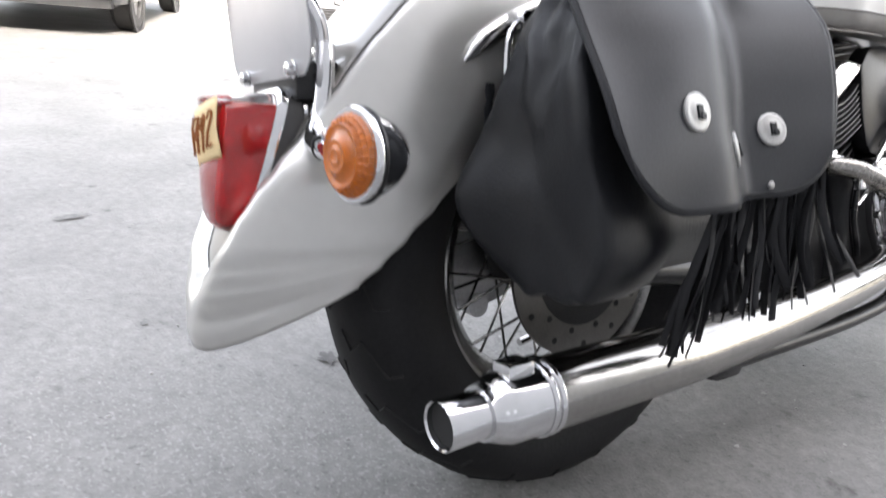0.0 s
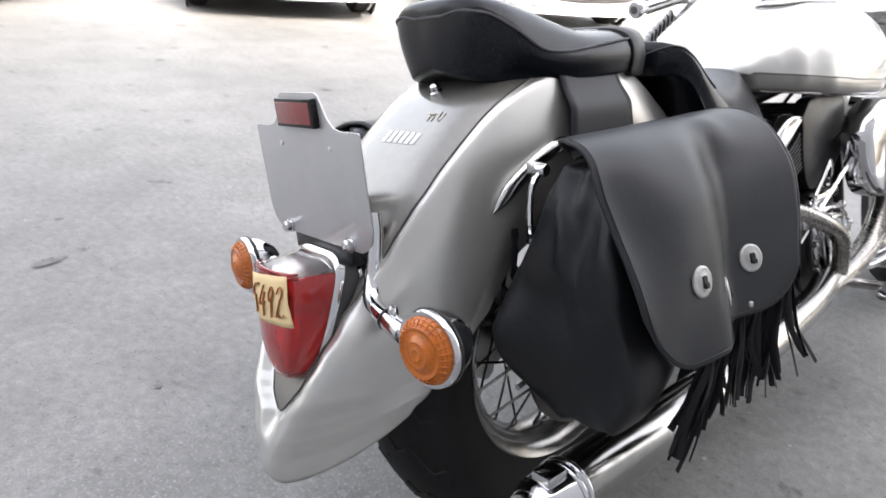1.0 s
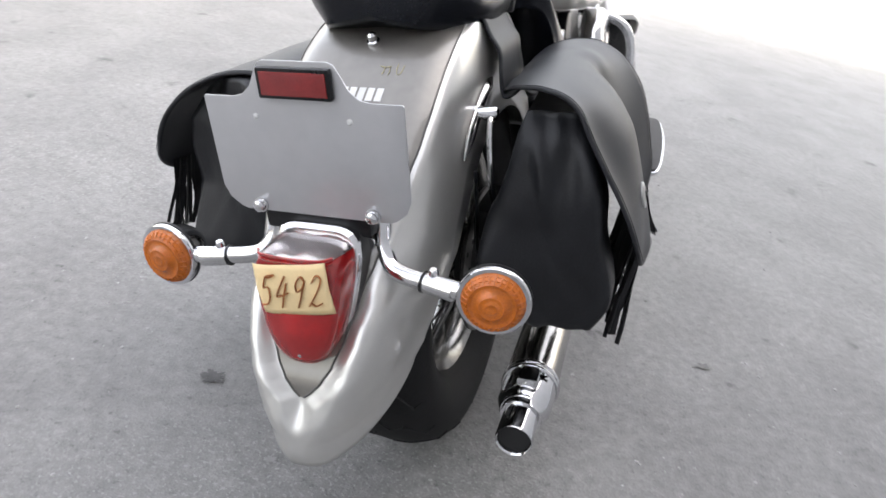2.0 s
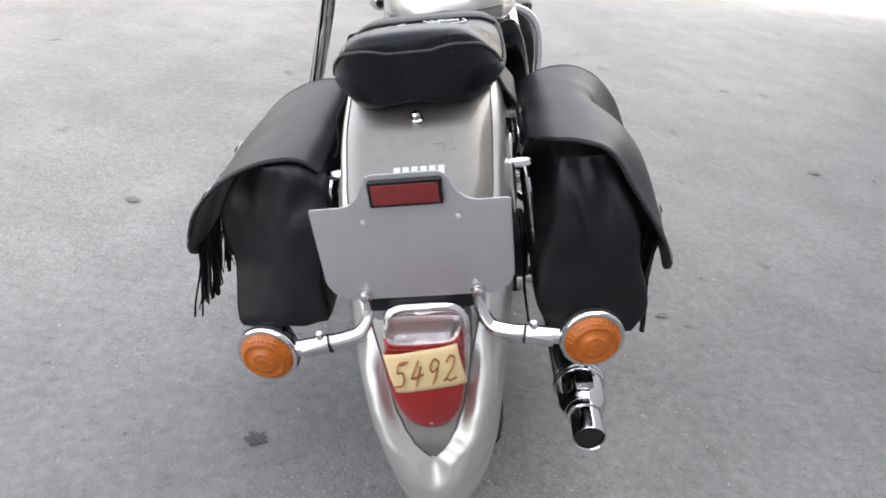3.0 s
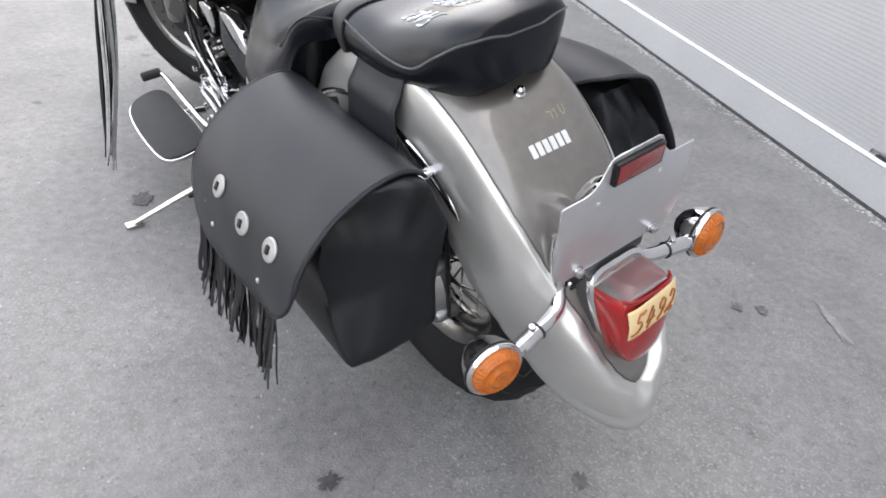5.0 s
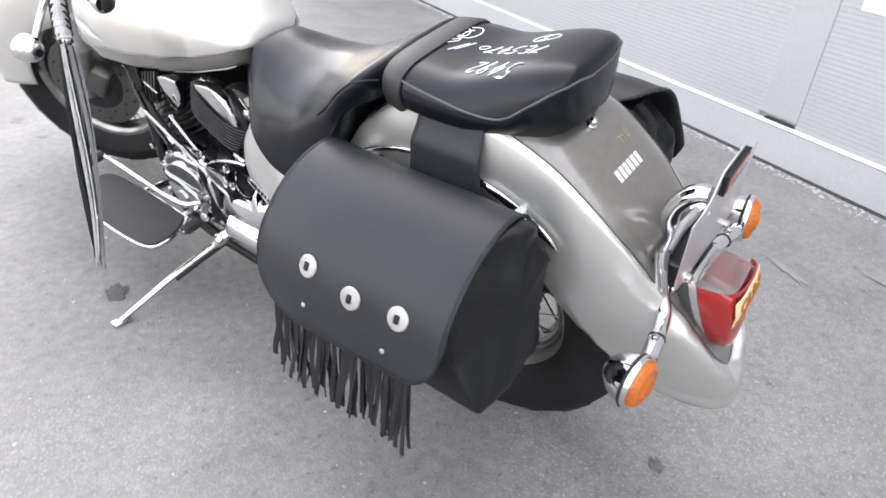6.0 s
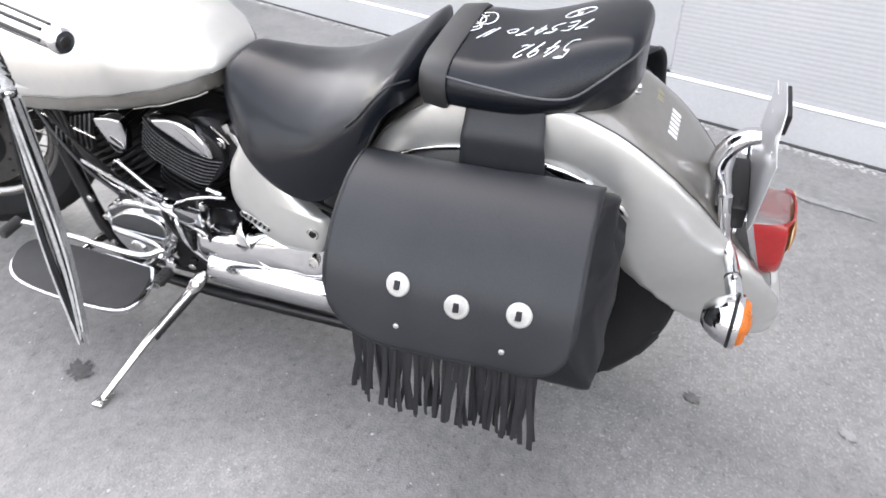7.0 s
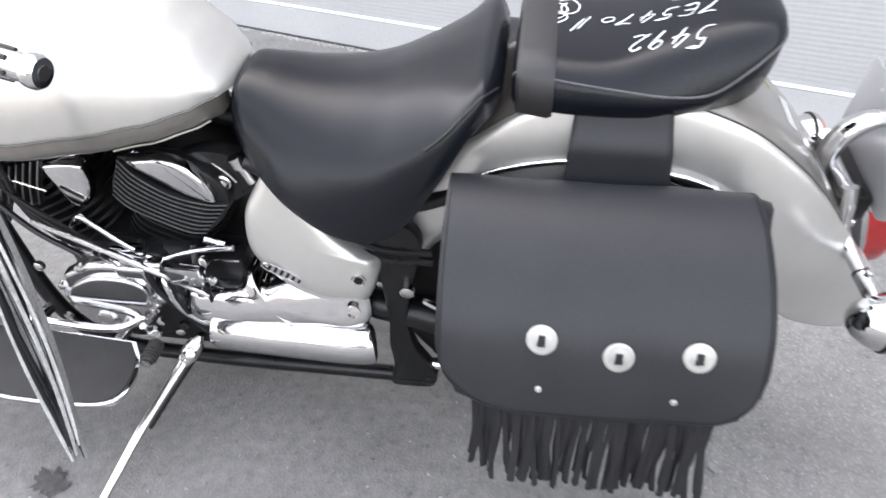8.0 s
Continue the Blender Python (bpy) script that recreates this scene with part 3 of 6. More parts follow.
lamp = part("tail_lamp_base", skin(shield_rings([(0.054, 0.556, 0.406, -0.330, -0.405), (0.0560, 0.560, 0.402, -0.372, -0.428), (0.0545, 0.558, 0.406, -0.384, -0.436)])), GASKET, bike, "dark rubber tail lamp base")
part("lamp_rim", skin(shield_rings([(0.0540, 0.559, 0.409, -0.380, -0.432), (0.0535, 0.560, 0.408, -0.391, -0.438), (0.0510, 0.557, 0.411, -0.395, -0.441)])), CHROME, lamp, "chrome rim round the tail lamp")


def lens_part(name, outside, material, label):
    """One side of the lens, cut by a plane under the sloping window on its top."""
    lv = [(0.0495, 0.555, 0.413, -0.390, -0.436), (0.0495, 0.554, 0.414, -0.414, -0.450), (0.0490, 0.552, 0.417, -0.438, -0.457), (0.0475, 0.549, 0.421, -0.449, -0.4615), (0.0440, 0.544, 0.427, -0.4525, -0.464), (0.034, 0.532, 0.440, -0.455, -0.4655), (0.016, 0.51, 0.47, -0.457, -0.4665)]
    b = skin(shield_rings(lv))
    g = bmesh.ops.bisect_plane(b, geom=list(b.verts) + list(b.edges) + list(b.faces), plane_co=(0, -0.40, 0.541), plane_no=(0, 0.10 * outside, outside), clear_outer=True)
    ed = [e for e in g["geom_cut"] if isinstance(e, bmesh.types.BMEdge)]
    bmesh.ops.edgeloop_fill(b, edges=ed)
    bmesh.ops.recalc_face_normals(b, faces=b.faces)
    return part(name, b, material, lamp, label)


lens_part("red_lens", 1, RED_LENS, "ruby red tail lamp lens")
window = lens_part("clear_lens", -1, CLEAR_LENS, "clear number plate window of the tail lamp")
window.location.z = 0.0006
for dz in (0.0, 0.005):
    part("lens_ridge", sweep(spline([(-0.040, -0.444, 0.5495 - dz), (-0.030, -0.4545, 0.550 - dz), (0.004, -0.4585, 0.5505 - dz), (0.038, -0.4545, 0.550 - dz), (0.048, -0.444, 0.5495 - dz)], 30), 0.0016, 8), RED_LENS, lamp)
# added pale plate keeps the window from turning red; its pink imitates red glow
part("added_divider", block((-0.040, -0.444, -0.0004), (0.048, -0.394, 0.0002), 0.0002, 1, basis((0, -0.004, 0.5412), (1, 0, 0), (0, 1, -0.10)) @ Matrix.Translation((0, 0.4, 0))), mat("pink_divider", (0.70, 0.58, 0.57), 0.35, 0.3, 0.1, 20), lamp)
part("bulb_reflector", block((-0.038, -0.402, 0.44), (0.046, -0.394, 0.532), 0.003), mat("lamp_reflector", (0.72, 0.66, 0.65), 0.3, 0.5, 0.1, 20), lamp, "bright bulb reflector")
part("bulb", lathe([(0, 0.008), (0.012, 0.008), (0.014, 0.011), (0.024, 0.0115), (0.031, 0.008), (0.034, 0.002)], 18, (0.004, -0.402, 0.500), (0, -1, 0)), CHROME_WORN, lamp)
part("lens_screw", lathe([(0, 0.003), (0.002, 0.003), (0.003, 0.0015)], 10, (0.004, -0.462, 0.432), (0, -1, 0.1)), CHROME, lamp)

# ---- plate bracket with reflector ----
def plate_y(z):
    return -0.386 - (z - 0.571) * 0.055


half = [(0.0, 0.735), (0.036, 0.735), (0.043, 0.732), (0.047, 0.725), (0.056, 0.708), (0.066, 0.699), (0.078, 0.696), (0.112, 0.696), (0.114, 0.694), (0.114, 0.592), (0.108, 0.577), (0.096, 0.567), (0.088, 0.564), (0.0, 0.564)]
outline = half + [(-x, z) for x, z in reversed(half[1:-1])]
PM = basis((0.003, plate_y(0.0), 0.004), (1, 0, 0), (0, -0.055, 1))
plate = part("number_plate_bracket", slab([(x, z * 1.0015) for x, z in outline], 0.002, PM @ Matrix.Translation((0, 0, -0.001)), 0.0006), PLATE, bike, "blank white painted number plate")
def on_plate(x, z, lift=0.0):
    return PM @ Vector((x, z * 1.0015, lift))


ref = part("reflector_frame", slab([(-0.040, 0.699), (0.040, 0.699), (0.041, 0.701), (0.041, 0.7285), (0.040, 0.7305), (-0.040, 0.7305), (-0.041, 0.7285), (-0.041, 0.701)], 0.008, PM @ Matrix.Translation((0, 0, 0.001)), 0.0015), BLACK, plate, "black reflector frame")
part("reflector", slab([(-0.037, 0.7025), (0.037, 0.7025), (0.037, 0.727), (-0.037, 0.727)], 0.0085, PM @ Matrix.Translation((0, 0, 0.0015)), 0.0008), REFLECTOR, ref, "red reflector")
for sgn in (-1, 1):
    part("plate_screw", lathe([(-0.0016, 0.0028), (0.0016, 0.0032), (0.0022, 0.0024)], 12, on_plate(sgn * 0.054, 0.676), (0, -1, -0.055)), DECAL, plate, "small white screw head")
    part("bracket_bolt", lathe([(0, 0.009), (0.002, 0.009), (0.0025, 0.0068), (0.008, 0.0068), (0.010, 0.004)], 14, on_plate(sgn * 0.069, 0.571, 0.001), (0, -1, 0)), CHROME, plate)

# ---- indicators on chrome stalks ----
def indicator(sgn):
    s = sgn
    stalk = part("indicator_stalk", sweep(spline([(s * 0.060, -0.348, 0.600), (s * 0.066, -0.352, 0.580), (s * 0.068, -0.356, 0.555), (s * 0.070, -0.362, 0.528),
                                                  (s * 0.082, -0.374, 0.508), (s * 0.105, -0.381, 0.502), (s * 0.14, -0.386, 0.500), (s * 0.176, -0.390, 0.497)], 60), 0.0108, 16), CHROME, bike, "curved chrome indicator stalk")
    part("clamp", lathe([(0, 0.0122), (0.004, 0.0125), (0.030, 0.0125), (0.034, 0.012)], 18, (s * 0.128, -0.3838, 0.4993), (s, -0.16, -0.1)), CHROME, stalk)
    part("clamp_ring", lathe([(0, 0.0129), (0.003, 0.0129)], 18, (s * 0.124, -0.3835, 0.4997), (s, -0.16, -0.1)), BLACK, stalk)
    part("clamp_screw", lathe([(0, 0.0055), (0.007, 0.0055), (0.009, 0.004)], 10, (s * 0.137, -0.384, 0.509), (0, -0.1, 1)), CHROME, stalk)
    part("lug", lathe([(0, 0.0085), (0.004, 0.0085)], 12, (s * 0.056, -0.372, 0.535), (0, -1, 0)), CHROME, stalk)
    c = Vector((s * 0.205, -0.372, 0.494))
    ax = Vector((s * 0.10, -1.0, 0.03))
    bowl = part("indicator", lathe([(-0.026, 0.004), (-0.025, 0.013), (-0.018, 0.023), (-0.006, 0.0315), (0.006, 0.0365), (0.014, 0.0385), (0.019, 0.0405), (0.024, 0.041), (0.0265, 0.0395), (0.0265, 0.0355), (0.022, 0.0345)], 44, c, ax), CHROME, bike, "chrome indicator housing")
    part("rim_gasket", lathe([(0.0135, 0.0388), (0.0155, 0.0412), (0.018, 0.0414), (0.019, 0.04)], 40, c, ax), BLACK, bowl)
    # domed amber lens with concentric prism rings
    prof = []
    for i in range(22):
        u = i / 21
        r = 0.0352 * math.cos(u * math.pi / 2 * 0.985)
        prof.append((0.0245 + 0.0165 * math.sin(u * math.pi / 2) + (0.0011 if i % 3 == 1 else 0) - 0.003 * math.exp(-(u - 0.62) ** 2 / 0.004), r))
    part("amber_lens", lathe([(0.02, 0.0352)] + prof, 48, c, ax), AMBER, bowl, "ringed amber lens", angle=25)
    for k in range(30):
        a = 2 * math.pi * k / 30
        d1 = ax.normalized().cross(Vector((0, 0, 1))).normalized()
        d2 = ax.normalized().cross(d1)
        e = d1 * math.cos(a) + d2 * math.sin(a)
        n_ = ax.normalized()
        part("prism_rib", sweep([c + n_ * 0.0255 + e * 0.0348, c + n_ * 0.0315 + e * 0.0322, c + n_ * 0.0356 + e * 0.0275], 0.0013, 5), AMBER, bowl)
    return bowl


for sgn in (-1, 1):
    indicator(sgn)
part("plate_stay", merged(sweep(spline([(0, -0.378, 0.672), (0, -0.362, 0.668), (0, -0.344, 0.652), (0, -0.331, 0.625), (0, -0.332, 0.595), (0, -0.345, 0.57)], 30), lambda u: 0.0155 + 0.004 * math.sin(u * math.pi), 18, 0.7),
                          sweep([(-0.062, -0.350, 0.590), (0, -0.346, 0.592), (0.062, -0.350, 0.590)], 0.010, 12)), CHROME, bike, "curved chrome plate carrier")
part("lamp_bracket", block((-0.066, -0.384, 0.545), (0.066, -0.335, 0.585), 0.006), BLACK, bike)

# ---- silencer on the right ----
sil = part("silencer", sweep(spline([(0.217, -0.235, 0.2365), (0.214, -0.1, 0.230), (0.21, 0.1, 0.224), (0.203, 0.35, 0.226), (0.19, 0.60, 0.236), (0.17, 0.74, 0.25)], 50), lambda u: 0.040 - 0.013 * min(1, max(0, (u - 0.34) / 0.5)) - 0.004 * math.exp(-u * 40), 28), SILENCER, bike, "long chrome silencer")
part("end_cone", lathe([(0, 0.0400), (0.012, 0.0405), (0.022, 0.039), (0.05, 0.0385), (0.062, 0.034), (0.072, 0.0285), (0.078, 0.0285)], 32, (0.2168, -0.20, 0.2355), (0.01, -1, 0.012)), CHROME, sil)
part("tail_pipe", lathe([(0, 0.0245), (0.062, 0.0255), (0.064, 0.0245), (0.062, 0.0225), (0.02, 0.022), (0.01, 0.005)], 32, (0.2175, -0.262, 0.2365), (0.012, -1, 0.012)), CHROME, sil, "chrome tail pipe")
# flat black plug just inside the pipe's end
part("pipe_mouth", lathe([(0, 0.0222), (0.035, 0.0222), (0.036, 0.002)], 24, (0.2178, -0.318, 0.2372), (-0.012, 1, -0.012)), GROOVE, sil, "black pipe mouth")
for yy in (-0.262, -0.205, -0.195):
    part("band", lathe([(0, 0.0305 if yy < -0.25 else 0.0415), (0.002, 0.032 if yy < -0.25 else 0.043), (0.005, 0.032 if yy < -0.25 else 0.043), (0.007, 0.0305 if yy < -0.25 else 0.0415)], 32, (0.217, yy, 0.236), (0.01, -1, 0.012)), CHROME, sil)
part("clamp_block", block((0.205, -0.252, 0.262), (0.235, -0.218, 0.284), 0.005), CHROME, sil)

# ---- seats ----
def seat_section(zc, w, ze, zb, wb, n=18, bow=(0.12, 0.5)):
    half = spline([(0, 0, zc), (0.45 * w, 0, zc - bow[0] * (zc - ze)), (0.78 * w, 0, zc - bow[1] * (zc - ze)), (w, 0, ze - 0.004), (0.5 * (w + wb) + 0.006, 0, ze * 0.55 + zb * 0.45), (wb, 0, zb + 0.008), (wb - 0.012, 0, zb), (0, 0, zb + 0.004)], n)
    return half


def seat_mesh(stations, samples, bow=(0.12, 0.5)):
    st = spline([Vector((y, 0, 0)) for y, *_ in stations], samples)
    cols = [spline([Vector((row[i], 0, 0)) for row in stations], samples) for i in range(1, 6)]
    rings, seam = [], []
    for k in range(samples):
        zc, w, ze, zb, wb = (c[k].x for c in cols)
        half = seat_section(zc, max(w, 0.01), ze, zb, max(wb, 0.012), 18, bow)
        y = st[k].x
        ring = [Vector((v.x, y, v.z)) for v in half] + [Vector((-v.x, y, v.z)) for v in reversed(half[1:-1])]
        rings.append(ring)
        seam.append(Vector((w + 0.0015, y, ze - 0.004)))
    return skin(rings), seam


RIDER = [(0.524, 0.672, 0.032, 0.667, 0.640, 0.045), (0.506, 0.707, 0.060, 0.697, 0.630, 0.084), (0.47, 0.708, 0.086, 0.682, 0.608, 0.124), (0.42, 0.699, 0.116, 0.661, 0.584, 0.162), (0.36, 0.696, 0.148, 0.645, 0.553, 0.180), (0.3, 0.708, 0.166, 0.646, 0.540, 0.180),
         (0.25, 0.728, 0.166, 0.675, 0.570, 0.172), (0.2, 0.749, 0.160, 0.714, 0.645, 0.165), (0.168, 0.763, 0.152, 0.748, 0.700, 0.154), (0.150, 0.771, 0.138, 0.763, 0.716, 0.138), (0.138, 0.768, 0.116, 0.760, 0.718, 0.116), (0.128, 0.756, 0.084, 0.750, 0.718, 0.084)]
bm, seam = seat_mesh(RIDER, 64, (0.17, 0.52))
rider = part("rider_seat", bm, SEAT_VINYL, bike, "black smooth vinyl bucket rider seat", angle=60)
for sgn in (-1, 1):
    part("piping", sweep([(sgn * v.x, v.y, v.z) for v in seam[38:-2]], 0.0016, 6), SEAT_BAND, rider)
PASSENGER = [(0.116, 0.762, 0.082, 0.757, 0.728, 0.088), (0.106, 0.789, 0.1, 0.780, 0.727, 0.104), (0.058, 0.789, 0.114, 0.778, 0.728, 0.118), (-0.0084, 0.791, 0.121, 0.773, 0.727, 0.120), (-0.0675, 0.810, 0.122, 0.768, 0.725, 0.114), (-0.116, 0.828, 0.118, 0.772, 0.725, 0.101), (-0.1518, 0.836, 0.107, 0.796, 0.729, 0.086), (-0.1771, 0.837, 0.091, 0.814, 0.735, 0.070), (-0.1905, 0.835, 0.074, 0.820, 0.741, 0.055), (-0.1974, 0.830, 0.051, 0.822, 0.747, 0.037), (-0.2005, 0.822, 0.022, 0.817, 0.753, 0.016)]
bm, seam = seat_mesh(PASSENGER, 56, (0.06, 0.30))
SEAT_TREE = BVHTree.FromBMesh(bm)
pillion = part("passenger_seat", bm, SEAT_VINYL, bike, "black vinyl passenger seat with white marker writing", angle=60)
path = [(v.x, v.y, v.z) for v in seam[2:-1]] + [(-v.x, v.y, v.z) for v in reversed(seam[2:-1])]
part("piping", sweep(path, 0.0017, 6), THREAD, pillion)
band = []
for y, zc, w, ze, zb, wb in ((0.110, 0.785, 0.100, 0.776, 0.724, 0.105), (0.104, 0.791, 0.104, 0.782, 0.722, 0.109), (0.070, 0.792, 0.1135, 0.782, 0.722, 0.118), (0.064, 0.790, 0.1125, 0.780, 0.724, 0.117)):
    half = seat_section(zc + 0.002, w + 0.003, ze + 0.001, zb, wb + 0.003, 18, (0.06, 0.30))
    band.append([Vector((v.x, y, v.z)) for v in half] + [Vector((-v.x, y, v.z)) for v in reversed(half[1:-1])])
part("strap", skin(band), SEAT_BAND, pillion, "black vinyl strap across the seat front", angle=60)


def seat_top(v):
    """Lays a point on the passenger seat's top."""
    hit = SEAT_TREE.ray_cast(Vector((v.x, v.y, 1.0)), Vector((0, 0, -1)))[0]
    return Vector((v.x, v.y, (hit.z if hit else v.z) + 0.0009))


def on_seat(x, y, turn):
    c, s = math.cos(radians(turn)), math.sin(radians(turn))
    return basis((x, y, 0.8), (c, s, 0), (-s, c, 0))


handwriting("5492", 0.092, 0.034, on_seat(-0.065, -0.066, 78), CHALK, pillion, seat_top, "white marker numeral")
handwriting("7E5470", 0.142, 0.025, on_seat(-0.006, -0.057, 76), CHALK, pillion, seat_top, "white marker numeral", 0.0009)
handwriting("5", 0.020, 0.018, on_seat(0.028, -0.097, 95), CHALK, pillion, seat_top, "white marker numeral", 0.0008)
ringp = [seat_top(Vector((0.028 + 0.012 * math.cos(a), -0.097 + 0.022 * math.sin(a), 0.8))) for a in [i * 2 * math.pi / 28 for i in range(30)]]
part("marker_ring", sweep(ringp, 0.0009, 5, 0.5), CHALK, pillion, "white marker ring")
strokes = [[(-0.022, 0.048), (0.012, 0.030)], [(-0.016, 0.039), (0.018, 0.022)], [(-0.004, 0.066), (0.012, 0.052), (0.028, 0.058)], [(0.062, 0.062), (0.068, 0.046), (0.052, 0.036), (0.030, 0.040), (0.024, 0.056), (0.044, 0.060), (0.056, 0.052)], [(0.02, 0.068), (0.032, 0.052), (0.05, 0.056), (0.056, 0.068)], [(0.008, 0.066), (0.02, 0.056), (0.034, 0.068)]]
for stroke in strokes:
    pth = [seat_top(Vector((x, y, 0.8))) for x, y, _ in [tuple(v) for v in spline([(x, y, 0) for x, y in stroke], 14)]]
    part("marker_stroke", sweep(pth, 0.0011, 5, 0.5), CHALK, pillion, "white marker stroke")

# ---- saddle bags ----
DOWN = LEAN.to_3x3().inverted() @ Vector((0, 0, -1))


def saddlebag(s, label, curve, rear, front, sides, crease, conchos, rivets, dent, seed):
    rnd = random.Random(seed)
    base = (s * 0.25, 0, 0.36)
    bag = thing("saddle_bag", base, label, "saddle bag", "pair of saddle bags")
    cs = spline([(x, 0, z) for x, z in curve], 60)
    acc = [0.0]
    for a, b in zip(cs, cs[1:]):
        acc.append(acc[-1] + (b - a).length)
    total = acc[-1]

    def at(L):
        L = max(0, min(total, L))
        k = max(i for i, a in enumerate(acc) if a <= L + 1e-9)
        if k >= len(cs) - 1:
            return cs[-1]
        t = (L - acc[k]) / (acc[k + 1] - acc[k])
        return cs[k].lerp(cs[k + 1], t)

    def flap_pt(v, u):
        """v across from rear 0 to front 1, u down from 0 to 1."""
        R = 0.075
        d = max(0, R - min(v, 1 - v) * abs(front(0.6) - rear(0.6)))
        L = total - (R - math.sqrt(max(0, R * R - d * d)))
        p = at(u * L)
        k = u * L / total
        y = rear(k) + (front(k) - rear(k)) * v
        q = Vector((s * p.x, y, p.z))
        q.x += s * dent(v, k)
        if s > 0:
            q.x -= 0.030 * math.exp(-(v / 0.16) ** 2) * math.exp(-((k - 0.52) / 0.2) ** 2)
        q.x += s * 0.004 * math.sin(9 * v + 2 * seed) * k * k
        q.x += s * 0.0016 * math.sin(14 * v + 5 * k + seed) * math.sin(9 * k + 4 * v)
        return q

    NV, NU = 44, 44
    rings = [[flap_pt(j / NV, i / NU) for j in range(NV + 1)] for i in range(NU + 1)]
    bm = skin(rings, closed=False)
    # normals outward
    if bm.faces[:][len(bm.faces) // 2].normal.x * s < 0:
        bmesh.ops.reverse_faces(bm, faces=bm.faces)
    flap = thicken(part("flap", bm, LEATHER, bag, "dark grey leather flap", angle=70), 0.0045)
    edge = [flap_pt(0.012, i / 40 * 0.985) for i in range(41)] + [flap_pt(j / 40 * 0.976 + 0.012, 0.985) for j in range(41)] + [flap_pt(0.988, (40 - i) / 40 * 0.985) for i in range(41)]
    n_out = [Vector((s * 0.0012, 0, 0.0006)) for _ in edge]
    part("stitching", sweep([e + o for e, o in zip(edge, n_out)], 0.0005, 5), LEATHER_BODY, flap)
    # body: soft box closed up to the flap, its rear gusset folded in above a crease
    z_bot, z_side = sides[0][0], [r[0] for r in sides]

    def x_in(z):
        return lerp_table([(a, b) for a, b, c in sides], z)

    def x_out(z):
        return lerp_table([(a, c) for a, b, c in sides], z)

    def z_top(x):
        return lerp_table([(p.x, p.z) for p in cs if p.x > 0.14], x) - 0.008

    ol = []
    for i in range(15):
        x = x_in(z_bot) + (x_out(z_bot) - x_in(z_bot)) * i / 15
        ol.append((x, z_bot + 0.004 * math.sin(i * 0.9 + seed)))
    for i in range(16):
        z = z_bot + (z_side[-1] - 0.03 - z_bot) * i / 15
        ol.append((x_out(z) + 0.004 * math.sin(z * 45 + seed), z))
    xo, xi = x_out(z_side[-1]), x_in(z_side[-1])
    for i in range(1, 14):
        x = xo + (xi - xo) * i / 13
        ol.append((x, min(z_top(x), z_side[-1] + 0.05)))
    for i in range(1, 16):
        z = z_side[-1] - 0.03 + (z_bot - z_side[-1] + 0.03) * i / 16
        ol.append((x_in(z) + 0.005 * math.sin(z * 38 + 2 * seed), z))
    for _ in range(1):
        ol = [((a[0] + 2 * b[0] + c[0]) / 4, (a[1] + 2 * b[1] + c[1]) / 4) for a, b, c in zip(ol[-1:] + ol[:-1], ol, ol[1:] + ol[:1])]
    mx, mz = sum(a for a, b in ol) / len(ol), sum(b for a, b in ol) / len(ol)

    def rear_face(x, z):
        """Depth of the rear panel: flat below the crease, folded in above it."""
        u = (x - x_in(z)) / (x_out(z) - x_in(z))
        zc = crease - 0.012 * math.sin(math.pi * u) + 0.01 * u
        up = min(1, max(0, (z - zc) / 0.016))
        up = up * up * (3 - 2 * up)
        d = 0.018 * up - 0.005 * math.exp(-((z - zc + 0.008) / 0.010) ** 2)
        ridge = abs(u - 0.52 + 0.55 * (z - zc) / 0.09)
        d -= up * 0.010 * math.exp(-(ridge / 0.13) ** 2)
        d += 0.0025 * math.sin(23 * u + 70 * (z - zc)) * (0.3 + 0.7 * up) + 0.003 * math.sin(9 * u - 31 * z)
        d -= 0.012 * up * max(0, (z - zc - 0.05) / 0.05)
        if s < 0:
            d += 0.05 * min(1, max(0, (u - 0.35) / 0.5)) * min(1, max(0, (z - 0.41) / 0.09))
        if s > 0:
            d -= 0.036 * math.exp(-((x - 0.145) / 0.07) ** 2 - ((z - 0.435) / 0.055) ** 2)
            d += 0.05 * min(1, max(0, (z - 0.60) / 0.05))
        return d

    rings = []
    for y, k, f in ((-0.216, 0.04, 1), (-0.216, 0.22, 1), (-0.217, 0.42, 1), (-0.218, 0.6, 1), (-0.219, 0.76, 1), (-0.219, 0.88, 1), (-0.217, 0.955, 1), (-0.212, 0.985, 0.9), (-0.20, 1, 0.6), (-0.16, 1, 0.1), (-0.10, 1, 0), (-0.03, 1, 0), (0.05, 1, 0), (0.12, 1, 0), (0.15, 1, 0), (0.163, 0.97, 0), (0.168, 0.9, 0), (0.17, 0.6, 0), (0.17, 0.1, 0)):
        ring = []
        for x, z in ol:
            px, pz = mx + (x - mx) * k, mz + (z - mz) * k
            if s > 0:
                px -= 0.06 * min(1, max(0, (y + 0.13) / 0.09)) * min(1, max(0, (px - 0.18) / 0.11))
            ring.append(Vector((s * px, y + f * rear_face(px, pz), pz)))
        rings.append(ring)
    b = skin(rings)
    bmesh.ops.recalc_face_normals(b, faces=b.faces)
    part("body", b, LEATHER_BODY, bag, "black leather bag body", angle=75)
    # conchos with lacing slots, rivets
    def frame_at(y, L):
        v = (y - rear(L)) / (front(L) - rear(L))
        p = flap_pt(v, L)
        e = 0.02
        du = flap_pt(v, min(1, L + e)) - flap_pt(v, L - e)
        dv = flap_pt(min(1, v + e), L) - flap_pt(max(0, v - e), L)
        n = du.cross(dv).normalized()
        if n.x * s < 0:
            n = -n
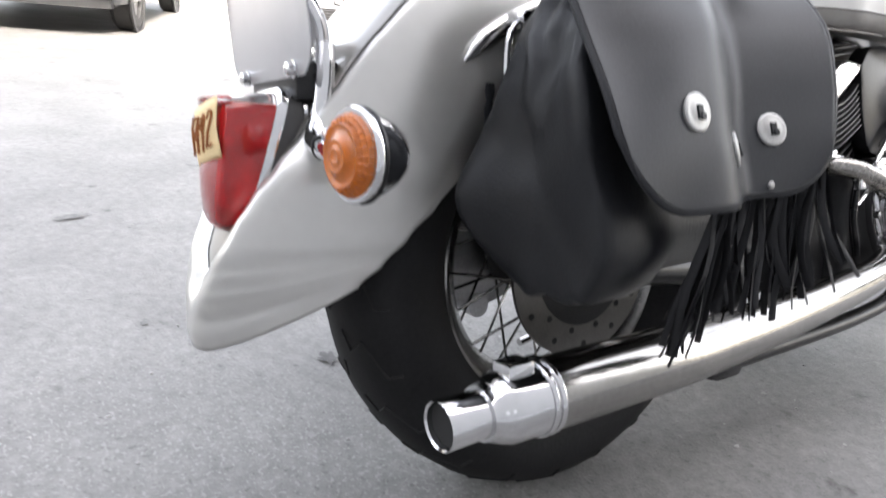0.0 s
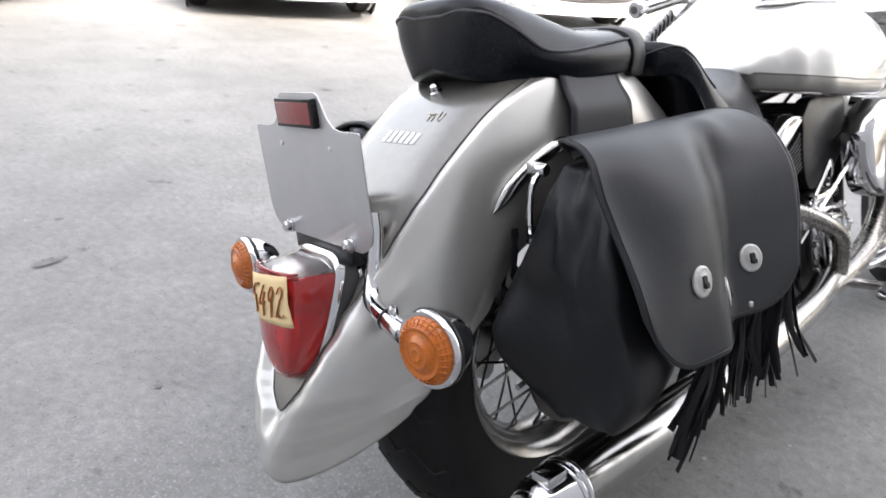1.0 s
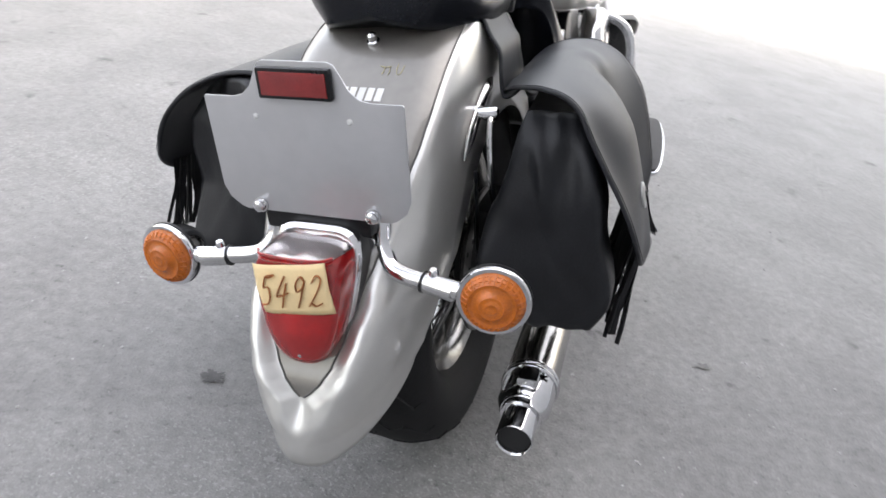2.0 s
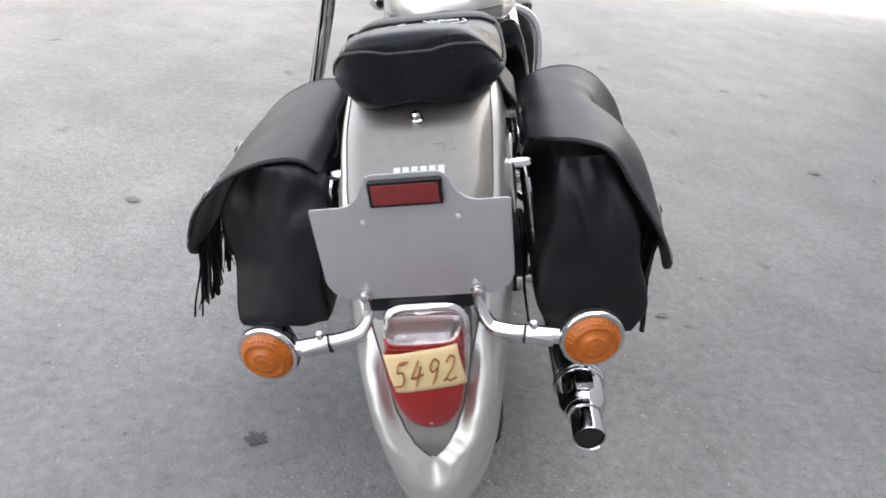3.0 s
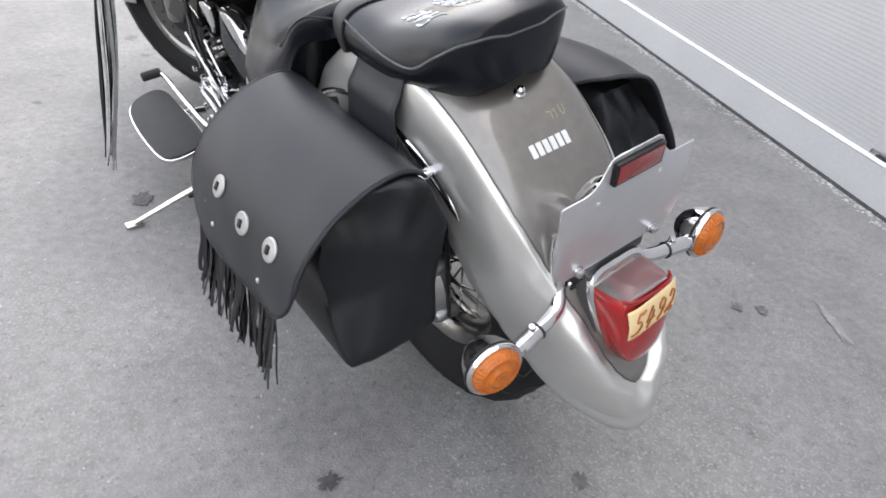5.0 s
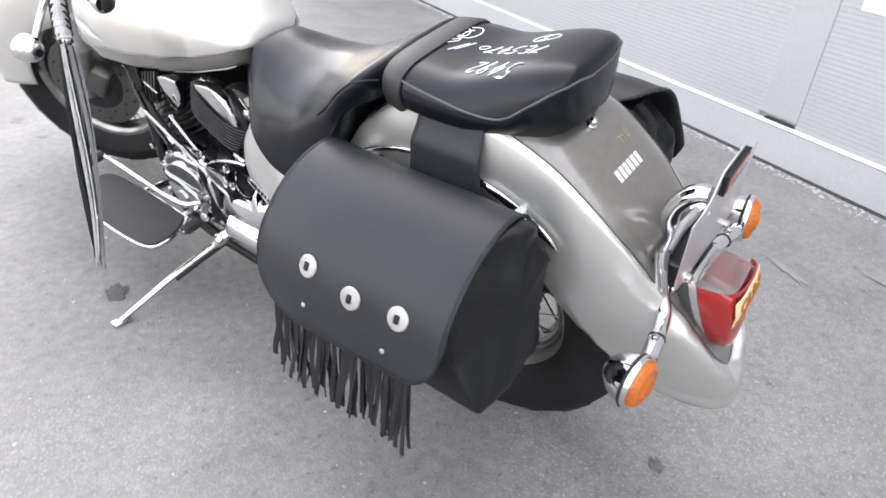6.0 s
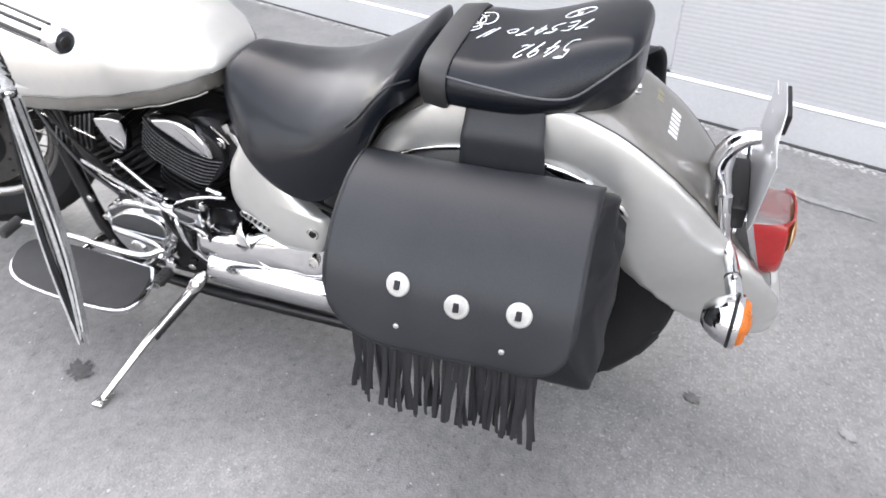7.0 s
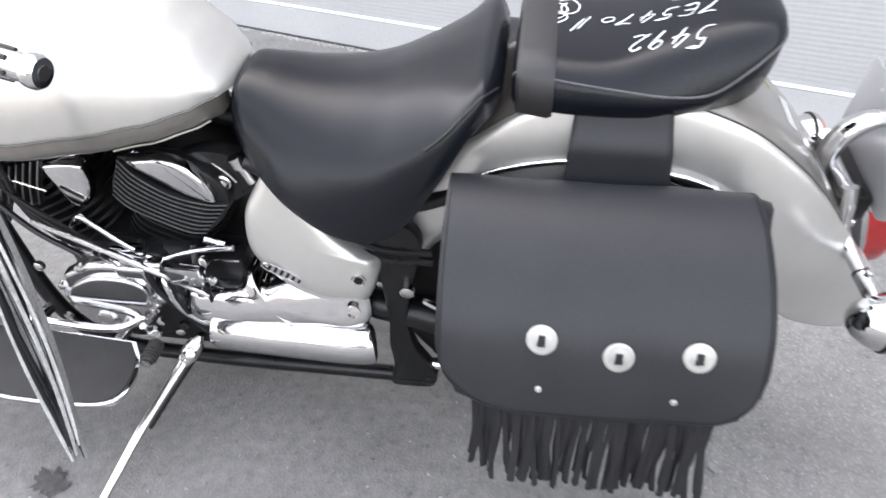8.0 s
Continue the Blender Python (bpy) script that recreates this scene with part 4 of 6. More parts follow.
        return p, n, du.normalized(), dv.normalized()

    for y, L in conchos:
        p, n, du, dv = frame_at(y, L)
        c = part("concho", lathe([(0, 0.0176), (0.0018, 0.0176), (0.0028, 0.0166), (0.0033, 0.0142), (0.0029, 0.0124), (0.004, 0.0094), (0.0044, 0.0035)], 30, p, n), CONCHO, bag, "round nickel concho")
        m = basis(p + n * 0.0048, dv, -du)
        part("lacing", merged(block((-0.004, -0.0065, -0.002), (0.004, 0.0065, 0.0012), 0.0008, 1, m), block((-0.0015, -0.0075, 0.0), (0.005, -0.001, 0.0022), 0.0006, 1, m)), LEATHER_BODY, c)
    for y, L in rivets:
        p, n, du, dv = frame_at(y, L)
        part("rivet", lathe([(0, 0.0042), (0.0015, 0.0042), (0.003, 0.0025)], 12, p, n), CONCHO, bag)
    # fringe strips hanging straight down from the lower edge
    N = 62 if s < 0 else 92
    for k in range(N):
        v = (0.13 + 0.74 * (k + rnd.uniform(-0.35, 0.35)) / (N - 1)) if s < 0 else (0.34 + 0.645 * (k + rnd.uniform(-0.4, 0.4)) / (N - 1))
        p = flap_pt(min(0.97, max(0.03, v)), 0.955) - Vector((s * 0.005, 0, 0))
        ln = rnd.uniform(0.112, 0.128) + 0.018 * (1 - v)
        sway = Vector((rnd.uniform(-0.016, 0.01), rnd.uniform(-0.010, 0.012), 0))
        if s > 0:
            sway = Vector((rnd.uniform(-0.01, 0.02) + 0.06 * max(0, v - 0.55) * rnd.uniform(0.4, 1.8), rnd.uniform(-0.055, 0.012) if v < 0.6 else rnd.uniform(-0.03, 0.045), 0))
            ln = rnd.uniform(0.12, 0.17)
        q = [p + DOWN * (ln * t) + sway * (t ** 1.5) + Vector((0.004 * math.sin(5 * t + k), (0.004 if s < 0 else 0.011) * math.sin(4 * t + 1.7 * k), 0)) * t for t in [i / 7 for i in range(8)]]
        wd = rnd.uniform(0.0034, 0.0048) if s < 0 else rnd.uniform(0.0032, 0.0046)
        if s < 0 and k % 11 == 2:
            wd = 0.0066
        face = Vector((1, rnd.uniform(-0.7, 0.7), 0.1)) if s < 0 else Vector((math.cos(k), math.sin(k), 0.1))
        part("fringe_strip", sweep(q, wd, 4, 0.28, face), FRINGE, bag)
    # strap up to the seat
    sp = spline([(0.092, 0.0, 0.754), (0.106, 0, 0.742), (0.119, 0, 0.718), (0.1245, 0, 0.69), (0.1265, 0, 0.66), (0.132, 0, 0.636), (0.15, 0, 0.640), (0.175, 0, 0.662)], 26)
    rows = []
    for i, q in enumerate(sp):
        t = i / 25
        y0, y1 = -0.078 - 0.022 * t, 0.032 + 0.016 * t
        rows.append([Vector((s * (q.x + 0.0025 + 0.0115 * min(1, max(0, (0.716 - q.z) / 0.022)) * (1 - 0.75 * max(0, (i - 17) / 8))), y0 + (y1 - y0) * j / 10, q.z)) for j in range(11)])
    b = skin(rows, closed=False)
    if b.faces[:][60].normal.x * s < 0:
        bmesh.ops.reverse_faces(b, faces=b.faces)
    thicken(part("strap", b, LEATHER, bag, "wide leather strap over the mudguard", angle=70), 0.003)
    return bag


L_CURVE = [(0.150, 0.650), (0.170, 0.668), (0.198, 0.675), (0.245, 0.670), (0.295, 0.650), (0.335, 0.619), (0.358, 0.592), (0.373, 0.562), (0.385, 0.532), (0.394, 0.500)]
saddlebag(-1, "dark leather saddle bag with three conchos and fringe", L_CURVE, lambda k: -0.184 - 0.008 * min(1, k * 1.6), lambda k: 0.183 - 0.006 * k,
          [(0.396, 0.180, 0.326), (0.48, 0.168, 0.326), (0.56, 0.150, 0.322), (0.615, 0.142, 0.312), (0.645, 0.150, 0.295)], 0.598, [(0.057, 0.700), (-0.029, 0.746), (-0.115, 0.721)], [(0.056, 0.885), (-0.097, 0.90)], lambda v, k: 0.006 * math.sin(math.pi * v) * k, 1)
R_CURVE = [(0.148, 0.648), (0.168, 0.663), (0.200, 0.673), (0.243, 0.672), (0.285, 0.652), (0.316, 0.612), (0.332, 0.570), (0.343, 0.525), (0.352, 0.480), (0.358, 0.434)]


def ease(a, b, t):
    t = min(1, max(0, (t - a) / (b - a)))
    return t * t * (3 - 2 * t)


saddlebag(1, "creased leather saddle bag with conchos and tangled fringe", R_CURVE,
          lambda k: lerp_table([(0, -0.112), (0.06, -0.150), (0.14, -0.183), (0.25, -0.205), (0.5, -0.221), (0.8, -0.226), (1, -0.212)], k), lambda k: lerp_table([(0, 0.140), (0.25, 0.146), (0.5, 0.138), (0.7, 0.124), (0.85, 0.110), (1, 0.106)], k),
          [(0.348, 0.200, 0.300), (0.39, 0.158, 0.318), (0.45, 0.140, 0.314), (0.51, 0.156, 0.304), (0.55, 0.175, 0.296), (0.59, 0.188, 0.275)], 0.555, [(-0.129, 0.765), (0.033, 0.815), (-0.052, 0.86)], [(0.024, 0.965)],
          lambda v, k: -(0.040 - 0.006 * ease(0.75, 1, k)) * ease(0.12, 0.55, k) * ease(0.36, 0.66, v) * (1 - min(1, max(0, (v - 0.66) / 0.34))) + 0.010 * ease(0.08, 0.25, k) * math.exp(-((v - 0.70) / 0.08) ** 2) * (1 - ease(0.3, 0.5, k)), 2)

# ---- paper note on the tail lamp ----
note = thing("paper_note", (0, -0.475, 0.53), "yellow paper note with a handwritten number on the tail lamp", "note")
NM = basis((0.006, -0.4652, 0.515), (0.098, 0.0, 0.014), (0, -0.06, 1))


def bent(v):
    q = NM.inverted() @ v
    q.z -= 0.0005 + 6 * max(0, abs(q.x) - 0.020) ** 2 + 0.22 * max(0, q.y)
    return NM @ q


b = bmesh.new()
g = [[b.verts.new(bent(NM @ Vector((-0.044 + 0.088 * i / 20, -0.029 + 0.058 * j / 8, 0)))) for i in range(21)] for j in range(9)]
for j in range(8):
    for i in range(20):
        b.faces.new((g[j][i], g[j][i + 1], g[j + 1][i + 1], g[j + 1][i]))
thicken(part("paper", b, PAPER, note, flat=False), 0.0004)
handwriting("5492", 0.080, 0.038, NM @ Matrix.Translation((0, 0.0, 0.0018)), INK, note, bent, "brown marker numeral", 0.0014, 0.3)

# ---- fuel tank ----
TANK = [(0.512, 0.712, 0.050, 0.698), (0.53, 0.732, 0.078, 0.695), (0.56, 0.762, 0.108, 0.691), (0.61, 0.792, 0.136, 0.685), (0.70, 0.816, 0.160, 0.675), (0.80, 0.828, 0.172, 0.664), (0.90, 0.830, 0.174, 0.657), (1.0, 0.818, 0.158, 0.656), (1.07, 0.793, 0.126, 0.662), (1.12, 0.755, 0.082, 0.674), (1.135, 0.72, 0.04, 0.684)]


def tank_at(y):
    return [lerp_table([(r[0], r[i]) for r in TANK], y) for i in (1, 2, 3)]


rings, low = [], []
ys = [0.512 + 0.623 * i / 46 for i in range(47)]
for y in ys:
    zt, w_, zb = tank_at(y)
    half = []
    for i in range(19):
        ph = math.pi / 2 * i / 18
        half.append(Vector((w_ * math.sin(ph) ** 0.82, y, zb + (zt - zb) * max(0, math.cos(ph)) ** 0.86)))
    rings.append(half + [Vector((0.6 * w_, y, zb - 0.006)), Vector((-0.6 * w_, y, zb - 0.006))] + [Vector((-v.x, y, v.z)) for v in reversed(half[1:])])
    low.append([Vector((w_ + 0.002, y, zb + 0.002)), Vector((w_ + 0.0035, y, zb - 0.006)), Vector((w_ + 0.002, y, zb - 0.022)), Vector((w_ - 0.007, y, zb - 0.031)), Vector((w_ - 0.04, y, zb - 0.032)), Vector((w_ - 0.04, y, zb - 0.002))])
tank = part("fuel_tank", skin(rings), SILVER, bike, "silver teardrop fuel tank", angle=60)
for sgn in (-1, 1):
    part("tank_band", skin([[Vector((sgn * max(0.002, v.x), v.y, v.z)) for v in r] for r in low[1:-1]]), BRONZE, tank, "bronze band along the tank's lower edge", angle=50)
    part("tank_pinstripe", sweep([(sgn * (r[0].x + 0.0005), r[0].y, r[0].z) for r in low[1:-1]], 0.0016, 6), PINSTRIPE, tank)
    part("tank_flange", sweep([(sgn * (r[3].x + 0.003), r[3].y, r[3].z) for r in low[2:12]], 0.0018, 6), BRONZE, tank)
    # pale winged flash on the tank side
    rows = []
    for k in range(15):
        y = 0.862 + 0.138 * k / 14
        zt, w_, zb = tank_at(y)
        lo, hi = 0.018 + 0.006 * k / 14, 0.018 + (0.022 * min(1, k / 6) if k else 0.001)
        row = []
        for t in (0, 0.33, 0.67, 1):
            dz = lo + (hi - lo) * t
            q = min(1, (dz / (zt - zb)) ** (1 / 0.86))
            row.append(Vector((sgn * (w_ * math.sin(math.acos(q)) ** 0.82 + 0.0016), y, zb + dz)))
        rows.append(row)
    b = skin(rows, closed=False)
    part("tank_flash", b, DECAL, tank, "pale winged flash")
# console with instrument on the tank top
rings = []
for k, (sc, dz) in enumerate(((1.0, -0.012), (1.0, 0.004), (0.96, 0.010), (0.7, 0.017), (0.3, 0.020))):
    ring = []
    for i in range(40):
        t = 2 * math.pi * i / 40
        y = 0.86 + 0.155 * sc * math.cos(t)
        x = 0.062 * sc * math.sin(t) * (1 + 0.25 * math.cos(t))
        zt, w_, zb = tank_at(y)
        ring.append(Vector((x, y, zt - 0.5 * x * x / w_ + dz)))
    rings.append(ring)
part("console", skin(rings), SILVER, tank, "raised console on the tank top", angle=50)
part("console_rim", sweep([v + Vector((0, 0, 0.001)) for v in rings[1] + rings[1][:2]], 0.0028, 6), PINSTRIPE, tank)
part("speedometer", lathe([(0, 0.05), (0.012, 0.05), (0.018, 0.046), (0.019, 0.042)], 36, (0, 0.92, 0.834), (0, -0.15, 1)), CHROME, tank)
part("filler_cap", lathe([(0, 0.03), (0.010, 0.03), (0.016, 0.025), (0.018, 0.01)], 28, (0, 0.76, 0.834), (0, -0.1, 1)), CHROME, tank)

# ---- frame ----
def smooth_outline(pts, n=56):
    P = spline([(a, b, 0) for a, b in pts + pts[:1]], n + 1)
    return [(v.x, v.y) for v in P[:-1]]


frame_part = part("frame", merged(
    sweep(spline([(0, 1.06, 0.74), (-0.03, 1.05, 0.60), (-0.07, 1.02, 0.40), (-0.105, 0.97, 0.22), (-0.12, 0.88, 0.145), (-0.122, 0.70, 0.125), (-0.122, 0.40, 0.128), (-0.125, 0.25, 0.135)], 60), 0.0155, 12),
    sweep(spline([(0, 1.06, 0.74), (0.03, 1.05, 0.60), (0.07, 1.02, 0.40), (0.105, 0.97, 0.22), (0.12, 0.88, 0.145), (0.122, 0.70, 0.125), (0.122, 0.40, 0.128), (0.125, 0.25, 0.135)], 60), 0.0155, 12),
    sweep(spline([(0, 1.08, 0.70), (0, 0.85, 0.66), (0, 0.55, 0.62), (0, 0.35, 0.55)], 30), 0.022, 12),
    sweep(spline([(-0.09, 0.50, 0.60), (-0.11, 0.38, 0.56), (-0.115, 0.25, 0.56), (-0.11, 0.12, 0.62)], 30), 0.013, 10),
    sweep(spline([(0.09, 0.50, 0.60), (0.11, 0.38, 0.56), (0.115, 0.25, 0.56), (0.11, 0.12, 0.62)], 30), 0.013, 10)), BLACK, bike, "black tubular steel frame")
for sgn in (-1, 1):
    ol = smooth_outline([(0.312, 0.52), (0.262, 0.535), (0.236, 0.50), (0.247, 0.44), (0.262, 0.37), (0.269, 0.31), (0.260, 0.235), (0.236, 0.185), (0.224, 0.150), (0.235, 0.118), (0.275, 0.112), (0.312, 0.118), (0.303, 0.18), (0.306, 0.245), (0.301, 0.31), (0.304, 0.37), (0.308, 0.44)], 60)
    m = basis((sgn * 0.112, 0, 0), (0, 1, 0), (0, 0, 1))
    part("frame_plate", slab(ol, sgn * 0.026, m, 0.005), BLACK, frame_part)
    part("frame_bolt", lathe([(0, 0.012), (0.012, 0.012), (0.014, 0.009)], 12, (sgn * 0.138, 0.262, 0.40), (sgn, 0, 0)), CHROME_WORN, frame_part)
    part("pivot_rod", sweep([(sgn * 0.14, 0.235, 0.375), (sgn * 0.16, 0.195, 0.375)], 0.007, 8), CHROME, frame_part)
    part("tube_cap", lathe([(0, 0.0165), (0.012, 0.0165), (0.016, 0.013)], 14, (sgn * 0.125, 0.245, 0.136), (0, -1, 0)), BLACK, frame_part)
part("seat_rail", merged(*[sweep(spline([(-0.118, 0.43, 0.575 - d), (-0.132, 0.36, 0.515 - d), (-0.138, 0.30, 0.488 - d), (-0.136, 0.22, 0.482 - d)], 20), 0.006, 8) for d in (0.0, 0.02)]), BLACK, frame_part)
part("lower_link", merged(sweep([(-0.12, 0.25, 0.17), (-0.118, 0.16, 0.165)], 0.011, 10), sweep([(-0.118, 0.16, 0.165), (-0.115, 0.06, 0.15)], 0.007, 8)), CHROME_WORN, bike)

# ---- side panels ----
def panel(name, outline, x, thick, material, label, bevel, parent=None):
    m = basis((x, 0, 0), (0, 1, 0), (0, 0, 1))
    s = 1 if x > 0 else -1
    b = slab(outline, s * thick, m, bevel, 4)
    return part(name, b, material, parent or bike, label, angle=35)


def domed(outline, x, steps, tilt, zc):
    """A cover swelling outwards: steps of (scale, thickness), leaning in towards its top."""
    s = 1 if x > 0 else -1
    my, mz = sum(a for a, b in outline) / len(outline), sum(b for a, b in outline) / len(outline)
    rings = [[Vector((x + s * (t - tilt * (mz + (b - mz) * k - zc)), my + (a - my) * k, mz + (b - mz) * k)) for a, b in outline] for k, t in steps]
    b = skin(rings)
    bmesh.ops.recalc_face_normals(b, faces=b.faces)
    return b


for sgn in (-1,):
    side = part("side_cover", domed(smooth_outline([(0.440, 0.632), (0.425, 0.605), (0.405, 0.562), (0.368, 0.515), (0.325, 0.482), (0.300, 0.468), (0.302, 0.44), (0.318, 0.398), (0.34, 0.390), (0.398, 0.390), (0.453, 0.416), (0.491, 0.453), (0.507, 0.488), (0.503, 0.540), (0.480, 0.580), (0.458, 0.618)]), sgn * 0.112, ((1.0, 0.0), (1.0, 0.030), (0.985, 0.040), (0.94, 0.048), (0.82, 0.0535), (0.6, 0.057), (0.3, 0.059), (0.05, 0.0595)), 0.22, 0.45), SILVER, bike, "silver side cover", angle=50)
    part("cover_bolt", lathe([(0, 0.0125), (0.003, 0.0125), (0.0035, 0.010), (0.0015, 0.0085), (0.002, 0.004)], 18, (sgn * 0.166, 0.331, 0.443), (sgn, 0, 0)), CHROME_WORN, side)
    part("bolt_socket", lathe([(0, 0.0075), (0.0045, 0.0075), (0.0046, 0.001)], 6, (sgn * 0.166, 0.331, 0.443), (sgn, 0, 0)), BLACK, side)
    em = basis((sgn * 0.1700, 0.4475, 0.4455), (0, 1, 0.60), (0, -0.60, 1))
    badge = part("emblem", merged(*[sweep([em @ Vector((0.037 * math.copysign(abs(math.cos(t)) ** 0.5, math.cos(t)), 0.0085 * math.copysign(abs(math.sin(t)) ** 0.6, math.sin(t)), 0)) for t in [2 * math.pi * k / 40 for k in range(42)]], 0.0012, 6)]), CHROME, side, "small outlined emblem")
    for k in range(6):
        part("emblem_bar", block((-0.0026, -0.0045, -0.002), (0.0026, 0.0045, 0.002), 0.0006, 1, em @ Matrix.Translation((-0.025 + 0.01 * k, 0, 0))), BLACK, badge)
# added black filler: stands in for the darkness under the seat on the right
dark_filler = part("dark_filler", domed(smooth_outline([(0.40, 0.60), (0.34, 0.56), (0.31, 0.48), (0.325, 0.40), (0.40, 0.385), (0.47, 0.40), (0.50, 0.47), (0.49, 0.54), (0.45, 0.60)]), 0.07, ((1.0, 0.0), (1.0, 0.03), (0.97, 0.04), (0.85, 0.046), (0.4, 0.05), (0.05, 0.05)), 0.1, 0.48), ENGINE_BLACK, bike, "black filler added where the right side is dark", angle=50)
part("filler_tab", block((0.117, 0.40, 0.47), (0.123, 0.43, 0.50), 0.002), BLACK, dark_filler)
# chrome drive covers on the left
up = part("upper_drive_cover", domed(smooth_outline([(0.650, 0.352), (0.60, 0.360), (0.556, 0.366), (0.540, 0.388), (0.528, 0.392), (0.512, 0.372), (0.47, 0.384), (0.40, 0.386), (0.335, 0.386), (0.326, 0.36), (0.333, 0.318), (0.40, 0.312), (0.48, 0.306), (0.56, 0.300), (0.625, 0.296), (0.655, 0.318)], 80), -0.105, ((1.0, 0.0), (1.0, 0.030), (0.985, 0.040), (0.94, 0.048), (0.80, 0.055), (0.5, 0.059), (0.1, 0.060)), 0.42, 0.34), CHROME, bike, "polished chrome drive cover", angle=50)
part("cover_rib", sweep(spline([(-0.118, 0.532, 0.388), (-0.143, 0.522, 0.362), (-0.161, 0.495, 0.338), (-0.171, 0.462, 0.318)], 20), lambda u: 0.0042 - 0.0015 * u, 10), CHROME, up)
for y in (0.617, 0.545):
    part("lug", lathe([(0, 0.011), (0.016, 0.010), (0.018, 0.006), (0.014, 0.005), (0.014, 0.001)], 16, (-0.138, y, 0.352), (-1, 0, 0.5)), CHROME_WORN, up)
part("cable_box", block((-0.118, 0.545, 0.335), (-0.06, 0.632, 0.412), 0.008, 2), BLACK, up, "glossy black cable box")
part("box_edge", sweep([(-0.121, 0.628, 0.352), (-0.121, 0.606, 0.409), (-0.121, 0.548, 0.411)], 0.0022, 6), CHROME, up)
for y, z in ((0.351, 0.357),):
    part("cover_bolt", lathe([(0, 0.0125), (0.003, 0.0125), (0.0035, 0.009), (0.0015, 0.0075), (0.002, 0.003)], 18, (-0.163, y, z), (-1, 0, 0.4)), CHROME_WORN, up)
part("lower_drive_cover", sweep(spline([(-0.150, 0.612, 0.278), (-0.153, 0.585, 0.277), (-0.154, 0.50, 0.275), (-0.154, 0.40, 0.272), (-0.152, 0.345, 0.271), (-0.146, 0.325, 0.271)], 30), lambda u: 0.044 * min(1, 0.55 + 4 * u, 0.5 + 4.5 * (1 - u)), 24, 1.0), CHROME, bike, "rounded chrome shaft cover")

# ---- engine ----
engine = part("crankcase", merged(block((-0.125, 0.62, 0.16), (0.125, 0.865, 0.42), 0.03, 3), block((-0.115, 0.80, 0.16), (0.115, 0.94, 0.255), 0.03, 3), block((-0.10, 0.55, 0.20), (0.10, 0.66, 0.40), 0.02, 2)), ENGINE_BLACK, bike, "black engine crankcase")


def cylinder(base, top, name):
    base, top = Vector(base), Vector(top)
    ax = (top - base).normalized()
    cyl = part(name, sweep([base, base.lerp(top, 0.5), top], 0.070, 24), ENGINE_BLACK, bike, "black finned cylinder")
    n = 13
    for i in range(n):
        c = base.lerp(top, i / (n - 1))
        m = basis(c, (1, 0, 0), ax.cross(Vector((1, 0, 0))))
        big = 1.0 + 0.08 * (i > 8)
        ol = []
        for k in range(28):
            t = 2 * math.pi * k / 28
            ol.append((math.copysign(abs(math.cos(t)) ** 0.6, math.cos(t)) * 0.096 * big, math.copysign(abs(math.sin(t)) ** 0.6, math.sin(t)) * 0.078 * big))
        part("barrel_fin", slab(ol, 0.0045, m), ENGINE_BLACK, cyl)
    return cyl


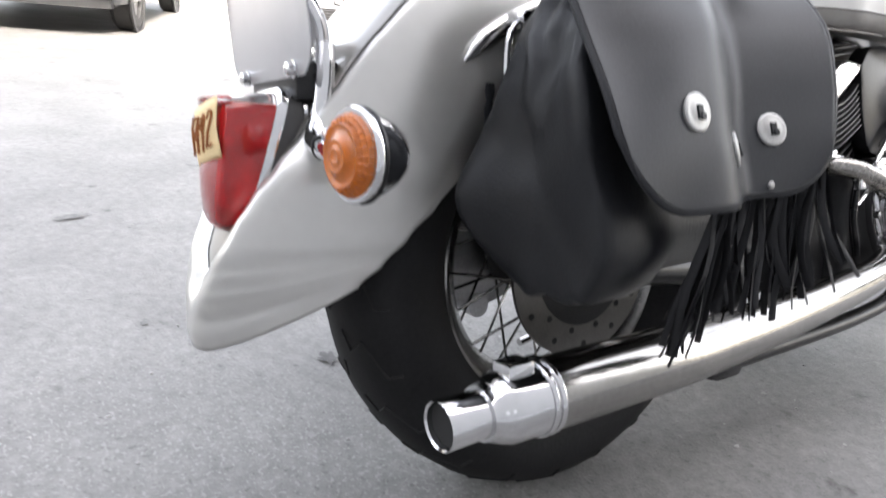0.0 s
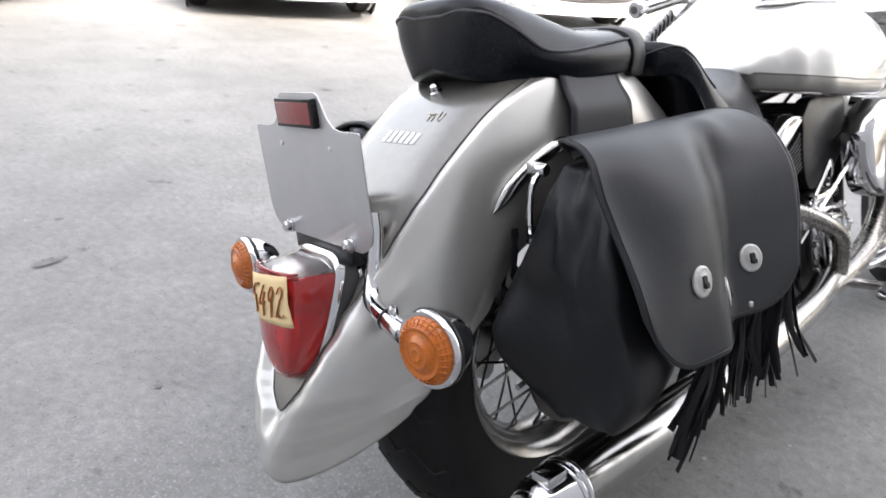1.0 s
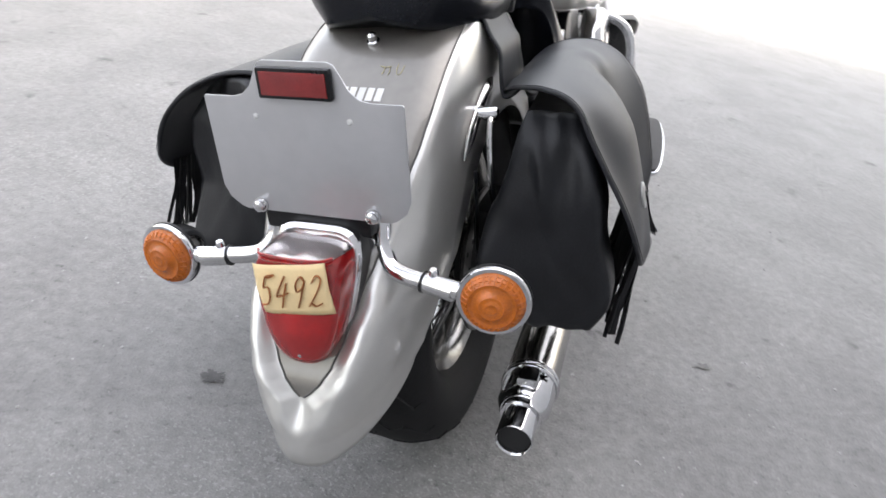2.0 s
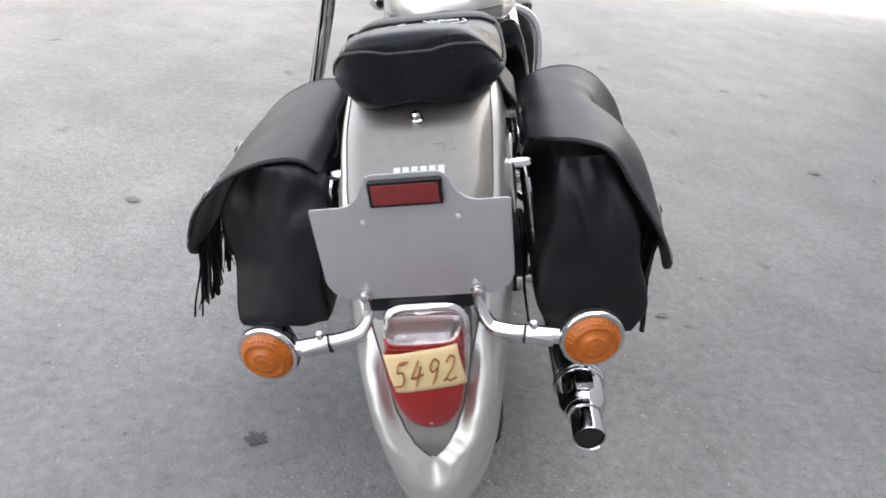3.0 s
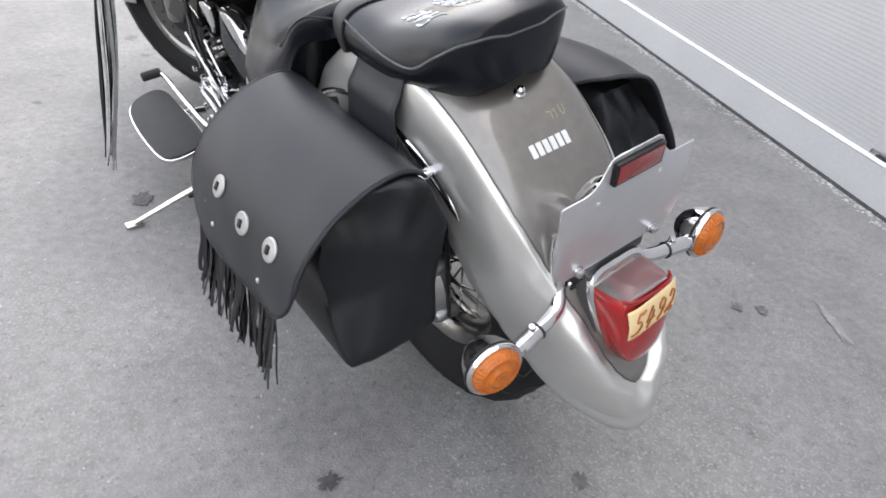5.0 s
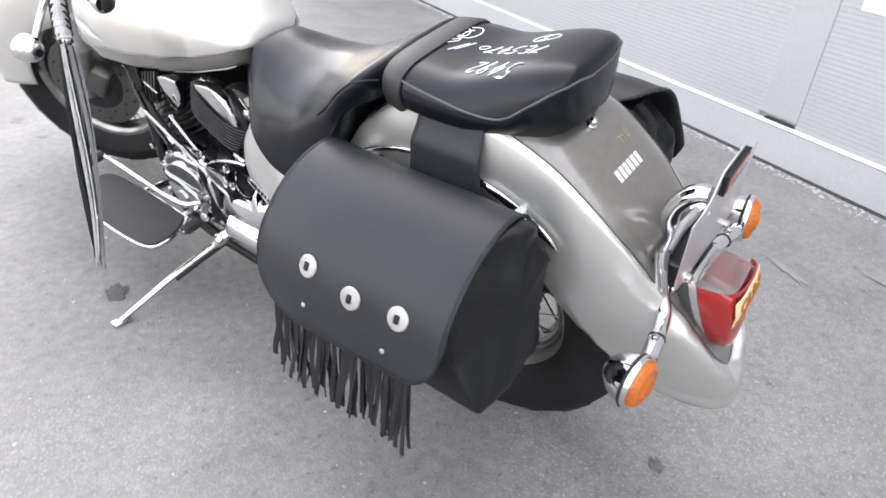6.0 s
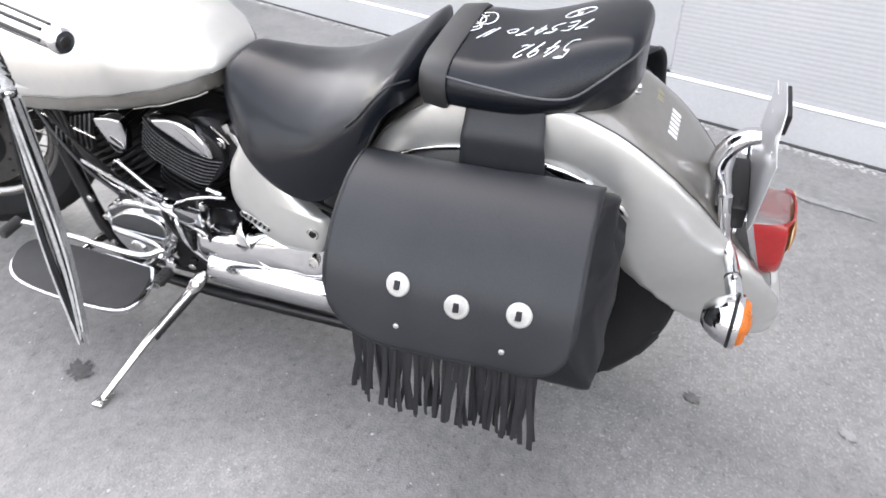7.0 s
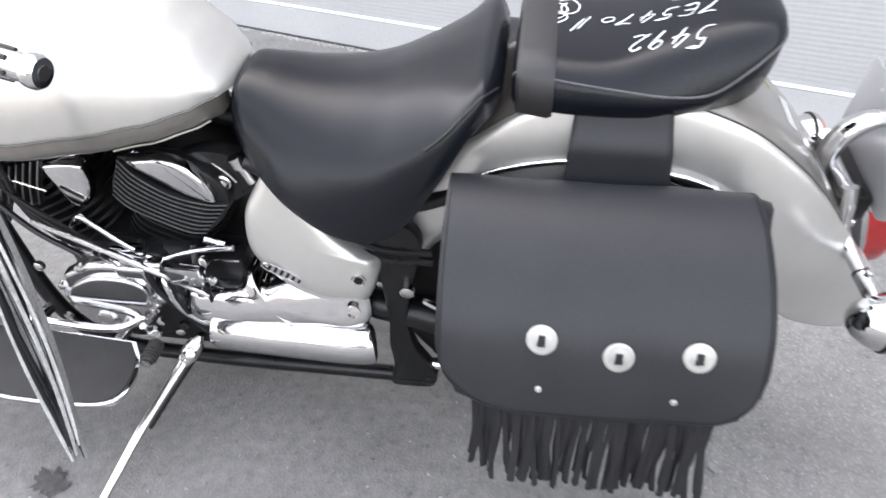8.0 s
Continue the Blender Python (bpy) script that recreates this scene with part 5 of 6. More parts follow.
rear_cyl = cylinder((0, 0.70, 0.39), (0, 0.615, 0.56), "rear_cylinder")
front_cyl = cylinder((0, 0.85, 0.40), (0, 0.93, 0.57), "front_cylinder")
for sgn in (-1, 1):
    panel("rocker_cover", smooth_outline([(0.680, 0.604), (0.62, 0.610), (0.585, 0.592), (0.563, 0.562), (0.560, 0.530), (0.603, 0.545), (0.642, 0.572), (0.672, 0.593)]), sgn * 0.088, 0.028, CHROME, "chrome leaf-shaped rocker cover", 0.009, rear_cyl)
    panel("head_side", smooth_outline([(0.70, 0.600), (0.62, 0.600), (0.56, 0.570), (0.543, 0.52), (0.598, 0.455), (0.66, 0.475), (0.735, 0.520)]), sgn * 0.070, 0.030, ENGINE_BLACK, "black cylinder head", 0.006, rear_cyl)
    for k in range(8):
        t = k / 7
        L, M, R = (0.695 + 0.035 * t, 0.592 - 0.071 * t), (0.628 + 0.031 * t, 0.540 - 0.060 * t), (0.546 + 0.054 * t, 0.519 - 0.065 * t)
        arc = spline([(sgn * 0.098, L[0] + 0.004, L[1] + 0.004), (sgn * 0.106, L[0] * 0.7 + M[0] * 0.3, L[1] * 0.62 + M[1] * 0.38), (sgn * 0.108, M[0], M[1]), (sgn * 0.106, R[0] * 0.62 + M[0] * 0.38, R[1] * 0.72 + M[1] * 0.28), (sgn * 0.098, R[0], R[1])], 20)
        part("cooling_fin", sweep(arc, 0.0040, 6, 1.6, Vector((1, 0, 0))), ENGINE_BLACK, rear_cyl)
        part("fin_edge", sweep([v + Vector((sgn * 0.0062, 0, 0.0006)) for v in arc], 0.0009, 5), FIN_EDGE, rear_cyl, "worn fin edge")
    part("ignition_cover", slab(smooth_outline([(0.612, 0.596), (0.569, 0.608), (0.52, 0.600), (0.484, 0.582), (0.480, 0.56), (0.519, 0.527), (0.552, 0.508), (0.566, 0.53)]), sgn * 0.03, basis((sgn * 0.055, 0, 0), (0, 1, 0), (0, 0, 1)), 0.006), BLACK, rear_cyl, "glossy black ignition cover")
    part("head_bolt", lathe([(0, 0.0125), (0.004, 0.0125), (0.006, 0.010), (0.003, 0.008), (0.008, 0.0065), (0.009, 0.003)], 20, (sgn * 0.086, 0.548, 0.553), (sgn, 0, 0.1)), CHROME_WORN, rear_cyl)
    part("head_rib", sweep([(sgn * 0.088, 0.556, 0.590), (sgn * 0.089, 0.535, 0.571), (sgn * 0.088, 0.527, 0.556)], 0.0025, 6), CHROME_WORN, rear_cyl)
    part("cable_end", lathe([(0, 0.008), (0.03, 0.008), (0.032, 0.012), (0.05, 0.012)], 12, (sgn * 0.09, 0.50, 0.560), (0, 0.35, 1)), CHROME_WORN, rear_cyl)
    part("drain_fitting", lathe([(0, 0.007), (0.02, 0.007), (0.022, 0.010), (0.034, 0.010)], 10, (sgn * 0.112, 0.60, 0.450), (0, -1, -0.35)), CHROME, rear_cyl)
    panel("front_rocker_cover", smooth_outline([(0.834, 0.580), (0.79, 0.586), (0.764, 0.582), (0.762, 0.55), (0.772, 0.52), (0.788, 0.499), (0.811, 0.503), (0.826, 0.545)]), sgn * 0.085, 0.026, CHROME, "chrome front rocker cover", 0.009, front_cyl)
    for k in range(8):
        t = k / 7
        a, c = Vector((sgn * 0.106, 0.825 + 0.014 * k, 0.592 - 0.004 * k)), Vector((sgn * 0.106, 0.868 + 0.014 * k, 0.500 - 0.001 * k))
        part("cooling_fin", sweep([a, a.lerp(c, 0.5) + Vector((sgn * 0.004, 0, 0)), c], 0.0042, 6, 1.5, Vector((1, 0, 0))), ENGINE_BLACK, front_cyl)
        part("fin_edge", sweep([q + Vector((sgn * 0.0064, 0, 0)) for q in (a, a.lerp(c, 0.5) + Vector((sgn * 0.004, 0, 0)), c)], 0.0015, 5), ALU, front_cyl, "bright fin edge")
    part("fin_rail", sweep([(sgn * 0.116, 0.955, 0.575), (sgn * 0.117, 0.835, 0.535)], 0.0022, 6), CHROME_WORN, front_cyl)
# generator and clutch covers, left and right
for sgn in (-1, 1):
    cov = panel("engine_cover", smooth_outline([(0.865, 0.372), (0.80, 0.405), (0.736, 0.405), (0.694, 0.378), (0.698, 0.33), (0.72, 0.285), (0.765, 0.240), (0.849, 0.233), (0.885, 0.285), (0.885, 0.335)]), sgn * 0.120, 0.034, CHROME, "polished engine cover", 0.012)
    panel("cover_face", smooth_outline([(0.850, 0.356), (0.80, 0.382), (0.742, 0.384), (0.712, 0.365), (0.716, 0.33), (0.735, 0.292), (0.770, 0.258), (0.842, 0.251), (0.868, 0.29), (0.868, 0.33)]), sgn * 0.150, 0.014, CHROME, "raised polished face", 0.006, cov)
    part("timing_plug", lathe([(0, 0.022), (0.003, 0.022), (0.005, 0.018), (0.002, 0.014), (0.003, 0.004)], 24, (sgn * 0.164, 0.815, 0.272), (sgn, 0, 0)), CHROME_WORN, cov)
    for k in range(7):
        a = 2 * math.pi * k / 7 + 0.3
        part("cover_screw", lathe([(0, 0.008), (0.010, 0.008), (0.012, 0.005)], 10, (sgn * 0.148, 0.788 + 0.092 * math.cos(a), 0.322 + 0.080 * math.sin(a)), (sgn, 0, 0)), CHROME_WORN, cov)
    # plate coloured black to stand for the shadow between the chrome parts
    panel("engine_side_plate", smooth_outline([(0.832, 0.41), (0.79, 0.438), (0.72, 0.43), (0.66, 0.40), (0.65, 0.33), (0.68, 0.25), (0.74, 0.20), (0.84, 0.195), (0.885, 0.24), (0.882, 0.32)]), sgn * 0.100, 0.032, ENGINE_BLACK, "engine side plate, black for the shadow behind the chrome", 0.008, None)
    part("cover_wing", block((sgn * 0.13 - 0.012, 0.70, 0.415), (sgn * 0.13 + 0.012, 0.83, 0.435), 0.006), CHROME, cov)
    part("oil_line", sweep(spline([(sgn * 0.12, 0.83, 0.455), (sgn * 0.128, 0.808, 0.480), (sgn * 0.13, 0.790, 0.496), (sgn * 0.132, 0.772, 0.482), (sgn * 0.133, 0.735, 0.445), (sgn * 0.133, 0.70, 0.418), (sgn * 0.132, 0.678, 0.413), (sgn * 0.130, 0.64, 0.428), (sgn * 0.128, 0.60, 0.440), (sgn * 0.125, 0.548, 0.447)], 50), 0.0050, 10), CHROME, cov)
    part("rod", sweep([(sgn * 0.152, 0.86, 0.50), (sgn * 0.156, 0.74, 0.44), (sgn * 0.158, 0.60, 0.36)], 0.0045, 8), CHROME_WORN, cov)
    part("bracket", block((sgn * 0.142 - 0.012, 0.672, 0.393), (sgn * 0.142 + 0.012, 0.706, 0.420), 0.008, 3), CHROME, cov)
    part("bracket", block((sgn * 0.155 - 0.008, 0.60, 0.385), (sgn * 0.155 + 0.008, 0.66, 0.425), 0.006), CHROME, cov)
    part("bracket", block((sgn * 0.15 - 0.01, 0.70, 0.385), (sgn * 0.15 + 0.01, 0.755, 0.412), 0.007, 3), CHROME, cov)
    part("hose", sweep(spline([(sgn * 0.12, 0.62, 0.44), (sgn * 0.15, 0.61, 0.40), (sgn * 0.155, 0.60, 0.34), (sgn * 0.15, 0.63, 0.29), (sgn * 0.14, 0.66, 0.26)], 24), 0.0055, 8), BLACK, cov)
rnd = random.Random(7)
for k in range(26):
    y, z = rnd.uniform(0.57, 0.92), rnd.uniform(0.22, 0.46)
    part("fastener", lathe([(0, 0.009), (0.008, 0.009), (0.010, 0.006)], 8, (-0.137 - rnd.uniform(0, 0.012), y, z), (-1, rnd.uniform(-0.3, 0.3), rnd.uniform(-0.3, 0.3))), CHROME_WORN if k % 3 else BLACK, engine)
part("wiring_loom", merged(*[sweep(spline([(-0.118, 0.95 - 0.02 * k, 0.60), (-0.128, 0.88, 0.52 - 0.012 * k), (-0.145, 0.78, 0.455 - 0.01 * k), (-0.15, 0.68, 0.40), (-0.145, 0.60, 0.33 + 0.02 * k)], 30), 0.0042, 6) for k in range(4)]), BLACK, engine)
for k, (y, z) in enumerate(((0.690, 0.36), (0.668, 0.33), (0.652, 0.30))):
    part("coolant_hose", sweep(spline([(-0.11, y + 0.03, z + 0.07), (-0.150, y + 0.01, z + 0.045), (-0.158, y, z), (-0.156, y - 0.028, z - 0.045), (-0.145, y - 0.05, z - 0.065)], 26), 0.0062, 10), (BLACK, CHROME, BLACK)[k], engine)
pod = part("sender_pod", lathe([(0, 0.026), (0.018, 0.026), (0.024, 0.021), (0.026, 0.012)], 20, (-0.128, 0.676, 0.345), (-1, 0, 0.25)), BLACK, engine, "black sender housing")
part("pod_ring", lathe([(0, 0.0265), (0.003, 0.0285), (0.006, 0.0265)], 24, (-0.130, 0.676, 0.3455), (-1, 0, 0.25)), CHROME, pod)
for y, z, dy, dz in ((0.83, 0.435, -0.05, 0.0), (0.80, 0.425, -0.07, -0.018), (0.775, 0.44, -0.03, -0.03), (0.745, 0.43, -0.05, -0.022)):
    part("linkage_rod", sweep([(-0.137, y, z), (-0.146, y + dy * 0.5, z + dz * 0.5), (-0.15, y + dy, z + dz)], 0.0048, 8), CHROME, engine)
part("down_cable", sweep(spline([(-0.04, 1.06, 0.66), (-0.09, 1.0, 0.56), (-0.13, 0.90, 0.47), (-0.155, 0.80, 0.43)], 24), 0.005, 8), BLACK, bike)

# exhaust headers on the right
part("exhaust_header", merged(sweep(spline([(0.09, 0.575, 0.43), (0.125, 0.58, 0.428), (0.155, 0.61, 0.418), (0.178, 0.68, 0.385), (0.186, 0.74, 0.34), (0.182, 0.76, 0.26), (0.178, 0.70, 0.235)], 40), 0.0175, 14),
                              sweep(spline([(0.10, 1.02, 0.50), (0.15, 1.06, 0.45), (0.172, 1.03, 0.36), (0.175, 0.95, 0.28), (0.178, 0.80, 0.245), (0.18, 0.66, 0.236)], 40), 0.027, 16)), HEADER, bike, "heat-dulled exhaust headers")
part("intake_cover", slab(smooth_outline([(0.66, 0.60), (0.70, 0.635), (0.80, 0.635), (0.87, 0.62), (0.885, 0.52), (0.84, 0.455), (0.74, 0.44), (0.69, 0.50)]), 0.03, basis((0.088, 0, 0), (0, 1, 0), (0, 0, 1)), 0.006), BLACK, bike, "black intake cover between the cylinders")
air = part("air_cleaner", domed(smooth_outline([(0.835, 0.55), (0.87, 0.59), (0.95, 0.612), (1.03, 0.605), (1.08, 0.56), (1.085, 0.47), (1.03, 0.405), (0.94, 0.395), (0.865, 0.44)]), 0.135, ((1.0, 0.0), (1.0, 0.03), (0.975, 0.045), (0.92, 0.052), (0.8, 0.056), (0.5, 0.059), (0.05, 0.06)), 0.1, 0.5), CHROME, bike, "chrome air cleaner cover", angle=50)
part("cover_screw", lathe([(0, 0.011), (0.003, 0.011), (0.005, 0.007)], 16, (0.195, 0.965, 0.50), (1, 0, 0)), CHROME_WORN, air)

# ---- side stand, boards, levers, engine guard ----
stand = part("side_stand", merged(sweep(spline([(-0.160, 0.664, 0.224), (-0.185, 0.675, 0.212), (-0.30, 0.718, 0.168), (-0.39, 0.744, 0.134), (-0.448, 0.759, 0.1135)], 24), lambda u: 0.0118 - 0.0045 * u, 12, 0.8),
                                  sweep(spline([(-0.155, 0.655, 0.238), (-0.168, 0.663, 0.226), (-0.190, 0.677, 0.209), (-0.208, 0.684, 0.2)], 14), lambda u: 0.004 + 0.014 * math.sin(math.pi * min(1, 0.08 + u * 0.9)), 12, 0.8),
                                  lathe([(0, 0.012), (0.012, 0.012), (0.015, 0.008)], 12, (-0.185, 0.666, 0.222), (-0.6, -0.2, 0.7))), CHROME_WORN, bike, "chrome side stand")
part("stand_spring", sweep(spline([(-0.175, 0.664, 0.206), (-0.24, 0.689, 0.182), (-0.305, 0.714, 0.157)], 20), lambda u: 0.0062 + 0.0010 * math.sin(u * 180), 8), BLACK, stand)
part("stand_foot", block((-0.022, -0.013, -0.004), (0.022, 0.013, 0.005), 0.004, 2, basis((-0.449, 0.760, 0.1085), (1, 0.1, -0.235), (0, 1, 0))), CHROME_WORN, stand)
for sgn in (-1, 1):
    z0 = 0.255 if sgn < 0 else 0.252
    ol = smooth_outline([(0.205, 0.742), (0.245, 0.716), (0.30, 0.712), (0.328, 0.735), (0.338, 0.80), (0.338, 0.92), (0.325, 1.02), (0.29, 1.07), (0.235, 1.085), (0.207, 1.05), (0.20, 0.90)], 48)
    if sgn > 0:
        ol = smooth_outline([(0.283, 0.668), (0.300, 0.655), (0.345, 0.658), (0.366, 0.685), (0.373, 0.79), (0.371, 0.94), (0.357, 1.07), (0.335, 1.108), (0.285, 1.105), (0.256, 1.085), (0.252, 1.04), (0.262, 0.88)], 48)
    m = basis((0, 0, z0), (sgn, 0, -0.03), (0, 1, 0.02))
    flip = 1 if sgn > 0 else -1
    board = part("foot_board", slab(ol, 0.010 * flip, m, 0.003), CHROME, bike, "chrome-edged foot board")
    c = (0.27, 0.90) if sgn < 0 else (0.315, 0.885)
    part("rubber_mat", slab([(c[0] + (a - c[0]) * 0.93, c[1] + (b - c[1]) * 0.965) for a, b in ol], 0.014 * flip, m @ Matrix.Translation((0, 0, 0.001 * flip)), 0.003), SOFT_RUBBER, board, "worn black rubber mat")
    for y in (0.80, 0.98):
        part("board_bracket", sweep([(sgn * 0.11, y, z0 - 0.03), (sgn * (0.21 if sgn < 0 else 0.275), y, z0 - 0.015)], 0.011, 10), CHROME_WORN, board)
shift = part("shift_lever", sweep(spline([(-0.16, 0.74, 0.285), (-0.185, 0.80, 0.275), (-0.19, 0.95, 0.29), (-0.192, 1.08, 0.305), (-0.20, 1.115, 0.31)], 30), 0.0075, 10), CHROME, bike, "chrome heel and toe shift lever")
part("toe_rubber", lathe([(0, 0.013), (0.05, 0.013), (0.053, 0.010)], 16, (-0.195, 1.115, 0.312), (-1, 0, 0)), SOFT_RUBBER, shift)
part("heel_joint", merged(lathe([(-0.013, 0.004), (-0.009, 0.011), (0, 0.0135), (0.009, 0.011), (0.013, 0.004)], 18, (-0.166, 0.734, 0.250), (0, 0.3, 1)), sweep([(-0.167, 0.734, 0.252), (-0.17, 0.735, 0.262), (-0.18, 0.738, 0.285)], 0.006, 8)), CHROME, shift, "chrome lever joint")
part("peg_cap", lathe([(0, 0.0085), (0.004, 0.0085)], 12, (-0.246, 0.705, 0.270), (-1, 0, 0)), CHROME, shift)
part("heel_rubber", lathe([(0, 0.011)] + [q for k in range(6) for q in ((0.003 + 0.006 * k, 0.011), (0.0032 + 0.006 * k, 0.0135), (0.0065 + 0.006 * k, 0.0135), (0.0067 + 0.006 * k, 0.011))] + [(0.042, 0.010)], 14, (-0.202, 0.704, 0.272), (-1, 0, 0)), SOFT_RUBBER, shift, "ribbed rubber heel peg")
pedal = part("brake_pedal", sweep(spline([(0.15, 0.86, 0.24), (0.19, 0.95, 0.23), (0.222, 1.03, 0.265), (0.25, 1.055, 0.325)], 24), 0.008, 10), CHROME, bike, "chrome brake pedal")
part("pedal_rubber", merged(block((0.234, 1.025, 0.318), (0.307, 1.10, 0.334), 0.004), *[block((0.237, 1.032 + 0.014 * k, 0.332), (0.304, 1.039 + 0.014 * k, 0.338), 0.001, 1) for k in range(5)]), SOFT_RUBBER, pedal, "ribbed rubber pedal pad")
part("engine_guard", sweep(spline([(0.06, 1.07, 0.595), (0.13, 1.085, 0.585), (0.195, 1.09, 0.566), (0.237, 1.09, 0.528), (0.250, 1.09, 0.455), (0.240, 1.08, 0.35), (0.215, 1.05, 0.26), (0.12, 0.98, 0.19)], 50), 0.0135, 12), CHROME, bike, "chrome engine guard hoop")

# ---- fork, front wheel, mudguard and bars, turned to the left ----
STEER = radians(27.2)
FA = Vector((0.075, 1.544, 0.318))
front_wheel = wheel("front_wheel", FA, 0.318, 0.064, 0.208, Matrix.Rotation(STEER, 4, 'Z'), True)
disc(-0.062, front_wheel, 0.148)
disc(0.062, front_wheel, 0.148)
ax = Vector((math.cos(STEER), math.sin(STEER), 0))
head = Vector((0.0, 1.14, 0.80))
up_dir = (head - FA).normalized()
for sgn in (-1, 1):
    p0 = FA + ax * (0.098 * sgn)
    leg = part("fork_leg", sweep([p0 - up_dir * 0.02, p0 + up_dir * 0.2, p0 + up_dir * 0.27], lambda u: 0.029 if u < 0.9 else 0.026, 20), ALU, bike, "polished aluminium fork leg")
    part("fork_cover", sweep([p0 + up_dir * 0.26, p0 + up_dir * 0.40, p0 + up_dir * 0.62], lambda u: 0.034, 20), SILVER, leg, "silver fork cover tube")
    part("front_caliper", block((-0.02, -0.045, -0.035), (0.02, 0.045, 0.035), 0.012, 3, basis(p0 + Vector((0, -0.10, 0.05)), ax, up_dir)), STEEL, leg)
part("triple_clamp", merged(block((-0.13, -0.03, -0.02), (0.13, 0.03, 0.02), 0.01, 2, basis(head, ax, up_dir.cross(ax))), block((-0.13, -0.03, -0.02), (0.13, 0.03, 0.02), 0.01, 2, basis(head - up_dir * 0.20, ax, up_dir.cross(ax)))), CHROME_WORN, bike)
fg = []
for i in range(44):
    a = radians(-91 + 143 * i / 43)
    ring = []
    for k in range(21):
        t = -1 + 2 * k / 20
        x = 0.086 * math.copysign(abs(math.sin(t * math.pi / 2)) ** 0.8, t)
        r = 0.350 - 0.16 * (1 - math.cos(t * math.pi / 2)) ** 1.5
        q = Vector((x, -r * math.sin(a), r * math.cos(a)))
        ring.append(FA + Matrix.Rotation(STEER, 3, 'Z') @ q)
    fg.append(ring)
thicken(part("front_mudguard", skin(fg, closed=False), SILVER, bike, "silver front mudguard", angle=60), 0.002, 1.0)


def st(x, y, z):
    """A point of the bars, which turn with the fork."""
    c, s = math.cos(STEER), math.sin(STEER)
    return Vector((x * c - y * s, 1.10 + x * s + y * c, 0.86 + z))


bars = part("handlebar", sweep(spline([st(-0.355, -0.185, 0.004), st(-0.31, -0.11, 0.045), st(-0.24, -0.03, 0.065), st(-0.13, 0.0, 0.06), st(-0.05, 0.0, 0.02), st(0.05, 0.0, 0.02), st(0.13, 0.0, 0.06), st(0.24, -0.03, 0.065), st(0.31, -0.11, 0.045), st(0.355, -0.185, 0.004)], 90), 0.0125, 14), CHROME, bike, "wide pulled-back chrome handlebar")
for sgn in (-1, 1):
    g0, g1 = st(sgn * 0.355, -0.185, 0.004), st(sgn * 0.438, -0.31, -0.024)
    gd = (g1 - g0).normalized()
    grip = part("grip", sweep([g0, g0.lerp(g1, 0.1), g0.lerp(g1, 0.9), g1], lambda u: 0.0165, 20), CHROME, bars, "chrome and rubber grip")
    e1 = gd.cross(Vector((0, 0, 1))).normalized()
    e2 = gd.cross(e1)
    for k in range(6):
        a = 2 * math.pi * k / 6
        o = (e1 * math.cos(a) + e2 * math.sin(a)) * 0.0158
        part("grip_rib", sweep([g0.lerp(g1, 0.08) + o, g0.lerp(g1, 0.86) + o], 0.0034, 6), SOFT_RUBBER, grip)
    part("bar_end", lathe([(0, 0.018), (0.004, 0.020), (0.014, 0.020), (0.018, 0.017), (0.0185, 0.010)], 22, g1 - gd * 0.006, gd), CHROME, grip)
    part("end_plug", lathe([(0, 0.009), (0.0015, 0.009), (0.002, 0.004)], 12, g1 + gd * 0.0120, gd), STEEL, grip)
    sw = part("switch_box", block((-0.022, -0.028, -0.022), (0.022, 0.028, 0.022), 0.010, 3, basis(g0 - gd * 0.03, e1, gd)), CHROME, bars, "chrome switch housing")
    for k in range(3):
        part("switch_button", block((-0.006, -0.005, 0), (0.006, 0.005, 0.009), 0.002, 1, basis(g0 - gd * (0.045 - 0.014 * k) + Vector((0, -0.006, 0.02)), e1, gd)), BLACK, sw)
    perch = part("lever_perch", block((-0.016, -0.02, -0.014), (0.016, 0.02, 0.014), 0.006, 2, basis(g0 - gd * 0.06 + e1 * (0.03 * (1 if e1.y > 0 else -1)), e1, gd)), CHROME, bars)
    if sgn < 0:
        lv = spline([g0 - gd * 0.06 + Vector((0.0, 0.03, -0.005)), Vector((-0.235, 0.80, 0.83)), Vector((-0.272, 0.765, 0.79)), Vector((-0.295, 0.732, 0.758))], 24)
    else:
        lv = spline([g0 - gd * 0.06 + Vector((0.01, 0.03, -0.005)), g0.lerp(g1, 0.3) + Vector((0.02, 0.06, -0.02)), g1 + Vector((0.015, 0.06, -0.03))], 24)
    part("lever", sweep(lv, lambda u: 0.008 - 0.002 * u, 10, 0.7), CHROME, perch, "chrome hand lever")
    part("lever_ball", lathe([(-0.011, 0.003), (-0.008, 0.0075), (0, 0.0105), (0.008, 0.0075), (0.011, 0.003)], 18, lv[-1], (0, 1, 0)), CHROME, perch)
# mirror on the left bar
part("mirror_stem", sweep(spline([g for g in (st(-0.33, -0.13, 0.04), st(-0.36, -0.12, 0.09), st(-0.43, -0.16, 0.13))], 16), 0.006, 10), CHROME, bars)
mc = Vector((-0.40, 0.70, 0.985))
part("mirror", lathe([(-0.02, 0.01), (-0.016, 0.035), (-0.006, 0.052), (0.0, 0.056), (0.004, 0.054)], 32, mc, (-0.25, -1, 0.1)), CHROME, bars, "round chrome mirror")
part("mirror_glass", lathe([(0.0035, 0.052), (0.005, 0.052)], 32, mc, (-0.25, -1, 0.1)), MIRROR, bars)
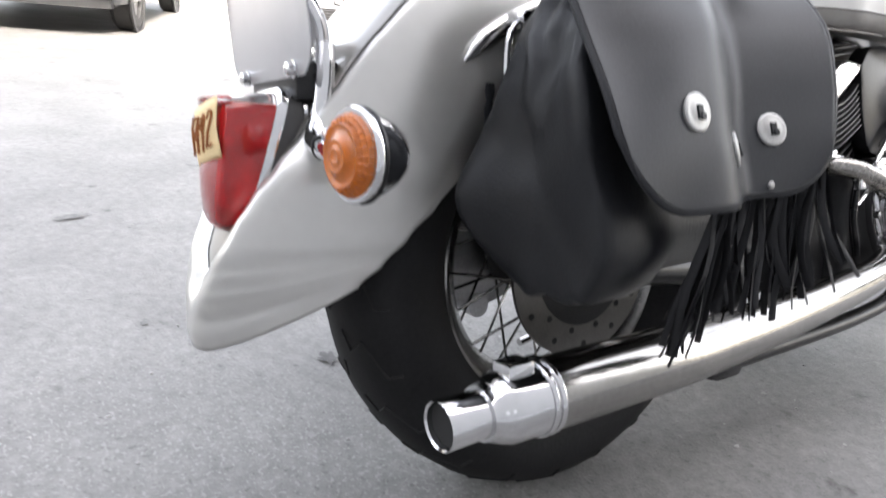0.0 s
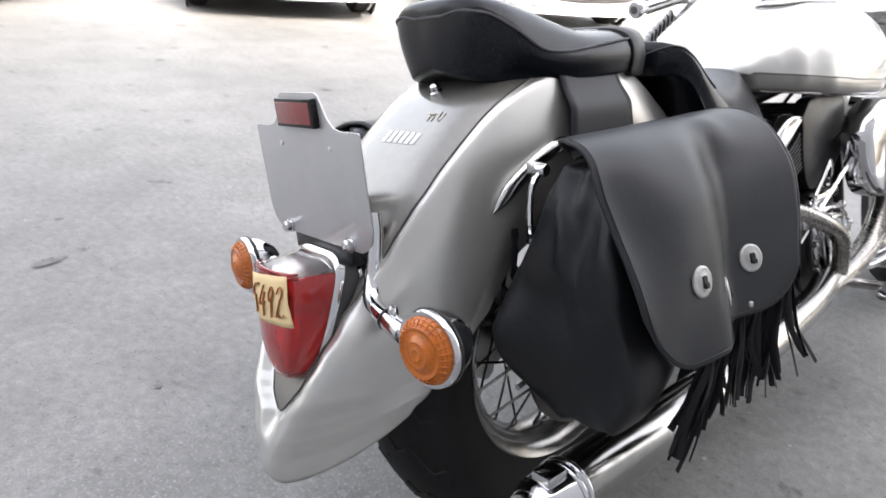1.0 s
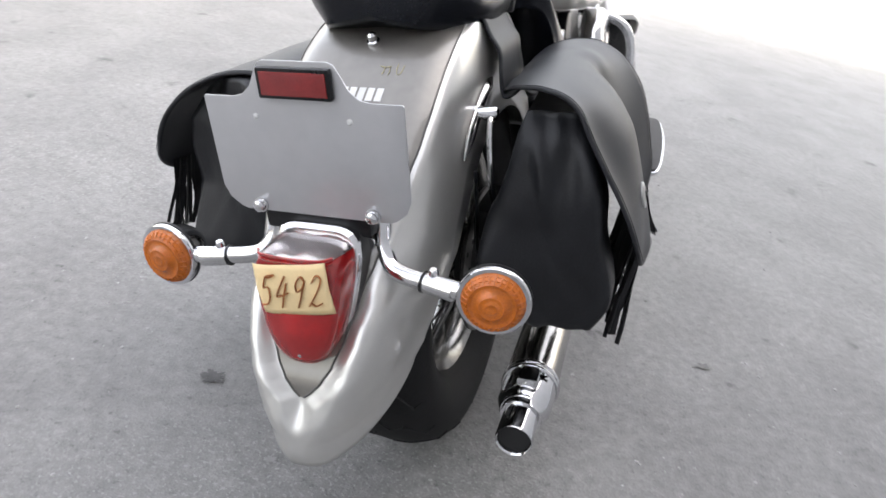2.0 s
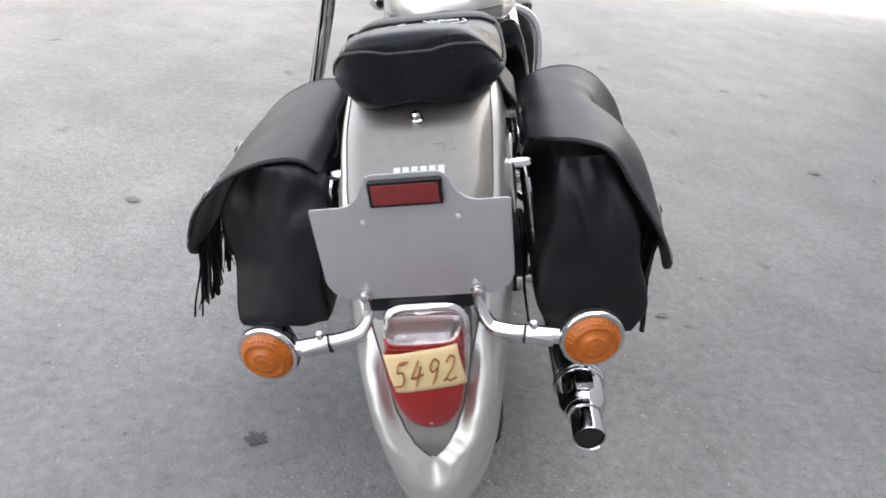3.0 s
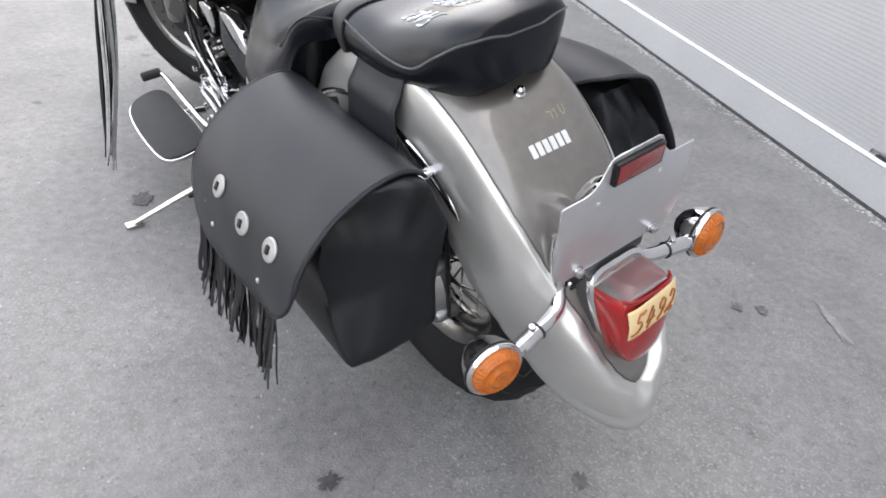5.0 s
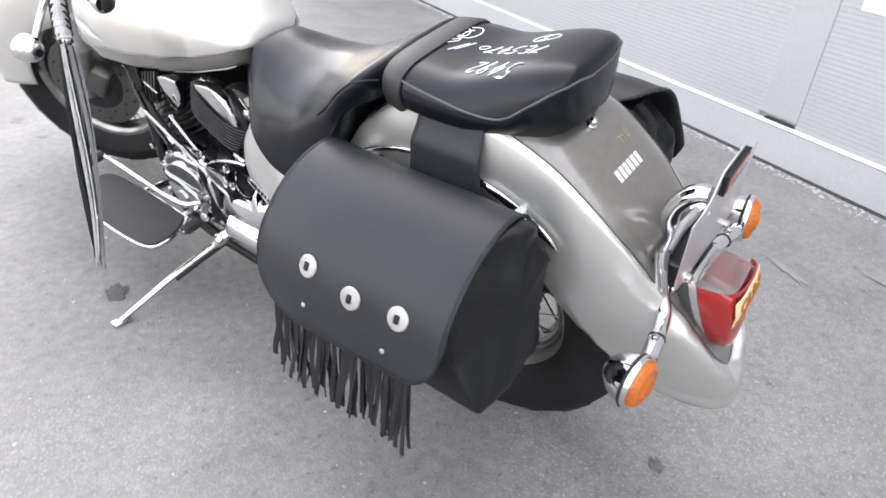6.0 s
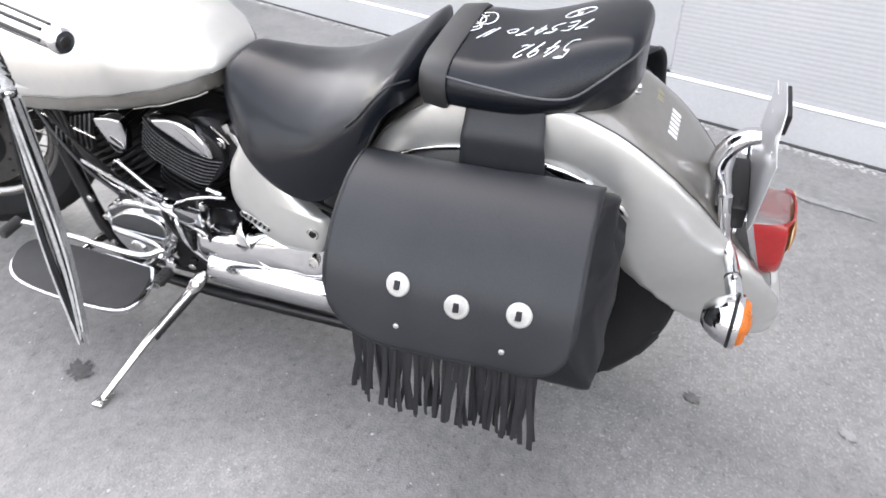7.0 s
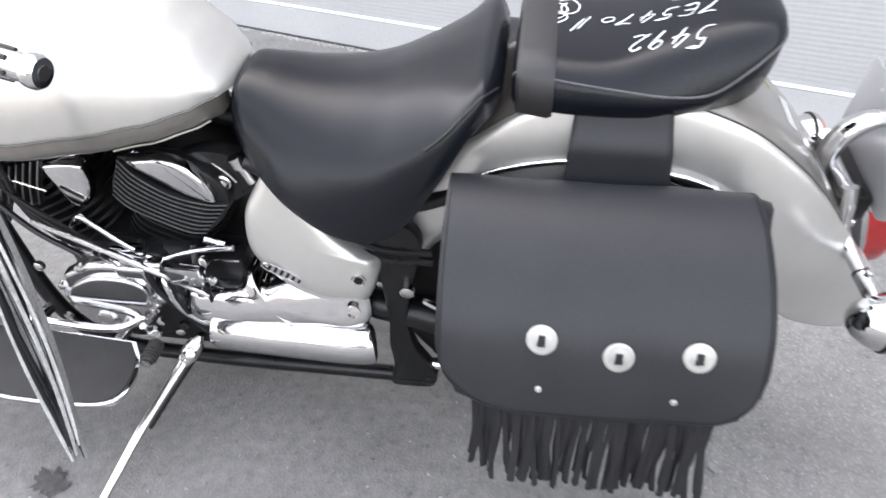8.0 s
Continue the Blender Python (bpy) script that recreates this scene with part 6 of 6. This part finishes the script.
# front indicator on the left fork leg, seen from its chrome back
fi = Vector((-0.236, 1.125, 0.624))
lamp_front = part("front_indicator", lathe([(-0.034, 0.010), (-0.030, 0.018), (-0.020, 0.0255), (-0.006, 0.030), (0.010, 0.0325), (0.016, 0.0325), (0.018, 0.029)], 32, fi, (-0.1, 1, 0.05)), CHROME, bike, "chrome front indicator housing")
part("amber_lens", lathe([(0.016, 0.030), (0.024, 0.026), (0.031, 0.016), (0.033, 0.004)], 28, fi, (-0.1, 1, 0.05)), AMBER, lamp_front, "amber front lens")
part("grommet", lathe([(-0.041, 0.004), (-0.040, 0.010), (-0.033, 0.012)], 16, fi, (-0.1, 1, 0.05)), BLACK, lamp_front)
part("indicator_arm", sweep(spline([fi + Vector((0.02, -0.01, 0.02)), fi + Vector((0.06, 0.01, 0.055)), Vector((-0.125, 1.17, 0.71))], 14), 0.0085, 10), CHROME, lamp_front)

# ---- leather fringe on the clutch lever ----
lb = Vector((-0.295, 0.732, 0.758))
tas = thing("lever_fringe", tuple(lb), "long grey leather fringe hanging from the clutch lever", "fringe")
part("lever_sleeve", sweep(spline([lb + Vector((0.0, 0.0, 0.0)), lb + Vector((0.016, 0.022, 0.028)), lb + Vector((0.042, 0.05, 0.062))], 24), lambda u: 0.0135 + 0.0012 * math.sin(u * 40), 12), FRINGE_SILVER, tas, "laced leather sleeve")
for k in range(6):
    c = lb + Vector((0.006 + 0.006 * k, 0.010 + 0.0072 * k, 0.012 + 0.0092 * k))
    m = basis(c, (0.75, -0.55, 0.35), (0.3, -0.35, -0.9))
    part("lace_wrap", sweep([m @ Vector((0.0148 * math.cos(t), 0.0148 * math.sin(t), 0)) for t in [2 * math.pi * q / 18 for q in range(20)]], 0.0026, 6), FRINGE, tas)
part("lace_loop", sweep([lb + Vector((0.004, 0.008, -0.004)) + Vector((0.014 * math.cos(t), 0.010 * math.cos(t), 0.020 * math.sin(t))) for t in [2 * math.pi * k / 24 for k in range(26)]], 0.0034, 8), FRINGE, tas, "black leather loop round the lever tip")
rnd = random.Random(11)
for k in range(22):
    a = 2 * math.pi * k / 22
    off = Vector((0.012 * math.cos(a), 0.014 * math.sin(a), -0.012 + 0.02 * rnd.random()))
    ln = rnd.uniform(0.405, 0.455)
    sw = Vector((rnd.uniform(-0.060, -0.042), rnd.uniform(-0.050, -0.034), 0))
    q = [lb + off * (1 + 0.35 * math.sin(math.pi * t) - 0.55 * t) + DOWN * (ln * t) + sw * t ** 1.3 + Vector((0.004 * math.sin(5 * t + a), 0.005 * math.sin(4 * t + 2 * a), 0)) for t in [i / 14 for i in range(15)]]
    part("fringe_strip", sweep(q, lambda u, w=rnd.uniform(0.0026, 0.0037): w * (1 if u < 0.93 else 0.55), 4, 0.3, Vector((math.cos(2.1 * k), math.sin(2.1 * k), 0.1))), (FRINGE_SILVER, FRINGE, FRINGE_GREY, FRINGE, FRINGE_SILVER)[k % 5], tas)

# ---- cladding, skirt and joint of the building ----
def wall_box(u0, u1, z0, z1, d0, d1, bevel=0.0):
    """A box on the wall: u along it, z up, d out of it towards the yard."""
    m = Matrix.Translation((WALL_A, 0, 0)) @ Matrix((along, Vector((along.y, -along.x, 0)), Vector((0, 0, 1)))).transposed().to_4x4()
    return block((u0, -d1, z0), (u1, -d0, z1), bevel, 1, m)


TOP, END = 6.1, 6.36
setting("wall_north", wall_box(-14, END, -0.2, TOP, -9.0, -0.022), SKIRT, "white clad building wall")
setting("skirt", wall_box(-14, END, -0.05, 0.150, -0.022, 0.0, 0.004), SKIRT, "pale grey painted skirting along the wall foot")
setting("trim", wall_box(-14, END, 0.150, 0.163, -0.022, 0.004, 0.002), mat("white_trim", (0.86, 0.86, 0.87), 0.35, 0.0, 0.03, 3), "white metal trim above the skirting")
setting("pavement", wall_box(-14, END, -0.06, 0.004, 0.0, 0.022), JOINT, "dark dirt-filled joint at the wall foot")


def ribbed(u0, u1):
    """Horizontal rounded ribs, one sheet."""
    b = bmesh.new()
    nrm = Vector((-along.y, along.x, 0))
    rows = []
    z = 0.163
    while z < TOP - 0.2:
        for dz, d in ((0, -0.0052), (0.004, -0.0046), (0.009, -0.004), (0.014, -0.0046)):
            rows.append((z + dz, d))
        z += 0.018
    V = [[b.verts.new(Vector((WALL_A, 0, zz)) + along * u + nrm * d) for u in (u0, u1)] for zz, d in rows]
    for r0, r1 in zip(V, V[1:]):
        b.faces.new((r0[0], r0[1], r1[1], r1[0]))
    bmesh.ops.recalc_face_normals(b, faces=b.faces)
    return b


k = 0
for u0, u1 in ((-14, -6.24), (-6.0, -0.205), (-0.035, 5.6), (5.85, END)):
    setting("cladding_%d" % k, ribbed(u0, u1), WHITE_WALL, "white horizontally ribbed cladding", flat=False)
    k += 1
for u0, u1 in ((-6.24, -6.0), (-0.205, -0.035), (5.6, 5.85)):
    setting("post_%d" % k, wall_box(u0, u1, 0.185, TOP - 0.2, -0.022, -0.003, 0.001), WHITE_WALL, "flat white cover strip between cladding panels")
    setting("gap_%d" % k, merged(wall_box(u0, u1 - 0.03, 0.165, 0.172, -0.02, -0.002), wall_box(u0 - 0.0022, u0, 0.18, TOP - 0.2, -0.02, -0.0042)), JOINT, "dark slit at the cover strip")
    k += 1
setting("roof_edge", wall_box(-14, END, TOP, TOP + 0.15, -9.0, 0.06, 0.01), SKIRT, "pale roof edge")
notice = tagged(setting("paper_notice", wall_box(-0.50, -0.285, 0.635, 0.93, -0.003, 0.0), DECAL, ""), "small white paper notice on the cladding", "notice")
notice["kind"] = ""

# ---- marks on the ground ----
STAIN = mat("oil_stain", (0.062, 0.06, 0.058), 0.6, 0.0, 0.4, 60)
FAINT = mat("faint_oil_stain", (0.105, 0.102, 0.098), 0.6, 0.0, 0.3, 60)
SCUFF = mat("pale_scuff", (0.235, 0.232, 0.226), 0.85, 0.0, 0.15, 30)
LINE = mat("road_marking", (0.45, 0.45, 0.44), 0.75, 0.0, 0.15, 5)
CRUMBS = mat("concrete_crumbs", (0.40, 0.39, 0.375), 0.9, 0.0, 0.3, 20)


def blot(name, x, y, r, material, label, seed, stretch=1.0, turn=0.0, z=0.004):
    rnd = random.Random(seed)
    b = bmesh.new()
    vs = []
    for i in range(64):
        t = 2 * math.pi * i / 64
        rr = r * rnd.uniform(0.62, 0.86) * (1 + 0.10 * math.sin(2 * t + seed) + 0.16 * math.sin(5 * t + 2.3 * seed) + 0.16 * math.sin(9 * t + seed * seed) + 0.1 * math.sin(13 * t + 1.7 * seed))
        u, v = rr * stretch * math.cos(t), rr * math.sin(t)
        vs.append(b.verts.new((x + u * math.cos(turn) - v * math.sin(turn), y + u * math.sin(turn) + v * math.cos(turn), z)))
    b.faces.new(vs)
    me = bpy.data.meshes.new(name)
    b.to_mesh(me)
    b.free()
    me.materials.append(material)
    return tagged(new(name, me), label, "stain")


for k, (x, y, r, stretch, turn) in enumerate(((-0.409, 0.877, 0.034, 1.3, 1.1), (-0.405, -0.168, 0.022, 1.2, 0.3), (-0.999, 0.647, 0.020, 1.3, 0.2), (1.468, 1.586, 0.026, 1.5, 0.6), (0.786, -0.24, 0.018, 1.4, 1.0), (0.84, -0.285, 0.020, 1.3, 0.4),
                                             (0.533, 0.41, 0.014, 1.6, 0.2), (-0.005, -0.405, 0.020, 1.2, 0.9), (-1.32, -0.486, 0.024, 2.2, 1.9), (0.115, 0.512, 0.010, 1.4, 0.5), (-0.665, -0.438, 0.008, 1.3, 0.1), (-2.67, 1.18, 0.03, 1.5, 0.3))):
    blot("oil_spot", x, y, r, STAIN if k in (0, 1) else FAINT, "small dark oil spot on the asphalt", 20 + k, stretch, turn)
for k, (x, y, r, stretch, turn) in enumerate(((0.0, -0.705, 0.018, 1.5, 0.4), (-0.21, -0.288, 0.010, 1.2, 0.2), (1.09, -0.75, 0.03, 6.0, 1.2), (0.98, -0.42, 0.02, 5.0, 1.0))):
    blot("scuff", x, y, r, SCUFF, "pale scuff scraped into the asphalt", 50 + k, stretch, turn)
t_bm = bmesh.new()
bmesh.ops.create_icosphere(t_bm, subdivisions=1, radius=1.0)
T_V = [v.co.copy() for v in t_bm.verts]
T_F = [[v.index for v in f.verts] for f in t_bm.faces]
t_bm.free()


def pebbles(name, places, material, label, seed):
    """Many small angular stones as one mesh: places of (x, y, radius)."""
    rnd = random.Random(seed)
    vs, fs = [], []
    for x, y, r in places:
        o = len(vs)
        sx, sy, sz = r * rnd.uniform(0.8, 1.6), r * rnd.uniform(0.7, 1.2), r * rnd.uniform(0.35, 0.7)
        a = rnd.uniform(0, 6.3)
        c, q = math.cos(a), math.sin(a)
        for v in T_V:
            k = rnd.uniform(0.75, 1.15)
            vx, vy = v.x * sx * k, v.y * sy * k
            vs.append((x + vx * c - vy * q, y + vx * q + vy * c, v.z * sz * k))
        fs += [[i + o for i in f] for f in T_F]
    me = bpy.data.meshes.new(name)
    me.from_pydata(vs, [], fs)
    me.materials.append(material)
    return tagged(new(name, me), label, "grit", kind="stuff")


rnd = random.Random(5)
spots = []
for k in range(2600):
    u, d = rnd.uniform(-4, 6.3), abs(rnd.gauss(0.0, 0.035))
    d *= 0.6 + 0.8 * abs(math.sin(u * 2.3) * math.sin(u * 5.1 + 1))
    q = Vector((WALL_A, 0, 0)) + along * u + Vector((-along.y, along.x, 0)) * (0.028 + d)
    spots.append((q.x, q.y, rnd.uniform(0.002, 0.0085) * (1 if d < 0.05 else 0.5)))
pebbles("concrete_crumbs", spots, CRUMBS, "crumbled concrete and grit along the wall foot", 6)
spots = []
for k in range(4600):
    x, y = rnd.uniform(-2.2, 1.9), rnd.uniform(-1.6, 3.0)
    if math.sin(1.7 * x + 0.6) + math.sin(1.3 * y + 2.0 + x) < rnd.uniform(-1.6, 1.2):
        continue
    spots.append((x, y, rnd.choice((0.0012, 0.0016, 0.002, 0.003, 0.0042)) * rnd.uniform(0.7, 1.2)))
pebbles("loose_grit", spots, mat("loose_grit", (0.27, 0.265, 0.255), 0.9, 0.0, 0.5, 3), "loose pale grit scattered on the asphalt", 7)

# parking bay lines
YAW = radians(-20)
fw = Vector((math.cos(YAW), math.sin(YAW), 0))
lt = Vector((-fw.y, fw.x, 0))
for k in range(-1, 4):
    o = Vector((-5.35, 1.0, 0.004)) + lt * (2.55 * k)
    b = bmesh.new()
    pts = [o - lt * 0.05, o + lt * 0.05, o + lt * 0.05 - fw * 4.6, o - lt * 0.05 - fw * 4.6]
    b.faces.new([b.verts.new(q) for q in pts])
    setting("line_%d" % (k + 2), b, LINE, "worn white parking bay line")
o = Vector((-10.6, 2.1, 0))
m = Matrix.Translation(o) @ Matrix((fw, lt, Vector((0, 0, 1)))).transposed().to_4x4()
setting("kerb", block((-0.15, -12, -0.1), (0, 16, 0.14), 0.02, 2, m), mat("kerb_concrete", (0.42, 0.41, 0.40), 0.85, 0.0, 0.15, 3, 0.002, 60), "pale concrete kerb behind the parking bays")

# ---- parked cars ----
CAR_WHITE = mat("white_car_paint", (0.72, 0.73, 0.74), 0.25, 0.0, 0.03, 2, coat=1.0)
CAR_GREY = flakes(mat("dark_grey_car_paint", (0.07, 0.072, 0.076), 0.3, 0.6, 0.05, 2, coat=1.0))
CAR_PLASTIC = mat("black_car_plastic", (0.02, 0.02, 0.021), 0.55, 0.0, 0.2, 12, 0.001, 90)
CAR_BAR = mat("intake_bar_grey", (0.10, 0.10, 0.105), 0.4, 0.0, 0.2, 12)
CAR_GLASS = mat("car_glass", (0.02, 0.025, 0.028), 0.05, 0.0, 0.05, 4, spec=0.8)
CAR_TYRE = mat("car_tyre", (0.03, 0.03, 0.03), 0.75, 0.0, 0.25, 12, 0.001, 90)
LAMP_GLASS = mat("car_lamp", (0.75, 0.77, 0.80), 0.1, 0.3, 0.1, 30)
PLATE_WHITE = mat("car_plate", (0.7, 0.7, 0.7), 0.4, 0.0, 0.03, 20)


def car(label, axle, L, W, H, paint, hood, clearance, front_over, low_plastic):
    """x forward from the front axle, y left, z up."""
    c = new("car")
    c.matrix_world = Matrix.Translation(axle) @ Matrix.Rotation(YAW, 4, 'Z')
    tagged(c, label, "car", "parked cars")
    BASE[c.name] = Vector((0, 0, 0))
    hw = W / 2
    fo = front_over
    # lower body
    st_ = [(fo, 0.55, clearance + 0.10, hood - 0.28), (fo - 0.03, 0.80, clearance + 0.03, hood - 0.16), (fo - 0.12, 0.93, clearance, hood - 0.08), (fo - 0.35, 0.985, clearance, hood - 0.02), (0.0, 1.0, clearance, hood + 0.03), (-0.55, 1.0, clearance, hood + 0.10),
           (-1.4, 1.0, clearance, hood + 0.12), (-2.5, 1.0, clearance, hood + 0.14), (fo - L + 0.3, 0.97, clearance + 0.05, hood + 0.14), (fo - L + 0.05, 0.88, clearance + 0.12, hood + 0.05), (fo - L, 0.6, clearance + 0.25, hood - 0.1)]
    rings = []
    for x, k, zb, zt in st_:
        half = spline([(0, 0, zt + 0.02), (hw * k * 0.6, 0, zt + 0.012), (hw * k * 0.92, 0, zt - 0.05), (hw * k, 0, zt - 0.16), (hw * k * 1.0, 0, (zt + zb) / 2), (hw * k * 0.985, 0, zb + 0.06), (hw * k * 0.9, 0, zb), (0, 0, zb)], 18)
        bow = 0.0 if x < fo - 0.3 else 0.14
        rings.append([Vector((x - bow * (abs(v.x) / hw) ** 2, v.x, v.z)) for v in half] + [Vector((x - bow * (abs(v.x) / hw) ** 2, -v.x, v.z)) for v in reversed(half[1:-1])])
    part("body", skin(rings), paint, c, "", angle=50)
    gl = [(-0.55, 0.86, hood + 0.10), (-1.15, 0.74, H - 0.05), (-1.5, 0.72, H), (-2.6, 0.72, H - 0.02), (-3.1, 0.78, hood + 0.35), (fo - L + 0.25, 0.84, hood + 0.12)]
    rings = []
    for x, k, zt in gl:
        zb = hood + 0.05
        rings.append([Vector((x, -hw * 0.9, zb)), Vector((x, -hw * k, zb + (zt - zb) * 0.9)), Vector((x, -hw * k * 0.85, zt)), Vector((x, 0, zt + 0.02)), Vector((x, hw * k * 0.85, zt)), Vector((x, hw * k, zb + (zt - zb) * 0.9)), Vector((x, hw * 0.9, zb))])
    part("windows", skin(rings), CAR_GLASS, c, "dark car windows", angle=30)
    part("roof", block((-2.65, -hw * 0.66, H - 0.01), (-1.35, hw * 0.66, H + 0.035), 0.02), paint, c)

    def front_x(y, z):
        return fo - 0.14 * (abs(y) / hw) ** 2
    # bumper parts
    zb = clearance
    def curved(y0, y1, z0, z1, proud, n=12, close=0.0):
        rows = []
        for i in range(n + 1):
            y = y0 + (y1 - y0) * i / n
            x = front_x(y, 0) + proud
            u = abs(2 * i / n - 1) ** 3 * close * (z1 - z0)
            rows.append([Vector((x - 0.10, y, z0 + u)), Vector((x, y, z0 + u)), Vector((x, y, z1)), Vector((x - 0.10, y, z1))])
        return skin(rows)
    part("bumper", curved(-hw * 0.93, hw * 0.93, zb + 0.06, hood - 0.27, 0.015, 20), paint, c, "", angle=30)
    part("lower_lip", curved(-hw * 0.90, hw * 0.90, zb - 0.02, zb + 0.06, -0.01, 20), CAR_PLASTIC if low_plastic else paint, c)
    intake = part("intake", curved(-hw * 0.74, hw * 0.74, zb + 0.10, zb + 0.21, 0.020, 24, 0.7), CAR_PLASTIC, c, "black lower air intake")
    for q in range(4):
        part("intake_bar", curved(-hw * 0.55, hw * 0.55, zb + 0.118 + 0.024 * q, zb + 0.123 + 0.024 * q, 0.024, 16), CAR_BAR, intake)
    gr = part("grille", curved(-hw * 0.5, hw * 0.5, hood - 0.24, hood - 0.14, 0.03, 12), CAR_PLASTIC, c, "black grille")
    for q in range(3):
        part("grille_bar", curved(-hw * 0.49, hw * 0.49, hood - 0.225 + 0.03 * q, hood - 0.217 + 0.03 * q, 0.036, 12), LAMP_GLASS, gr)
    for sgn in (-1, 1):
        part("headlamp", curved(sgn * hw * 0.52, sgn * hw * 0.90, hood - 0.26, hood - 0.10, 0.02, 8), LAMP_GLASS, c, "clear headlamp")
        part("fog_lamp", lathe([(0, 0.05), (0.02, 0.05), (0.028, 0.03)], 20, (front_x(hw * 0.7, 0) + 0.005, sgn * hw * 0.70, zb + 0.20), (1, 0, 0)), LAMP_GLASS, c)
        part("mirror", block((-0.75, sgn * hw * 1.03 - 0.09, hood + 0.10), (-0.62, sgn * hw * 1.03 + 0.09, hood + 0.22), 0.03, 2), paint, c)
    pl = part("number_plate", block((fo + 0.018, -0.26, zb + 0.25), (fo + 0.028, 0.26, zb + 0.362), 0.003, 1), PLATE_WHITE, c, "white number plate")
    part("plate_frame", block((fo + 0.012, -0.27, zb + 0.24), (fo + 0.020, 0.27, zb + 0.372), 0.003, 1), CAR_PLASTIC, pl)
    xs = [-0.21, -0.155, -0.105, -0.055, 0.0, 0.045, 0.13, 0.165, 0.20]
    for q, y in enumerate(xs):
        hgt = 0.058 if q < 6 else 0.045
        part("plate_bar", block((fo + 0.027, -y - 0.016 if q < 6 else -y - 0.012, zb + 0.277), (fo + 0.0295, -y + 0.016 if q < 6 else -y + 0.012, zb + 0.277 + hgt), 0.0), CAR_PLASTIC, pl)
    R = 0.315
    for x in (0, -(L - 1.65)):
        for sgn in (-1, 1):
            wh = part("wheel", lathe([(-0.095, R * 0.66), (-0.095, R - 0.03), (-0.06, R), (0.06, R), (0.095, R - 0.03), (0.095, R * 0.66), (0.07, R * 0.64), (-0.07, R * 0.64)], 44, (x, sgn * (hw - 0.10), R), (0, 1, 0), True), CAR_TYRE, c, "black car tyre")
            part("rim", lathe([(0, R * 0.64), (0.05, R * 0.62), (0.055, R * 0.3), (0.07, 0.05), (0.072, 0.01)], 30, (x, sgn * (hw - 0.085), R), (0, sgn, 0)), ALU, wh)
            part("wheel_arch", lathe([(-0.01, R + 0.0), (-0.01, R + 0.06), (0.004, R + 0.06), (0.004, R)], 40, (x, sgn * (hw - 0.0), R + 0.01), (0, sgn, 0), True), CAR_PLASTIC, c)
    part("underbody", block((fo - L + 0.3, -hw * 0.9, zb - 0.02), (fo - 0.3, hw * 0.9, zb + 0.06), 0.02), CAR_PLASTIC, c)
    return c


C2 = Vector((-5.52, 2.44, 0))
car("white compact hatchback parked nose-out in a bay", C2, 4.0, 1.68, 1.46, CAR_WHITE, 0.78, 0.19, 0.80, False)
car("dark grey off-road car parked nose-out in a bay", C2 - lt * 2.85 - fw * 0.15, 4.5, 1.80, 1.68, CAR_GREY, 0.95, 0.24, 0.84, True)
car("white estate car parked nose-out in a bay", C2 + lt * 2.75 + fw * 0.1, 4.4, 1.74, 1.47, CAR_WHITE, 0.80, 0.19, 0.86, False)
